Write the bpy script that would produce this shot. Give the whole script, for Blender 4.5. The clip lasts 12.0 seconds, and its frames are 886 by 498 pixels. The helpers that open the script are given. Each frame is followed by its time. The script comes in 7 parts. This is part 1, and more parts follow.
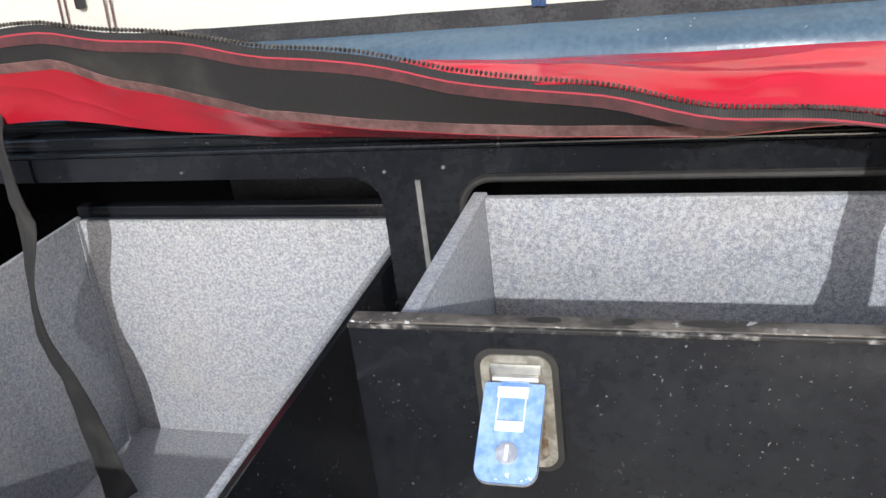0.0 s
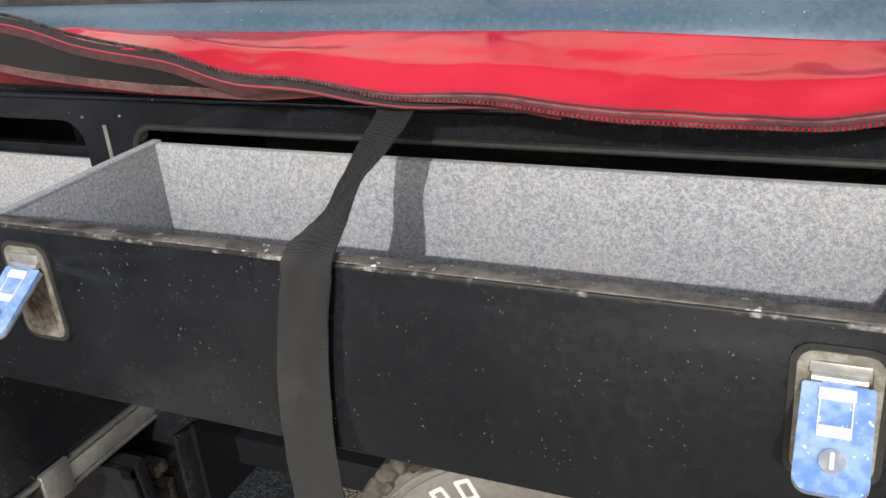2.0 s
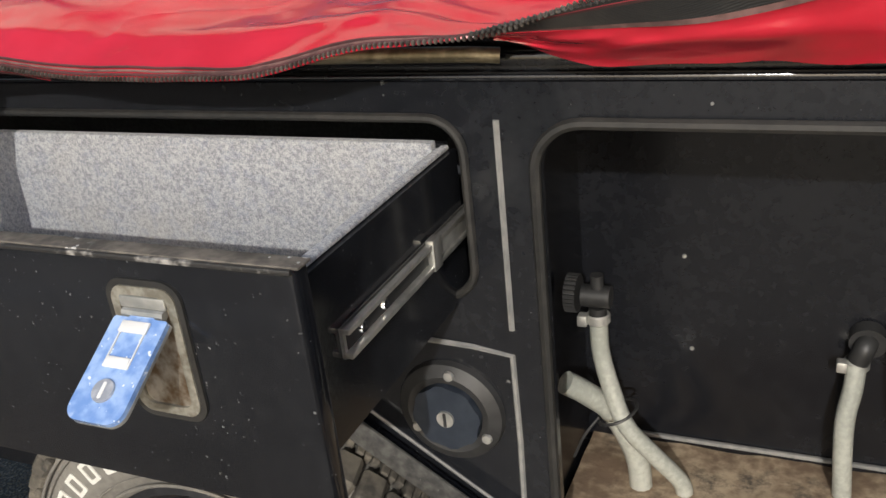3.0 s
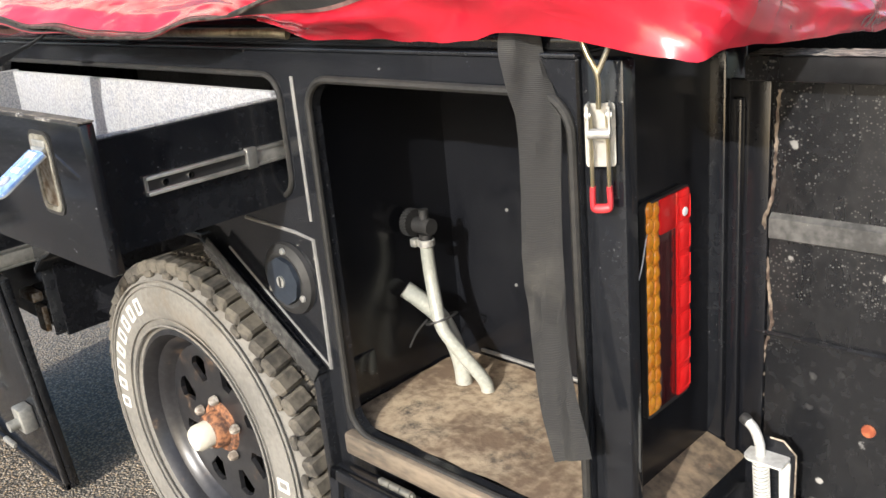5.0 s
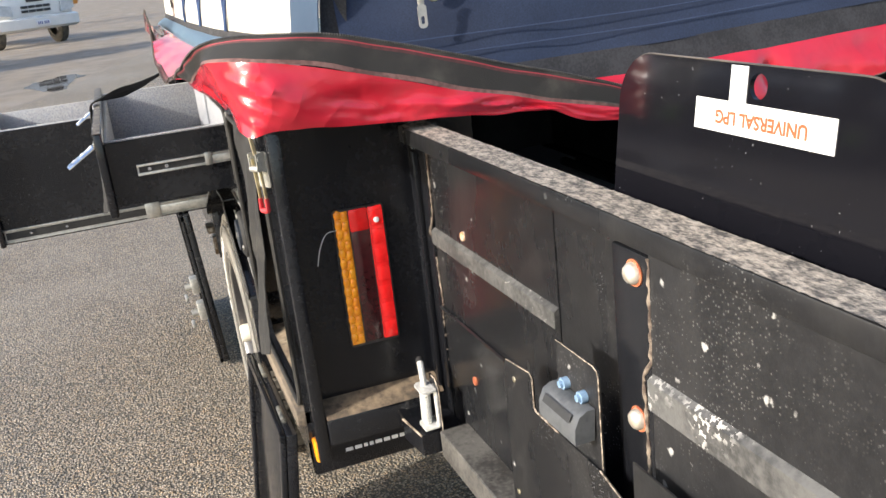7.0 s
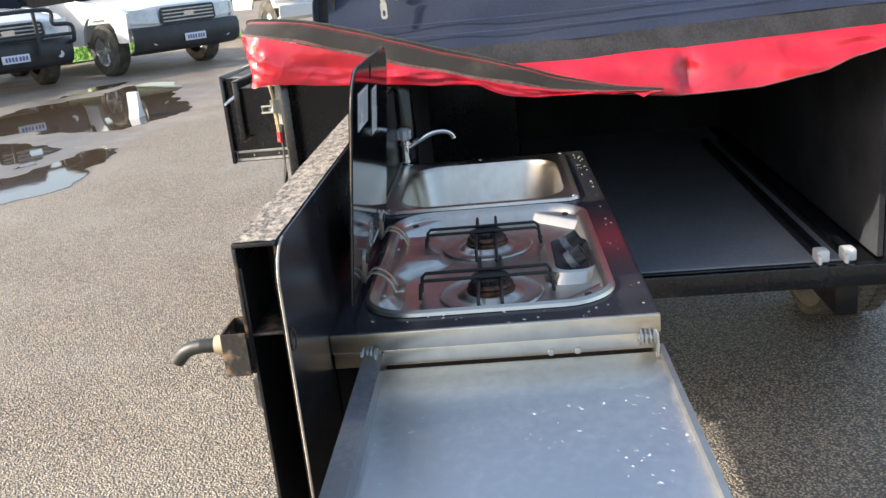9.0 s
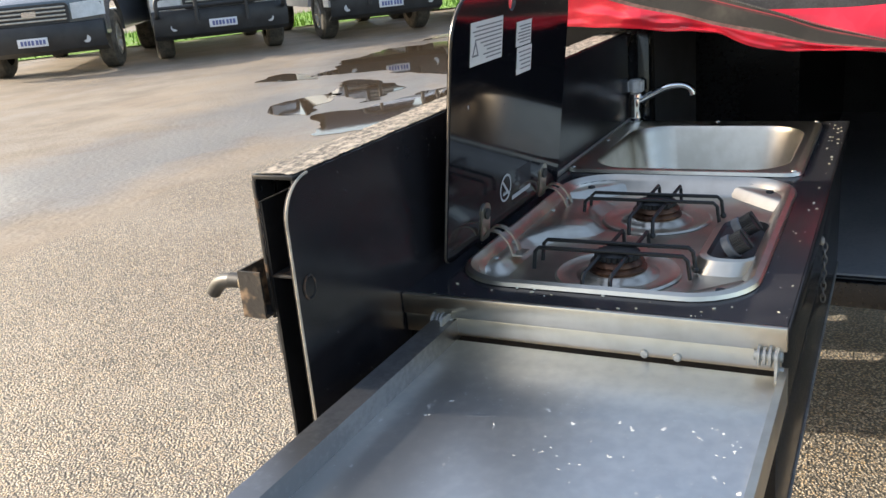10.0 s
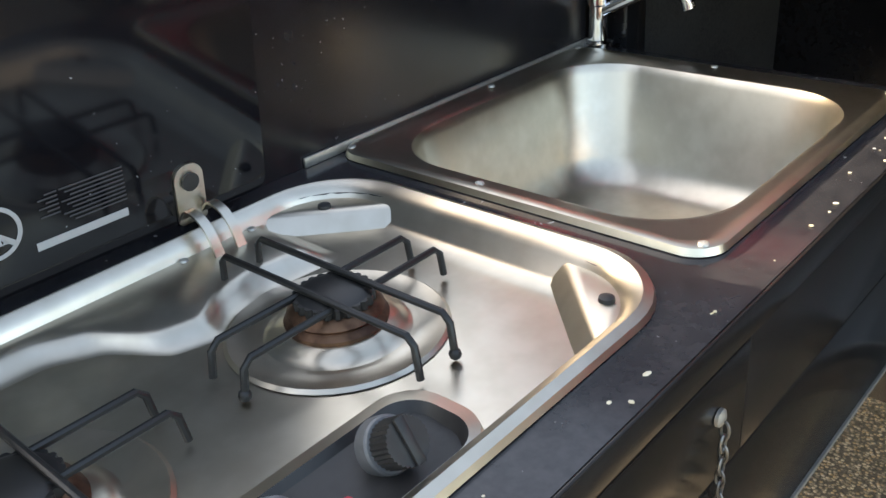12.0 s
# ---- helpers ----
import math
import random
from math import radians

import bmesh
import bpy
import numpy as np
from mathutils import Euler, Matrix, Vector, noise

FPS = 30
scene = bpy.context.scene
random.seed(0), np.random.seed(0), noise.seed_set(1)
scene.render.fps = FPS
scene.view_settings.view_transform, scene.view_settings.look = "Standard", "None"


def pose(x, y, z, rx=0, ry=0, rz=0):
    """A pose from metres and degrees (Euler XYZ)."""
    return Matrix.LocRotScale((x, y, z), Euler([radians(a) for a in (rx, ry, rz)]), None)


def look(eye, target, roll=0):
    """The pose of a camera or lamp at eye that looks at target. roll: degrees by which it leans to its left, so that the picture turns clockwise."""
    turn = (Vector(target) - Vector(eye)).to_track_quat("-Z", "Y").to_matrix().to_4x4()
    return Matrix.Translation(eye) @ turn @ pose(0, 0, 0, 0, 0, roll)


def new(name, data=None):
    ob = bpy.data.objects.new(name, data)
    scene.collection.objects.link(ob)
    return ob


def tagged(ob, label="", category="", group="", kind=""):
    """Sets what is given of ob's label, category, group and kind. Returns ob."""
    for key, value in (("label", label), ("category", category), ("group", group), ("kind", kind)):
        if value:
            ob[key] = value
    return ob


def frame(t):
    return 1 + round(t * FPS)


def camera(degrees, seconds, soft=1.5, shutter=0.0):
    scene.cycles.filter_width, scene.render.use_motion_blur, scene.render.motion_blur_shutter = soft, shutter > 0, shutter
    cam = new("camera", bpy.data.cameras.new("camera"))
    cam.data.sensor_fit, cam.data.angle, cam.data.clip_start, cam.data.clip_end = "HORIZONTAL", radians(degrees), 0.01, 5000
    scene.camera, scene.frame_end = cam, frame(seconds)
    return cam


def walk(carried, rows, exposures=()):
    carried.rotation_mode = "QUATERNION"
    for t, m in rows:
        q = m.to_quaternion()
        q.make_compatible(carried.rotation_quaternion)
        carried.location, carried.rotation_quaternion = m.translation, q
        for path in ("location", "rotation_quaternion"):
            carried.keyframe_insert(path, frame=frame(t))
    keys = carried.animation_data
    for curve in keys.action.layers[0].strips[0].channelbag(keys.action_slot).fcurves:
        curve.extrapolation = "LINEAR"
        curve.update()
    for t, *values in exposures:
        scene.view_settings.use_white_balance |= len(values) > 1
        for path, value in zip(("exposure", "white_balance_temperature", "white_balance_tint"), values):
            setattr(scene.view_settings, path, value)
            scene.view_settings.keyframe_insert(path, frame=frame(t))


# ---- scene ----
cam = camera(52.4, 12.0)
PATH = [
    (0, (-1.272, -0.879, 1.425), (-1.833, 0.858, 0.606), -7.2),
    (0.5, (-1.152, -0.83, 1.436), (-1.801, 0.904, 0.678), -7.1),
    (1, (-1.034, -0.834, 1.424), (-1.812, 0.833, 0.638), -6.7),
    (1.5, (-0.855, -0.868, 1.431), (-1.676, 0.755, 0.598), -6.4),
    (2, (-0.646, -0.882, 1.401), (-1.456, 0.754, 0.583), -5.5),
    (2.5, (-0.408, -0.789, 1.364), (-1.216, 0.836, 0.522), -6.3),
    (2.8, (-0.273, -0.732, 1.332), (-1.07, 0.901, 0.498), -6.6),
    (3, (-0.205, -0.723, 1.316), (-0.995, 0.928, 0.51), -6.5),
    (3.5, (-0.019, -0.771, 1.285), (-0.841, 0.923, 0.613), -6.3),
    (3.7, (0.055, -0.798, 1.261), (-0.792, 0.897, 0.622), -6.1),
    (5.3, (0.731, -0.729, 1.258), (-0.725, 0.468, 0.588), -5.7),
    (5.5, (0.864, -0.687, 1.294), (-0.65, 0.428, 0.613), -6.0),
    (6, (1.114, -0.535, 1.364), (-0.506, 0.415, 0.677), -6.5),
    (6.5, (1.36, -0.337, 1.373), (-0.375, 0.407, 0.713), -6.6),
    (7, (1.664, -0.211, 1.395), (-0.141, 0.379, 0.77), -6.4),
    (7.5, (1.947, -0.053, 1.42), (0.086, 0.367, 0.82), -6.2),
    (7.7, (2.052, 0.033, 1.41), (0.173, 0.369, 0.814), -6.2),
    (9.3, (2.382, 0.76, 1.377), (0.521, 0.343, 0.773), -5.8),
    (9.5, (2.337, 0.827, 1.362), (0.523, 0.238, 0.761), -5.8),
    (10, (2.122, 0.925, 1.304), (0.464, -0.003, 0.682), -5.4),
    (10.5, (1.818, 0.981, 1.3), (0.307, -0.091, 0.547), -5.4),
    (11, (1.527, 1.025, 1.283), (0.16, -0.133, 0.395), -5.3),
    (11.5, (1.304, 1.053, 1.25), (0.024, -0.19, 0.346), -4.9),
    (12, (1.101, 1.018, 1.228), (-0.163, -0.228, 0.305), -4.3),
]
EXPOSURE = [(0, .28, 5750, 10), (0.5, -.33, 5750, 10), (1.0, -.38, 5800, 10), (1.5, .05, 5900, 10), (2.0, .1, 6000, 10), (2.5, .16, 6150, 10), (3.0, -.08, 6200, 10), (3.5, .15, 6200, 10), (5.5, .94, 6150, 10), (6.0, .96, 6200, 10), (6.5, .98, 6300, 10),
            (7.5, 1.2, 6400, 10), (9.5, 1.42, 6800, 10), (10.0, 1.42, 7050, 10), (10.5, 1.55, 7300, 10), (11.0, 1.78, 7500, 10), (11.5, 2.2, 7750, 10), (12, 2.36, 8300, 10)]
walk(cam, [(t, look(eye, aim, lean)) for t, eye, aim, lean in PATH], EXPOSURE)

# ---- light ----
world = bpy.data.worlds.new("sky")
scene.world = world
world.use_nodes = True
wt = world.node_tree
sky = wt.nodes.new("ShaderNodeTexSky")
sky.sky_type = "NISHITA"
sky.sun_disc = False
sky.dust_density, sky.ozone_density = 3.0, 1.0
SUN_TO = Vector((0.25, -1.0, 0.49)).normalized()
sky.sun_elevation = math.asin(SUN_TO.z)
sky.sun_rotation = math.atan2(SUN_TO.x, SUN_TO.y)
wt.nodes["Background"].inputs["Strength"].default_value = 0.15
wt.links.new(sky.outputs["Color"], wt.nodes["Background"].inputs["Color"])
sun_data = bpy.data.lights.new("sun", "SUN")
sun_data.energy, sun_data.angle, sun_data.color = 2.9, radians(0.55), (1.0, 0.95, 0.87)
sun = new("sun", sun_data)
sun.matrix_world = look(SUN_TO * 30, (0, 0, 0))

# ---- building tools ----
I4 = Matrix.Identity(4)


def inst_nodes(name):
    m = bpy.data.materials.new(name)
    m.use_nodes = True
    return m, m.node_tree, m.node_tree.nodes["Principled BSDF"]


def node(nt, kind, **inputs):
    n = nt.nodes.new(kind)
    for k, v in inputs.items():
        key = k.replace("_", " ")
        if hasattr(v, "node"):
            nt.links.new(v, n.inputs[key])
        else:
            n.inputs[key].default_value = v
    return n


def mixc(nt, fac, a, b):
    n = nt.nodes.new("ShaderNodeMix")
    n.data_type = "RGBA"
    for sock, v in ((n.inputs[0], fac), (n.inputs[6], a), (n.inputs[7], b)):
        if hasattr(v, "node"):
            nt.links.new(v, sock)
        elif isinstance(v, (int, float)):
            sock.default_value = v
        else:
            sock.default_value = (*v, 1)
    return n.outputs[2]


def ramp(nt, fac, lo, hi):
    n = nt.nodes.new("ShaderNodeMapRange")
    n.interpolation_type = "SMOOTHSTEP"
    nt.links.new(fac, n.inputs[0])
    n.inputs[1].default_value, n.inputs[2].default_value = lo, hi
    return n.outputs[0]


def math2(nt, op, a, b=0.0):
    n = nt.nodes.new("ShaderNodeMath")
    n.operation = op
    for i, v in enumerate((a, b)):
        if hasattr(v, "node"):
            nt.links.new(v, n.inputs[i])
        else:
            n.inputs[i].default_value = v
    return n.outputs[0]


def place(nt, scale=(1, 1, 1), turn=(0, 0, 0)):
    tc = nt.nodes.new("ShaderNodeTexCoord")
    mp = nt.nodes.new("ShaderNodeMapping")
    mp.inputs["Scale"].default_value = scale
    mp.inputs["Rotation"].default_value = turn
    nt.links.new(tc.outputs["Object"], mp.inputs["Vector"])
    return mp.outputs[0]


def noisy(nt, vec, scale, detail=3.0, rough=0.55):
    return node(nt, "ShaderNodeTexNoise", Vector=vec, Scale=scale, Detail=detail, Roughness=rough).outputs["Fac"]


def surf(name, c1, c2=None, rough=0.5, rough2=None, metal=0.0, big=4.0, fine=90.0, bump=0.0, bump_scale=120.0,
         specks=None, dust=None, stretch=(1, 1, 1), coat=0.0, spec=0.5, lo=0.38, hi=0.62, deep=0.004):
    """A surface with a broad and a fine change of colour, worn gloss, grain, and optional specks and dust.
    specks: (colour, scale, share); dust: (colour, scale, lo, hi)."""
    m, nt, bs = inst_nodes(name)
    vec = place(nt, stretch)
    c2 = c2 or c1
    broad = noisy(nt, vec, big, 4)
    small = noisy(nt, vec, fine, 2)
    fac = math2(nt, "ADD", math2(nt, "MULTIPLY", broad, 0.6), math2(nt, "MULTIPLY", small, 0.4))
    col = mixc(nt, ramp(nt, fac, lo, hi), c1, c2)
    rg = math2(nt, "ADD", math2(nt, "MULTIPLY", broad, (rough2 if rough2 is not None else rough * 1.3) - rough), rough)
    if dust:
        d = ramp(nt, noisy(nt, vec, dust[1], 8, 0.72), dust[2], dust[3])
        col = mixc(nt, d, col, dust[0])
        rg = math2(nt, "ADD", rg, math2(nt, "MULTIPLY", d, 0.3))
    if specks:
        tiny = noisy(nt, vec, specks[1] * 1.7, 2, 0.5)
        th = 0.735 - 0.24 * specks[2]
        patch = ramp(nt, noisy(nt, vec, specks[1] * 0.11, 4, 0.6), 0.47, 0.6)
        sp = math2(nt, "MULTIPLY", ramp(nt, tiny, th, th + 0.03), patch)
        v2 = node(nt, "ShaderNodeTexVoronoi", Vector=vec, Scale=specks[1] * 0.3, Randomness=1.0)
        wob = math2(nt, "ADD", v2.outputs["Distance"], math2(nt, "MULTIPLY", noisy(nt, vec, specks[1] * 1.6, 3), 0.35))
        blot = ramp(nt, wob, 0.31, 0.25)
        pick2 = node(nt, "ShaderNodeSeparateColor", Color=v2.outputs["Color"]).outputs[1]
        sp = math2(nt, "MAXIMUM", sp, math2(nt, "MULTIPLY", math2(nt, "MULTIPLY", blot, math2(nt, "LESS_THAN", pick2, specks[2] * 0.3)), patch))
        col = mixc(nt, sp, col, specks[0])
        rg = math2(nt, "ADD", rg, math2(nt, "MULTIPLY", sp, 0.4))
    nt.links.new(col, bs.inputs["Base Color"])
    nt.links.new(rg, bs.inputs["Roughness"])
    bs.inputs["Metallic"].default_value = metal
    bs.inputs["Specular IOR Level"].default_value = spec
    bs.inputs["Coat Weight"].default_value = coat
    if bump:
        b = node(nt, "ShaderNodeBump", Height=noisy(nt, vec, bump_scale, 3), Strength=bump, Distance=deep)
        nt.links.new(b.outputs[0], bs.inputs["Normal"])
    return m


def box(bm, x0, x1, y0, y1, z0, z1, bevel=0.0, seg=2, m=None):
    """A box into bm, with rounded edges."""
    r = bmesh.ops.create_cube(bm, size=1, matrix=Matrix.LocRotScale(((x0 + x1) / 2, (y0 + y1) / 2, (z0 + z1) / 2), None, (abs(x1 - x0), abs(y1 - y0), abs(z1 - z0))))
    vs = r["verts"]
    if bevel:
        es = list({e for v in vs for e in v.link_edges})
        out = bmesh.ops.bevel(bm, geom=es, offset=bevel, segments=seg, affect="EDGES", profile=0.5)
        vs = list({v for f in out["faces"] for v in f.verts} | {v for v in vs if v.is_valid})
    if m is not None:
        bmesh.ops.transform(bm, matrix=m, verts=vs)
    return vs


def cyl(bm, p0, p1, r, r2=None, seg=16, caps=True):
    p0, p1 = Vector(p0), Vector(p1)
    d = p1 - p0
    q = d.to_track_quat("Z", "Y").to_matrix().to_4x4()
    return bmesh.ops.create_cone(bm, cap_ends=caps, segments=seg, radius1=r, radius2=r if r2 is None else r2, depth=d.length,
                                 matrix=Matrix.Translation((p0 + p1) / 2) @ q)["verts"]


def smooth_path(pts, n=8):
    """Catmull-Rom points through pts."""
    pts = [Vector(p) for p in pts]
    ext = [2 * pts[0] - pts[1]] + pts + [2 * pts[-1] - pts[-2]]
    out = []
    for i in range(1, len(ext) - 2):
        a, b, c, d = ext[i - 1:i + 3]
        for k in range(n):
            t = k / n
            out.append(0.5 * (2 * b + (c - a) * t + (2 * a - 5 * b + 4 * c - d) * t * t + (3 * b - a - 3 * c + d) * t ** 3))
    out.append(pts[-1])
    return out


def tube(bm, pts, r, seg=10, closed=False):
    """A round bar along points."""
    pts = [Vector(p) for p in pts]
    rings, up = [], None
    n = len(pts)
    for i, p in enumerate(pts):
        a = pts[(i - 1) % n] if (i or closed) else p
        b = pts[(i + 1) % n] if (i < n - 1 or closed) else p
        t = (b - a).normalized()
        if up is None:
            up = t.orthogonal().normalized()
        up = (up - t * up.dot(t)).normalized()
        s = t.cross(up)
        rr = r[i] if isinstance(r, (list, tuple)) else r
        rings.append([bm.verts.new(p + rr * (math.cos(a2) * up + math.sin(a2) * s)) for a2 in (2 * math.pi * k / seg for k in range(seg))])
    for i in range(n if closed else n - 1):
        r0, r1 = rings[i], rings[(i + 1) % n]
        for k in range(seg):
            bm.faces.new((r0[k], r0[(k + 1) % seg], r1[(k + 1) % seg], r1[k]))
    if not closed:
        bm.faces.new(rings[0][::-1])
        bm.faces.new(rings[-1])


def lathe(bm, prof, origin, axis="Z", seg=32, cap=False):
    """Turn a profile of (radius, height) round an axis through origin."""
    o = Vector(origin)
    rings = []
    for r, h in prof:
        ring = []
        for k in range(seg):
            a = 2 * math.pi * k / seg
            c, s = r * math.cos(a), r * math.sin(a)
            p = {"Z": (c, s, h), "Y": (c, h, s), "X": (h, c, s)}[axis]
            ring.append(bm.verts.new(o + Vector(p)))
        rings.append(ring)
    for a, b in zip(rings, rings[1:]):
        for k in range(seg):
            bm.faces.new((a[k], a[(k + 1) % seg], b[(k + 1) % seg], b[k]))
    for ring, (r, h) in ((rings[0], prof[0]), (rings[-1], prof[-1])):
        if r < .002 or cap:
            bm.faces.new(ring)
    bmesh.ops.recalc_face_normals(bm, faces=bm.faces)


def rrect(x0, x1, y0, y1, r, n=6):
    """Rounded rectangle; r one radius or four (from the low corner, anticlockwise)."""
    rs = r if isinstance(r, (list, tuple)) else [r] * 4
    out = []
    for (cx, cy, a0), q in zip(((x0, y0, 180), (x1, y0, 270), (x1, y1, 0), (x0, y1, 90)), rs):
        if q <= 0:
            out.append((cx, cy))
            continue
        ox = cx + q if cx == x0 else cx - q
        oy = cy + q if cy == y0 else cy - q
        for k in range(n + 1):
            a = radians(a0 + 90 * k / n)
            out.append((ox + q * math.cos(a), oy + q * math.sin(a)))
    return out


def to3(p, plane, w):
    a, b = p
    return {"xz": (a, w, b), "xy": (a, b, w), "yz": (w, a, b)}[plane]


def slab(bm, outline, plane, w0, w1, holes=()):
    """A flat plate of that outline between two depths, with holes through it."""
    before = set(bm.faces)
    edges = []
    for loop in (outline, *holes):
        vs = [bm.verts.new(to3(p, plane, w0)) for p in loop]
        edges += [bm.edges.new((vs[i], vs[(i + 1) % len(vs)])) for i in range(len(vs))]
    made = bmesh.ops.triangle_fill(bm, edges=edges, use_beauty=True, use_dissolve=False)
    faces = [g for g in made["geom"] if isinstance(g, bmesh.types.BMFace)]
    ext = bmesh.ops.extrude_face_region(bm, geom=faces)
    vs = [g for g in ext["geom"] if isinstance(g, bmesh.types.BMVert)]
    bmesh.ops.translate(bm, verts=vs, vec=Vector(to3((0, 0), plane, w1)) - Vector(to3((0, 0), plane, w0)))
    bmesh.ops.recalc_face_normals(bm, faces=[f for f in bm.faces if f not in before])


def sheet(bm, rows, thick=0.0015):
    """A skin through rows of points, with a thickness."""
    grid = [[bm.verts.new(p) for p in row] for row in rows]
    faces = []
    for a, b in zip(grid, grid[1:]):
        for k in range(len(a) - 1):
            faces.append(bm.faces.new((a[k], a[k + 1], b[k + 1], b[k])))
    bmesh.ops.recalc_face_normals(bm, faces=faces)
    if thick:
        bmesh.ops.solidify(bm, geom=faces, thickness=thick)


def mesh_of(name, bm, material, m=I4, smooth=False):
    bm.transform(m)
    me = bpy.data.meshes.new(name)
    bm.to_mesh(me)
    bm.free()
    me.materials.append(material)
    if smooth:
        for p in me.polygons:
            p.use_smooth = True
        me.set_sharp_from_angle(angle=radians(38))
    return me


def thing(name, base, label, category, group="", kind=""):
    ob = new(name)
    ob.empty_display_size = 0.05
    ob.matrix_basis = Matrix.Translation(base)
    return tagged(ob, label, category, group, kind)


def base_of(ob):
    return (base_of(ob.parent) @ ob.matrix_parent_inverse @ ob.matrix_basis) if ob.parent else ob.matrix_basis.copy()


def hang(ob, parent):
    ob.parent = parent
    ob.matrix_parent_inverse = base_of(parent).inverted()
    return ob


def part(name, bm, material, parent, label="", m=I4, smooth=True):
    ob = new(name, mesh_of(name, bm, material, m, smooth))
    hang(ob, parent)
    return tagged(ob, label)


def solo(name, bm, material, label, category, group="", kind="", m=I4, smooth=True):
    return tagged(new(name, mesh_of(name, bm, material, m, smooth)), label, category, group, kind)


def B():
    return bmesh.new()


def boxes(*specs, bevel=0.002):
    bm = B()
    for s in specs:
        box(bm, *s, bevel=bevel)
    return bm


def lerp_table(tab, x):
    if x <= tab[0][0]:
        return tab[0][1]
    for (a, va), (b, vb) in zip(tab, tab[1:]):
        if x <= b:
            t = (x - a) / (b - a)
            t = t * t * (3 - 2 * t) * 0.35 + t * 0.65
            return va + (vb - va) * t
    return tab[-1][1]

# ---- materials ----
BLACK = surf("black_enamel", (0.008, 0.0088, 0.011), (0.015, 0.016, 0.0185), rough=0.05, rough2=0.2, bump=0.025, bump_scale=260,
             specks=((0.16, 0.16, 0.155), 170, 0.13), dust=((0.027, 0.029, 0.031), 3.5, 0.5, 0.85))
BLACK_CLEAN = surf("black_paint_inside", (0.0065, 0.007, 0.009), (0.0115, 0.0122, 0.0145), rough=0.12, rough2=0.32, bump=0.03, spec=0.4)


def gate_material(name, frost, splats, rough):
    """Old black enamel: dull streaks of dirt, dried water spots in patches, a few bird splats."""
    m, nt, bs = inst_nodes(name)
    vec = place(nt)
    broad = noisy(nt, vec, 4, 4)
    streak = noisy(nt, place(nt, (14, 14, 1.6)), 1.0, 5, 0.6)
    col = mixc(nt, ramp(nt, noisy(nt, vec, 70, 3), 0.4, 0.65), (0.0095, 0.010, 0.0115), (0.0145, 0.015, 0.0165))
    film = math2(nt, "MULTIPLY", ramp(nt, streak, 0.35, 0.8), ramp(nt, broad, 0.3, 0.75))
    col = mixc(nt, math2(nt, "MULTIPLY", film, 0.3), col, (0.045, 0.043, 0.04))
    where = ramp(nt, noisy(nt, vec, 4.6, 3, 0.5), 0.60 - frost, 0.70 - frost)
    v = node(nt, "ShaderNodeTexVoronoi", Vector=vec, Scale=270.0, Randomness=1.0)
    size = node(nt, "ShaderNodeSeparateColor", Color=v.outputs["Color"])
    spot = math2(nt, "LESS_THAN", v.outputs["Distance"], math2(nt, "MULTIPLY", size.outputs[0], 0.42))
    spot = math2(nt, "MULTIPLY", math2(nt, "MULTIPLY", spot, where), math2(nt, "GREATER_THAN", size.outputs[1], 0.3))
    col = mixc(nt, math2(nt, "MULTIPLY", spot, 0.32), col, (0.24, 0.235, 0.225))
    v2 = node(nt, "ShaderNodeTexVoronoi", Vector=vec, Scale=34.0, Randomness=1.0)
    wob = math2(nt, "ADD", v2.outputs["Distance"], math2(nt, "MULTIPLY", noisy(nt, vec, 130, 3), 0.4))
    pick = node(nt, "ShaderNodeSeparateColor", Color=v2.outputs["Color"])
    bird = math2(nt, "MULTIPLY", ramp(nt, wob, 0.40, 0.30), math2(nt, "LESS_THAN", pick.outputs[1], splats))
    bird = math2(nt, "MULTIPLY", bird, ramp(nt, noisy(nt, vec, 3.6, 3), 0.43, 0.56))
    col = mixc(nt, math2(nt, "MULTIPLY", bird, 0.8), col, (0.40, 0.395, 0.375))
    nt.links.new(col, bs.inputs["Base Color"])
    rg = math2(nt, "ADD", rough, math2(nt, "MULTIPLY", broad, 0.3))
    rg = math2(nt, "ADD", rg, math2(nt, "MULTIPLY", math2(nt, "MAXIMUM", spot, math2(nt, "MAXIMUM", bird, film)), 0.25))
    nt.links.new(rg, bs.inputs["Roughness"])
    bs.inputs["Specular IOR Level"].default_value = 0.5
    bp = node(nt, "ShaderNodeBump", Height=noisy(nt, vec, 180, 3), Strength=0.05, Distance=0.004)
    nt.links.new(bp.outputs[0], bs.inputs["Normal"])
    return m


GATE_PAINT = gate_material("weathered_black_paint", 0.09, 0.12, 0.10)
GATE_WORN = gate_material("bird_spotted_black_paint", 0.12, 0.5, 0.26)
RUSTY = surf("chipped_paint_with_rust", (0.025, 0.021, 0.018), (0.34, 0.22, 0.13), rough=0.6, big=9, fine=60, bump=0.3, lo=0.47, hi=0.62)
GRIME = surf("dried_grime", (0.06, 0.054, 0.048), (0.40, 0.345, 0.28), rough=0.75, big=95, fine=260, bump=0.5, bump_scale=160, lo=0.36, hi=0.64, stretch=(.6, 1, 1))
SEALANT = surf("grey_rubbed_edge", (0.16, 0.16, 0.155), (0.24, 0.235, 0.22), rough=0.6, big=8, fine=80)
RUBBER = surf("black_rubber_seal", (0.012, 0.012, 0.011), (0.028, 0.026, 0.023), rough=0.55, big=6)
STEEL = surf("brushed_stainless", (0.61, 0.55, 0.45), (0.70, 0.64, 0.54), rough=0.24, rough2=0.38, metal=1.0, big=3, fine=40, stretch=(1, 1, 1), bump=0.01, bump_scale=300)
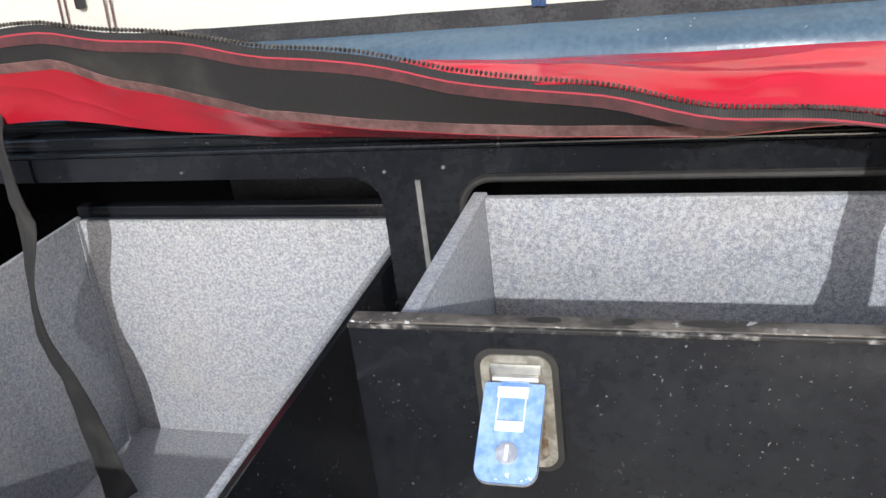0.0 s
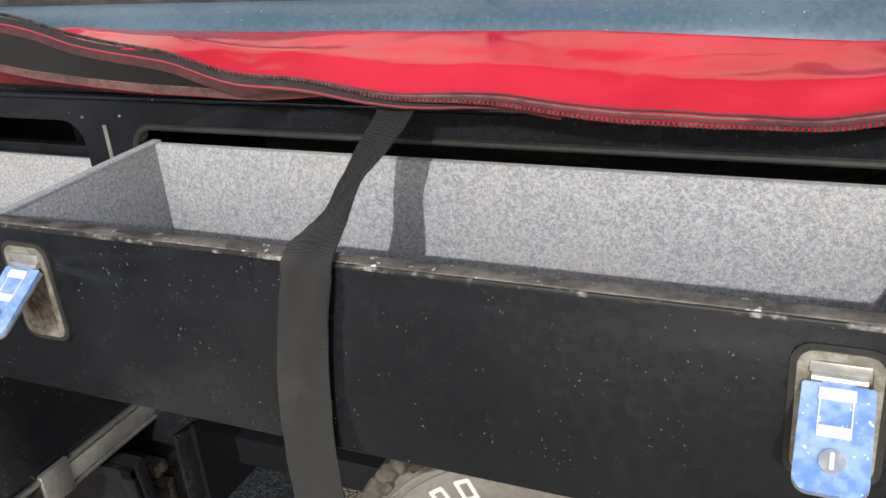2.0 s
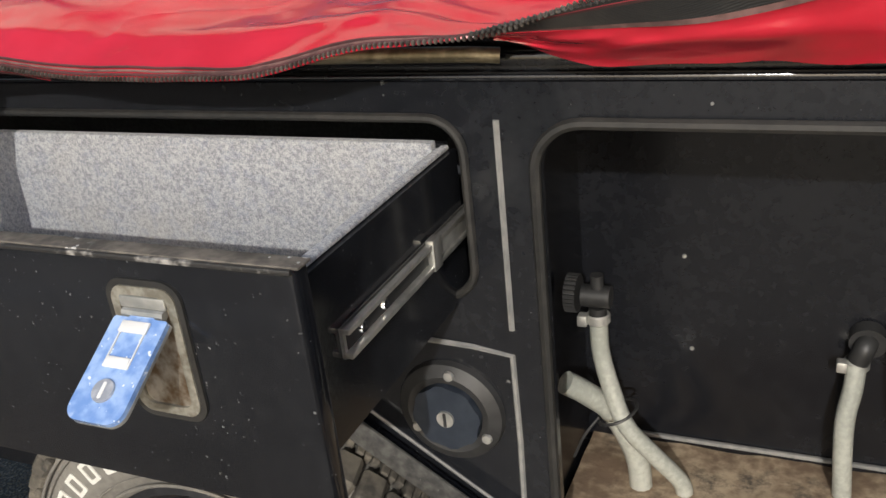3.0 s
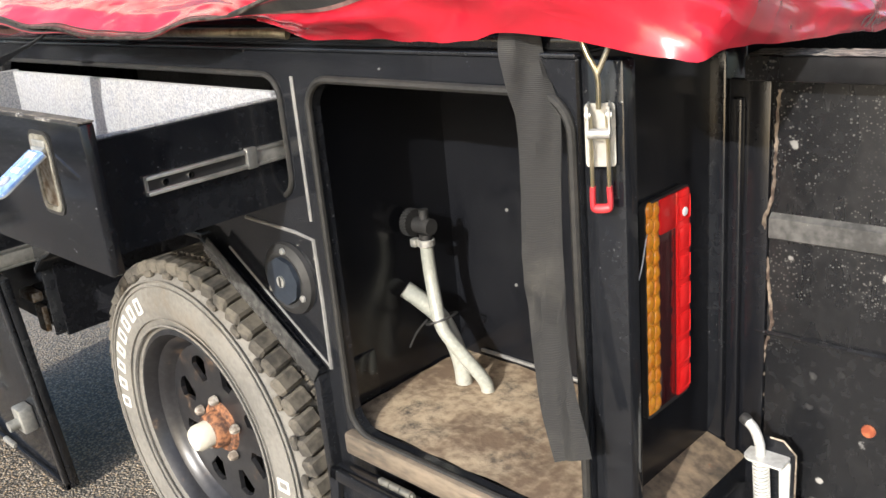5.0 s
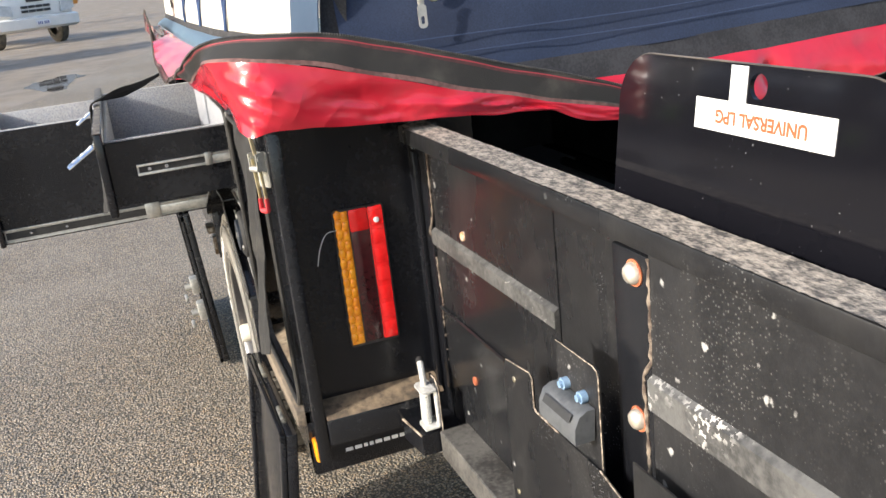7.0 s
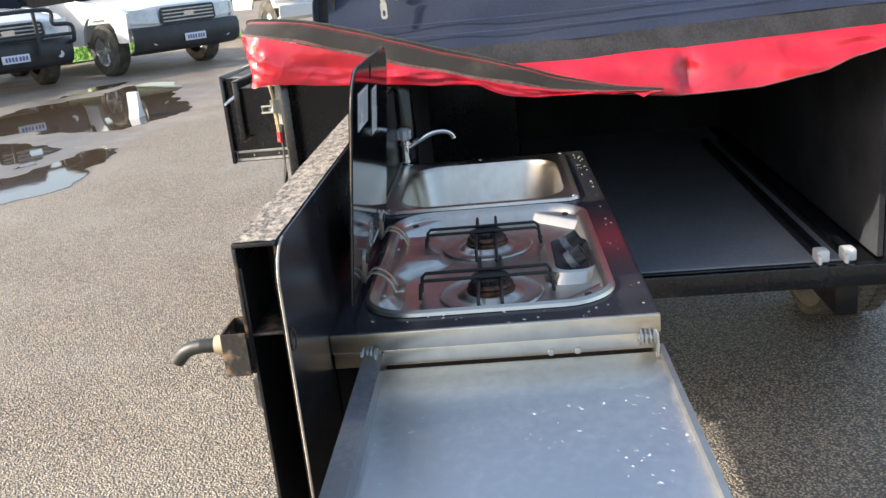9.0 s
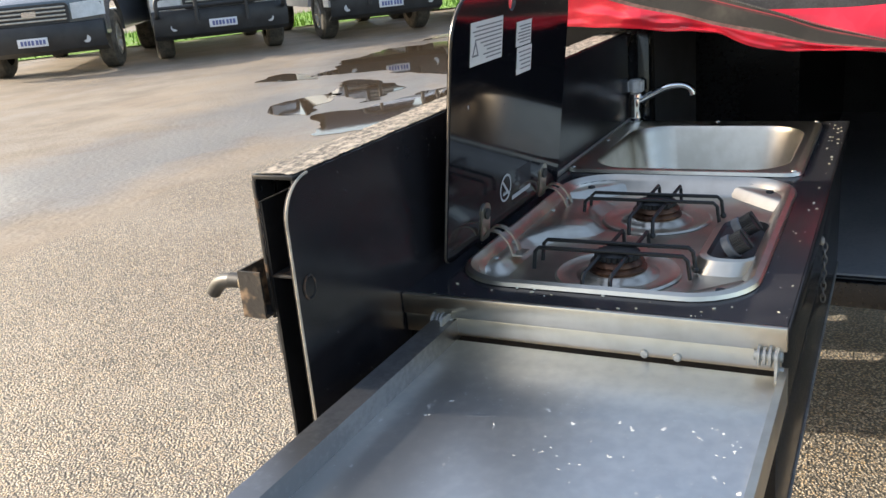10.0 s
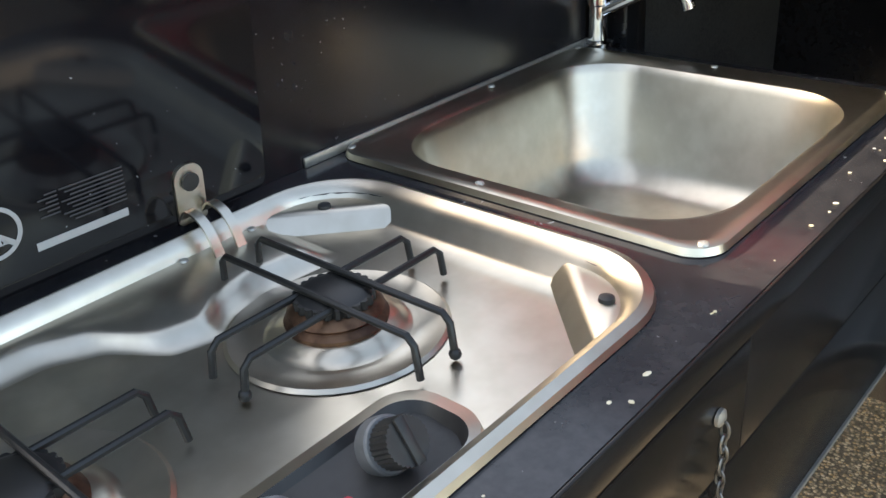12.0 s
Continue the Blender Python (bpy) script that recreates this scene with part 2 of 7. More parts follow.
TRAYSTEEL = surf("scuffed_stainless", (0.68, 0.665, 0.635), (0.78, 0.76, 0.72), rough=0.26, rough2=0.42, metal=1.0, big=3, fine=60, bump=0.015, bump_scale=240,
                 specks=((0.85, 0.85, 0.83), 70, 0.24))
CHROME = surf("chrome", (0.75, 0.76, 0.78), rough=0.07, metal=1.0)
ZINC = surf("zinc_plate", (0.38, 0.38, 0.355), (0.54, 0.53, 0.49), rough=0.38, metal=0.65, big=20, bump=0.03)
RUNNERSTEEL = surf("oiled_runner_steel", (0.44, 0.44, 0.41), (0.62, 0.61, 0.57), rough=0.26, rough2=0.4, metal=0.8, big=18)
RUSTDARK = surf("dark_paint_rusting", (0.013, 0.012, 0.011), (0.15, 0.085, 0.045), rough=0.6, big=14, fine=70, bump=0.3, lo=0.5, hi=0.62)
YZINC = surf("yellow_zinc", (0.6, 0.52, 0.3), (0.7, 0.62, 0.45), rough=0.35, metal=1.0, big=30)
DULLCHAIN = surf("dull_steel_chain", (0.16, 0.16, 0.16), (0.28, 0.28, 0.27), rough=0.35, metal=0.9, big=40)
BLUEFILM = surf("blue_protective_film", (0.17, 0.30, 0.62), (0.36, 0.50, 0.78), rough=0.2, rough2=0.26, big=25, fine=120, bump=0.05, specks=((0.75, 0.8, 0.86), 110, 0.3), coat=1.0)
WHITEP = surf("white_plastic", (0.78, 0.78, 0.76), (0.68, 0.68, 0.66), rough=0.4)
PLAINBLACK = surf("black_plastic", (0.018, 0.018, 0.018), (0.03, 0.03, 0.03), rough=0.42, big=12)
GLASS = surf("black_tempered_glass", (0.006, 0.006, 0.008), rough=0.06, rough2=0.1, spec=0.38, specks=((0.3, 0.3, 0.3), 130, 0.03))
ENAMEL = surf("black_wire_enamel", (0.012, 0.012, 0.012), rough=0.35)
BURNT = surf("heat_stained_brass", (0.07, 0.038, 0.028), (0.19, 0.105, 0.065), rough=0.4, metal=0.9, big=25)
REDRUB = surf("red_rubber_grip", (0.55, 0.03, 0.04), (0.62, 0.06, 0.06), rough=0.4)
LATCHRING = surf("tarnished_zinc_ring", (.26, .24, .19), (.5, .48, .41), rough=.4, metal=.6, big=30, fine=120)
LATCHDISH = surf("mottled_zinc_dish", (.2, .13, .07), (.55, .5, .42), rough=.4, metal=.8, big=45, fine=120)
RUST = surf("orange_rust", (0.24, 0.055, 0.022), (0.42, 0.14, 0.06), rough=0.8, big=90, bump=0.4)
HOSE = surf("clear_braided_hose", (0.29, 0.30, 0.265), (0.40, 0.405, 0.36), rough=0.3, big=10, fine=160, coat=0.2)
ASHEN = surf("dusty_board", (0.16, 0.11, 0.07), (0.42, 0.33, 0.22), rough=0.8, big=7, fine=60, bump=0.4, bump_scale=60, dust=((0.06, 0.05, 0.04), 14, 0.5, 0.7))
CREAM = surf("cream_canvas", (0.50, 0.485, 0.41), (0.57, 0.555, 0.485), rough=0.9, big=2, fine=300, bump=0.12, bump_scale=900)
NAVY = surf("navy_canvas", (0.010, 0.017, 0.040), (0.018, 0.030, 0.066), rough=0.7, big=3, fine=300, bump=0.15, bump_scale=700)
SLATE = surf("slate_blue_vinyl", (0.058, 0.094, 0.132), (0.09, 0.136, 0.18), rough=0.22, rough2=0.4, big=5, fine=160, bump=0.12, specks=((0.6, 0.6, 0.6), 130, 0.05))
MESHRED = surf("dark_red_tape", (0.045, 0.018, 0.018), (0.09, 0.028, 0.03), rough=0.7, big=12)
STITCH = surf("red_stitching", (0.32, 0.036, 0.05), rough=0.7)
PALETHREAD = surf("faded_hem", (0.09, 0.045, 0.042), (0.19, 0.105, 0.095), rough=0.8, big=12)
TYRE = surf("dusty_tyre_rubber", (0.05, 0.046, 0.04), (0.14, 0.125, 0.10), rough=0.85, big=7, fine=60, bump=0.25)
SIDEWALL = surf("dusty_sidewall_rubber", (0.15, 0.143, 0.128), (0.21, 0.2, 0.178), rough=0.85, big=6, fine=90, bump=0.12, dust=((0.16, 0.125, 0.085), 4, 0.5, 0.85))
WHITELET = surf("white_tyre_marking", (0.62, 0.61, 0.56), (0.7, 0.7, 0.66), rough=0.8)
RIM = surf("black_wheel_enamel", (0.014, 0.014, 0.016), (0.028, 0.028, 0.03), rough=0.26, rough2=0.36, dust=((0.2, 0.13, 0.08), 12, 0.58, 0.8))
AMBER = surf("amber_lens", (0.85, 0.26, 0.01), (0.95, 0.40, 0.02), rough=0.15, big=60, coat=0.5)
REDLENS = surf("red_lens", (0.72, 0.012, 0.012), (0.8, 0.02, 0.02), rough=0.12, big=30, coat=0.5)
DARKLENS = surf("smoked_lens", (0.035, 0.006, 0.008), (0.06, 0.01, 0.012), rough=0.12, coat=0.4)
CARPET = surf("charcoal_carpet", (0.02, 0.021, 0.025), (0.045, 0.047, 0.052), rough=0.95, big=5, fine=220, bump=0.4, bump_scale=500)
GREYBOARD = surf("grey_deck", (0.28, 0.29, 0.31), (0.36, 0.365, 0.38), rough=0.4, big=4)
BOLTBLUE = surf("blue_bolt_cap", (0.13, 0.22, 0.34), (0.2, 0.3, 0.42), rough=0.4)
PLATEGREY = surf("dark_grey_casting", (0.05, 0.055, 0.06), (0.09, 0.095, 0.1), rough=0.4, big=12, bump=0.1)
CARWHITE = surf("white_car_paint", (0.72, 0.73, 0.72), (0.78, 0.78, 0.77), rough=0.2, coat=0.6)
CARGREY = surf("grey_car_paint", (0.10, 0.12, 0.14), (0.13, 0.15, 0.17), rough=0.22, metal=0.4, coat=0.6)
CARBLACK = surf("black_car_plastic", (0.02, 0.022, 0.024), (0.035, 0.037, 0.04), rough=0.45)
LAMPGLASS = surf("headlamp_glass", (0.45, 0.48, 0.5), (0.6, 0.62, 0.64), rough=0.12, coat=0.5, big=8)
PLATE = surf("number_plate", (0.68, 0.7, 0.74), (0.74, 0.75, 0.78), rough=0.4)
PLATEINK = surf("plate_bars", (0.12, 0.14, 0.32), rough=0.5)
TRUCKRED = surf("red_panel", (0.5, 0.06, 0.04), (0.55, 0.08, 0.06), rough=0.4)
INKORANGE = surf("orange_print", (0.42, 0.09, 0.03), rough=0.5)
GREYPRINT = surf("grey_print", (0.42, 0.43, 0.44), rough=0.5)
CRUMB = surf("pale_crumb", (0.75, 0.72, 0.6), (0.6, 0.5, 0.3), rough=0.9, big=80)
GRASS = surf("grass_green", (0.09, 0.20, 0.02), (0.17, 0.32, 0.05), rough=0.9, big=5, fine=60)


def felt_material():
    m, nt, bs = inst_nodes("grey_marl_felt")
    vec = place(nt)
    a = noisy(nt, vec, 240, 4, 0.7)
    b = noisy(nt, vec, 620, 2, 0.6)
    f = math2(nt, "ADD", math2(nt, "MULTIPLY", a, 0.62), math2(nt, "MULTIPLY", b, 0.38))
    col = mixc(nt, ramp(nt, f, 0.34, 0.66), (0.195, 0.203, 0.225), (0.50, 0.50, 0.495))
    stain = ramp(nt, noisy(nt, vec, 5, 4), 0.5, 0.75)
    col = mixc(nt, math2(nt, "MULTIPLY", stain, 0.35), col, (0.44, 0.40, 0.33))
    tint = ramp(nt, noisy(nt, vec, 75, 2), 0.52, 0.62)
    col = mixc(nt, math2(nt, "MULTIPLY", tint, 0.14), col, (0.25, 0.29, 0.40))
    nt.links.new(col, bs.inputs["Base Color"])
    bs.inputs["Roughness"].default_value = 0.95
    bs.inputs["Specular IOR Level"].default_value = 0.1
    bs.inputs["Sheen Weight"].default_value = 0.2
    bp = node(nt, "ShaderNodeBump", Height=f, Strength=0.5, Distance=0.004)
    nt.links.new(bp.outputs[0], bs.inputs["Normal"])
    return m


def vinyl_material():
    """Glossy red vinyl: long soft creases, fine crush marks and faint dust."""
    m, nt, bs = inst_nodes("red_vinyl")
    vec = place(nt)
    col = mixc(nt, ramp(nt, noisy(nt, vec, 6, 4), 0.35, 0.7), (0.44, 0.013, 0.027), (0.53, 0.021, 0.041))
    dust = ramp(nt, noisy(nt, vec, 11, 8, 0.7), 0.6, 0.85)
    col = mixc(nt, math2(nt, "MULTIPLY", dust, 0.3), col, (0.55, 0.16, 0.15))
    nt.links.new(col, bs.inputs["Base Color"])
    nt.links.new(math2(nt, "ADD", 0.2, math2(nt, "MULTIPLY", dust, 0.25)), bs.inputs["Roughness"])
    bs.inputs["Coat Weight"].default_value = 0.4
    bs.inputs["Coat Roughness"].default_value = 0.12
    creases = node(nt, "ShaderNodeTexNoise", Vector=place(nt, (0.55, 1, 1)), Scale=9.0, Detail=2.0, Roughness=0.5, Distortion=0.6).outputs["Fac"]
    ridge = math2(nt, "POWER", math2(nt, "SUBTRACT", 1.0, math2(nt, "MULTIPLY", math2(nt, "ABSOLUTE", math2(nt, "SUBTRACT", creases, 0.5)), 4.0)), 3.0)
    fine = math2(nt, "ADD", math2(nt, "MULTIPLY", ridge, 0.35), math2(nt, "ADD", noisy(nt, vec, 16, 2), math2(nt, "MULTIPLY", noisy(nt, vec, 240, 2), 0.03)))
    nt.links.new(node(nt, "ShaderNodeBump", Height=fine, Strength=0.32, Distance=0.008).outputs[0], bs.inputs["Normal"])
    return m


def web_material(name, c1, c2, pitch, along):
    """Woven tape: fine ribs across its run."""
    m, nt, bs = inst_nodes(name)
    vec = place(nt)
    wv = nt.nodes.new("ShaderNodeTexWave")
    wv.wave_type, wv.bands_direction = "BANDS", along
    wv.inputs["Scale"].default_value = 0.314 / pitch
    wv.inputs["Distortion"].default_value = 0.0
    wv.inputs["Detail"].default_value = 1.0
    nt.links.new(vec, wv.inputs["Vector"])
    big = noisy(nt, vec, 9, 4)
    col = mixc(nt, math2(nt, "MULTIPLY", wv.outputs["Fac"], 0.45), c1, c2)
    col = mixc(nt, math2(nt, "MULTIPLY", ramp(nt, big, 0.5, 0.8), 0.4), col, (0.13, 0.12, 0.10))
    nt.links.new(col, bs.inputs["Base Color"])
    bs.inputs["Roughness"].default_value = 0.8
    bp = node(nt, "ShaderNodeBump", Height=wv.outputs["Fac"], Strength=0.4, Distance=0.0012)
    nt.links.new(bp.outputs[0], bs.inputs["Normal"])
    return m


def ground_material():
    """Chip-seal that gives way to pale damp dirt beyond a ragged edge."""
    m, nt, bs = inst_nodes("yard_ground")
    vec = place(nt)
    v = node(nt, "ShaderNodeTexVoronoi", Vector=vec, Scale=140.0, Randomness=1.0)
    stone = node(nt, "ShaderNodeSeparateColor", Color=v.outputs["Color"]).outputs[0]
    sc = mixc(nt, ramp(nt, stone, 0.25, 0.95), (0.21, 0.177, 0.135), (0.54, 0.462, 0.358))
    tan = node(nt, "ShaderNodeSeparateColor", Color=v.outputs["Color"]).outputs[1]
    sc = mixc(nt, math2(nt, "MULTIPLY", ramp(nt, tan, 0.5, 0.9), 0.7), sc, (0.42, 0.29, 0.15))
    gap = ramp(nt, v.outputs["Distance"], 0.38, 0.62)
    asph = mixc(nt, gap, sc, (0.075, 0.065, 0.052))
    patch = ramp(nt, noisy(nt, vec, 0.8, 5), 0.4, 0.72)
    asph = mixc(nt, math2(nt, "MULTIPLY", patch, 0.3), asph, (0.36, 0.33, 0.28))
    n1, n2 = noisy(nt, vec, 1.4, 6, 0.65), noisy(nt, vec, 22, 4)
    dirt = mixc(nt, ramp(nt, n1, 0.35, 0.65), (0.165, 0.138, 0.108), (0.265, 0.23, 0.187))
    track = ramp(nt, noisy(nt, place(nt, (0.35, 2.2, 1), (0, 0, radians(36))), 0.9, 5, 0.6), 0.42, 0.62)
    dirt = mixc(nt, math2(nt, "MULTIPLY", track, 0.5), dirt, (0.27, 0.212, 0.152))
    stones = ramp(nt, node(nt, "ShaderNodeTexVoronoi", Vector=vec, Scale=9.0, Randomness=1.0).outputs["Distance"], 0.13, 0.06)
    dirt = mixc(nt, math2(nt, "MULTIPLY", stones, ramp(nt, noisy(nt, vec, 2.2, 3), 0.45, 0.6)), dirt, (0.09, 0.075, 0.06))
    dirt = mixc(nt, math2(nt, "MULTIPLY", n2, 0.35), dirt, (0.16, 0.125, 0.09))
    damp = ramp(nt, noisy(nt, vec, 0.35, 5, 0.65), 0.48, 0.8)
    for cx, cy, sx, sy in ((-5.2, -4.3, 2.1, 1.3), (-8.9, -5.2, 3.2, 1.6), (-2.6, -4.6, 2.6, 0.9)):
        mp = nt.nodes.new("ShaderNodeMapping")
        mp.inputs["Location"].default_value = (-cx / sx, -cy / sy, 0)
        mp.inputs["Scale"].default_value = (1 / sx, 1 / sy, 1)
        nt.links.new(vec, mp.inputs["Vector"])
        ln = nt.nodes.new("ShaderNodeVectorMath")
        ln.operation = "LENGTH"
        nt.links.new(mp.outputs[0], ln.inputs[0])
        q = math2(nt, "ADD", ln.outputs["Value"], math2(nt, "MULTIPLY", math2(nt, "SUBTRACT", noisy(nt, vec, 1.7, 5, 0.6), 0.5), 1.5))
        damp = math2(nt, "MAXIMUM", damp, ramp(nt, q, 1.5, 0.45))
    dirt = mixc(nt, math2(nt, "MULTIPLY", damp, 0.6), dirt, (0.12, 0.105, 0.09))
    sep = node(nt, "ShaderNodeSeparateXYZ", Vector=vec)
    rag = math2(nt, "MULTIPLY", math2(nt, "SUBTRACT", noisy(nt, vec, 1.4, 6, 0.62), 0.5), 0.9)
    ahead = math2(nt, "MAXIMUM", math2(nt, "SUBTRACT", math2(nt, "MULTIPLY", sep.outputs[0], -1.0), 6.5), 0.0)
    side = math2(nt, "ADD", math2(nt, "MULTIPLY", sep.outputs[1], -1.0), math2(nt, "ADD", rag, math2(nt, "MULTIPLY", ahead, 0.29)))
    edge = ramp(nt, side, 3.05, 3.45)
    col = mixc(nt, edge, asph, dirt)
    nt.links.new(col, bs.inputs["Base Color"])
    wet = math2(nt, "MULTIPLY", damp, edge)
    nt.links.new(math2(nt, "SUBTRACT", math2(nt, "ADD", 0.56, math2(nt, "MULTIPLY", edge, 0.2)), math2(nt, "MULTIPLY", wet, 0.44)), bs.inputs["Roughness"])
    inv = math2(nt, "SUBTRACT", 1.0, edge)
    h = math2(nt, "ADD", math2(nt, "MULTIPLY", math2(nt, "SUBTRACT", 1.0, v.outputs["Distance"]), inv), math2(nt, "MULTIPLY", n2, edge))
    bp = node(nt, "ShaderNodeBump", Height=h, Strength=0.9, Distance=0.007)
    nt.links.new(bp.outputs[0], bs.inputs["Normal"])
    return m


FELT = felt_material()
REDVINYL = vinyl_material()
WEB = web_material("black_webbing", (0.010, 0.010, 0.0095), (0.046, 0.044, 0.041), 0.0019, "Z")
BAND = web_material("black_ribbed_tape", (0.010, 0.0095, 0.0095), (0.036, 0.034, 0.032), 0.0024, "X")
BANDY = web_material("black_ribbed_tape_rear", (0.010, 0.0095, 0.0095), (0.030, 0.029, 0.028), 0.0009, "Y")
GROUND = ground_material()
m_water, nt_w, bs_w = inst_nodes("puddle_water")
bs_w.inputs["Base Color"].default_value = (0.06, 0.043, 0.028, 1)
bs_w.inputs["Roughness"].default_value = 0.03
bs_w.inputs["Specular IOR Level"].default_value = 0.6
nt_w.links.new(node(nt_w, "ShaderNodeBump", Height=noisy(nt_w, place(nt_w), 3.0, 2), Strength=0.05, Distance=0.01).outputs[0], bs_w.inputs["Normal"])
WATER = m_water

# ---- the yard ----
bm = B()
bmesh.ops.create_grid(bm, x_segments=8, y_segments=8, size=400)
solo("ground", bm, GROUND, "chip-seal yard giving way to pale damp dirt", "ground", kind="structure", smooth=False)


def puddle(corners, seed, fray=.12):
    """A flat pool with a ragged shore, rounded through a few corners."""
    path = smooth_path([(*c, 0) for c in corners] + [(*corners[0], 0)], 14)[:-1]
    pts = []
    for i, p in enumerate(path):
        q = Vector((p.x * 2.3, p.y * 2.3, seed))
        pts.append((p.x + fray * (noise.noise(q) + .6 * noise.noise(q * 3.1)), p.y + fray * (noise.noise(q + Vector((9, 4, 0))) + .6 * noise.noise(q * 3.1 + Vector((3, 8, 0))))))
    bm = B()
    slab(bm, pts, "xy", 0.001, 0.004)
    solo("puddle", bm, WATER, "shallow rain puddle lying on the dirt", "puddle", group="rain puddles", smooth=False)


puddle([(-3.70, -3.34), (-4.23, -2.98), (-5.0, -3.1), (-5.74, -3.24), (-6.02, -3.45), (-5.26, -3.62), (-4.9, -3.72), (-4.62, -4.02), (-4.1, -3.72)], 3, .10)
puddle([(-4.55, -4.2), (-5.2, -4.35), (-5.75, -4.62), (-5.40, -4.90), (-4.85, -4.75)], 21, .16)
puddle([(-5.2, -3.9), (-5.75, -3.85), (-6.5, -4.45), (-6.65, -4.98), (-6.0, -4.72), (-5.5, -4.25)], 17, .18)
puddle([(-6.62, -6.42), (-7.36, -6.48), (-7.05, -5.83), (-6.82, -5.63)], 5, .08)
puddle([(-7.06, -5.84), (-8.7, -6.25), (-9.78, -6.22), (-10.6, -5.7), (-11.9, -5.4), (-11.3, -4.64), (-9.8, -4.1), (-8.43, -3.46), (-7.64, -3.5), (-6.98, -3.92), (-7.4, -5.05)], 8, .16)
puddle([(-10.7, -6.3), (-11.5, -5.9), (-12.4, -5.9), (-11.7, -6.35)], 9, .1)
puddle([(-13.2, -1.2), (-14.6, -.9), (-16.0, -1.0), (-15.0, -1.7)], 14, .2)
bm = B()
bmesh.ops.create_grid(bm, x_segments=40, y_segments=10, size=1, matrix=Matrix.Translation((-13.5, -16.5, 0)) @ pose(0, 0, 0, 0, 0, -37) @ Matrix.Diagonal((14, 3, 1, 1)))
for v in bm.verts:
    v.co.z = 0.02 + 0.05 * noise.noise(v.co * 1.3)
rnd = random.Random(5)
base = Matrix.Translation((-13.5, -16.5, 0)) @ pose(0, 0, 0, 0, 0, -37)
for _ in range(5200):
    p = base @ Vector((rnd.uniform(-13.5, 13.5), rnd.uniform(-2.8, 2.8), 0))
    h, a, w = rnd.uniform(0.06, 0.22), rnd.uniform(0, 6.28), rnd.uniform(0.012, 0.03)
    d = Vector((math.cos(a), math.sin(a), 0)) * w
    top = p + Vector((rnd.uniform(-.05, .05), rnd.uniform(-.05, .05), h))
    bm.faces.new([bm.verts.new(q) for q in (p - d, p + d, top)])
solo("grass", bm, GRASS, "strip of bright green grass behind the parked cars", "grass", kind="stuff", smooth=False)
bm = B()
slab(bm, [(-0.10, -0.10), (0.10, -0.10), (0.055, 0.0), (0.035, 0.20), (-0.035, 0.20), (-0.055, 0.0)], "xz", -0.06, 0.06)
solo("plastic_jug", bm, WHITEP, "small white plastic jug standing by the puddle", "jug", m=Matrix.Translation((-7.9, -3.9, 0.1)))


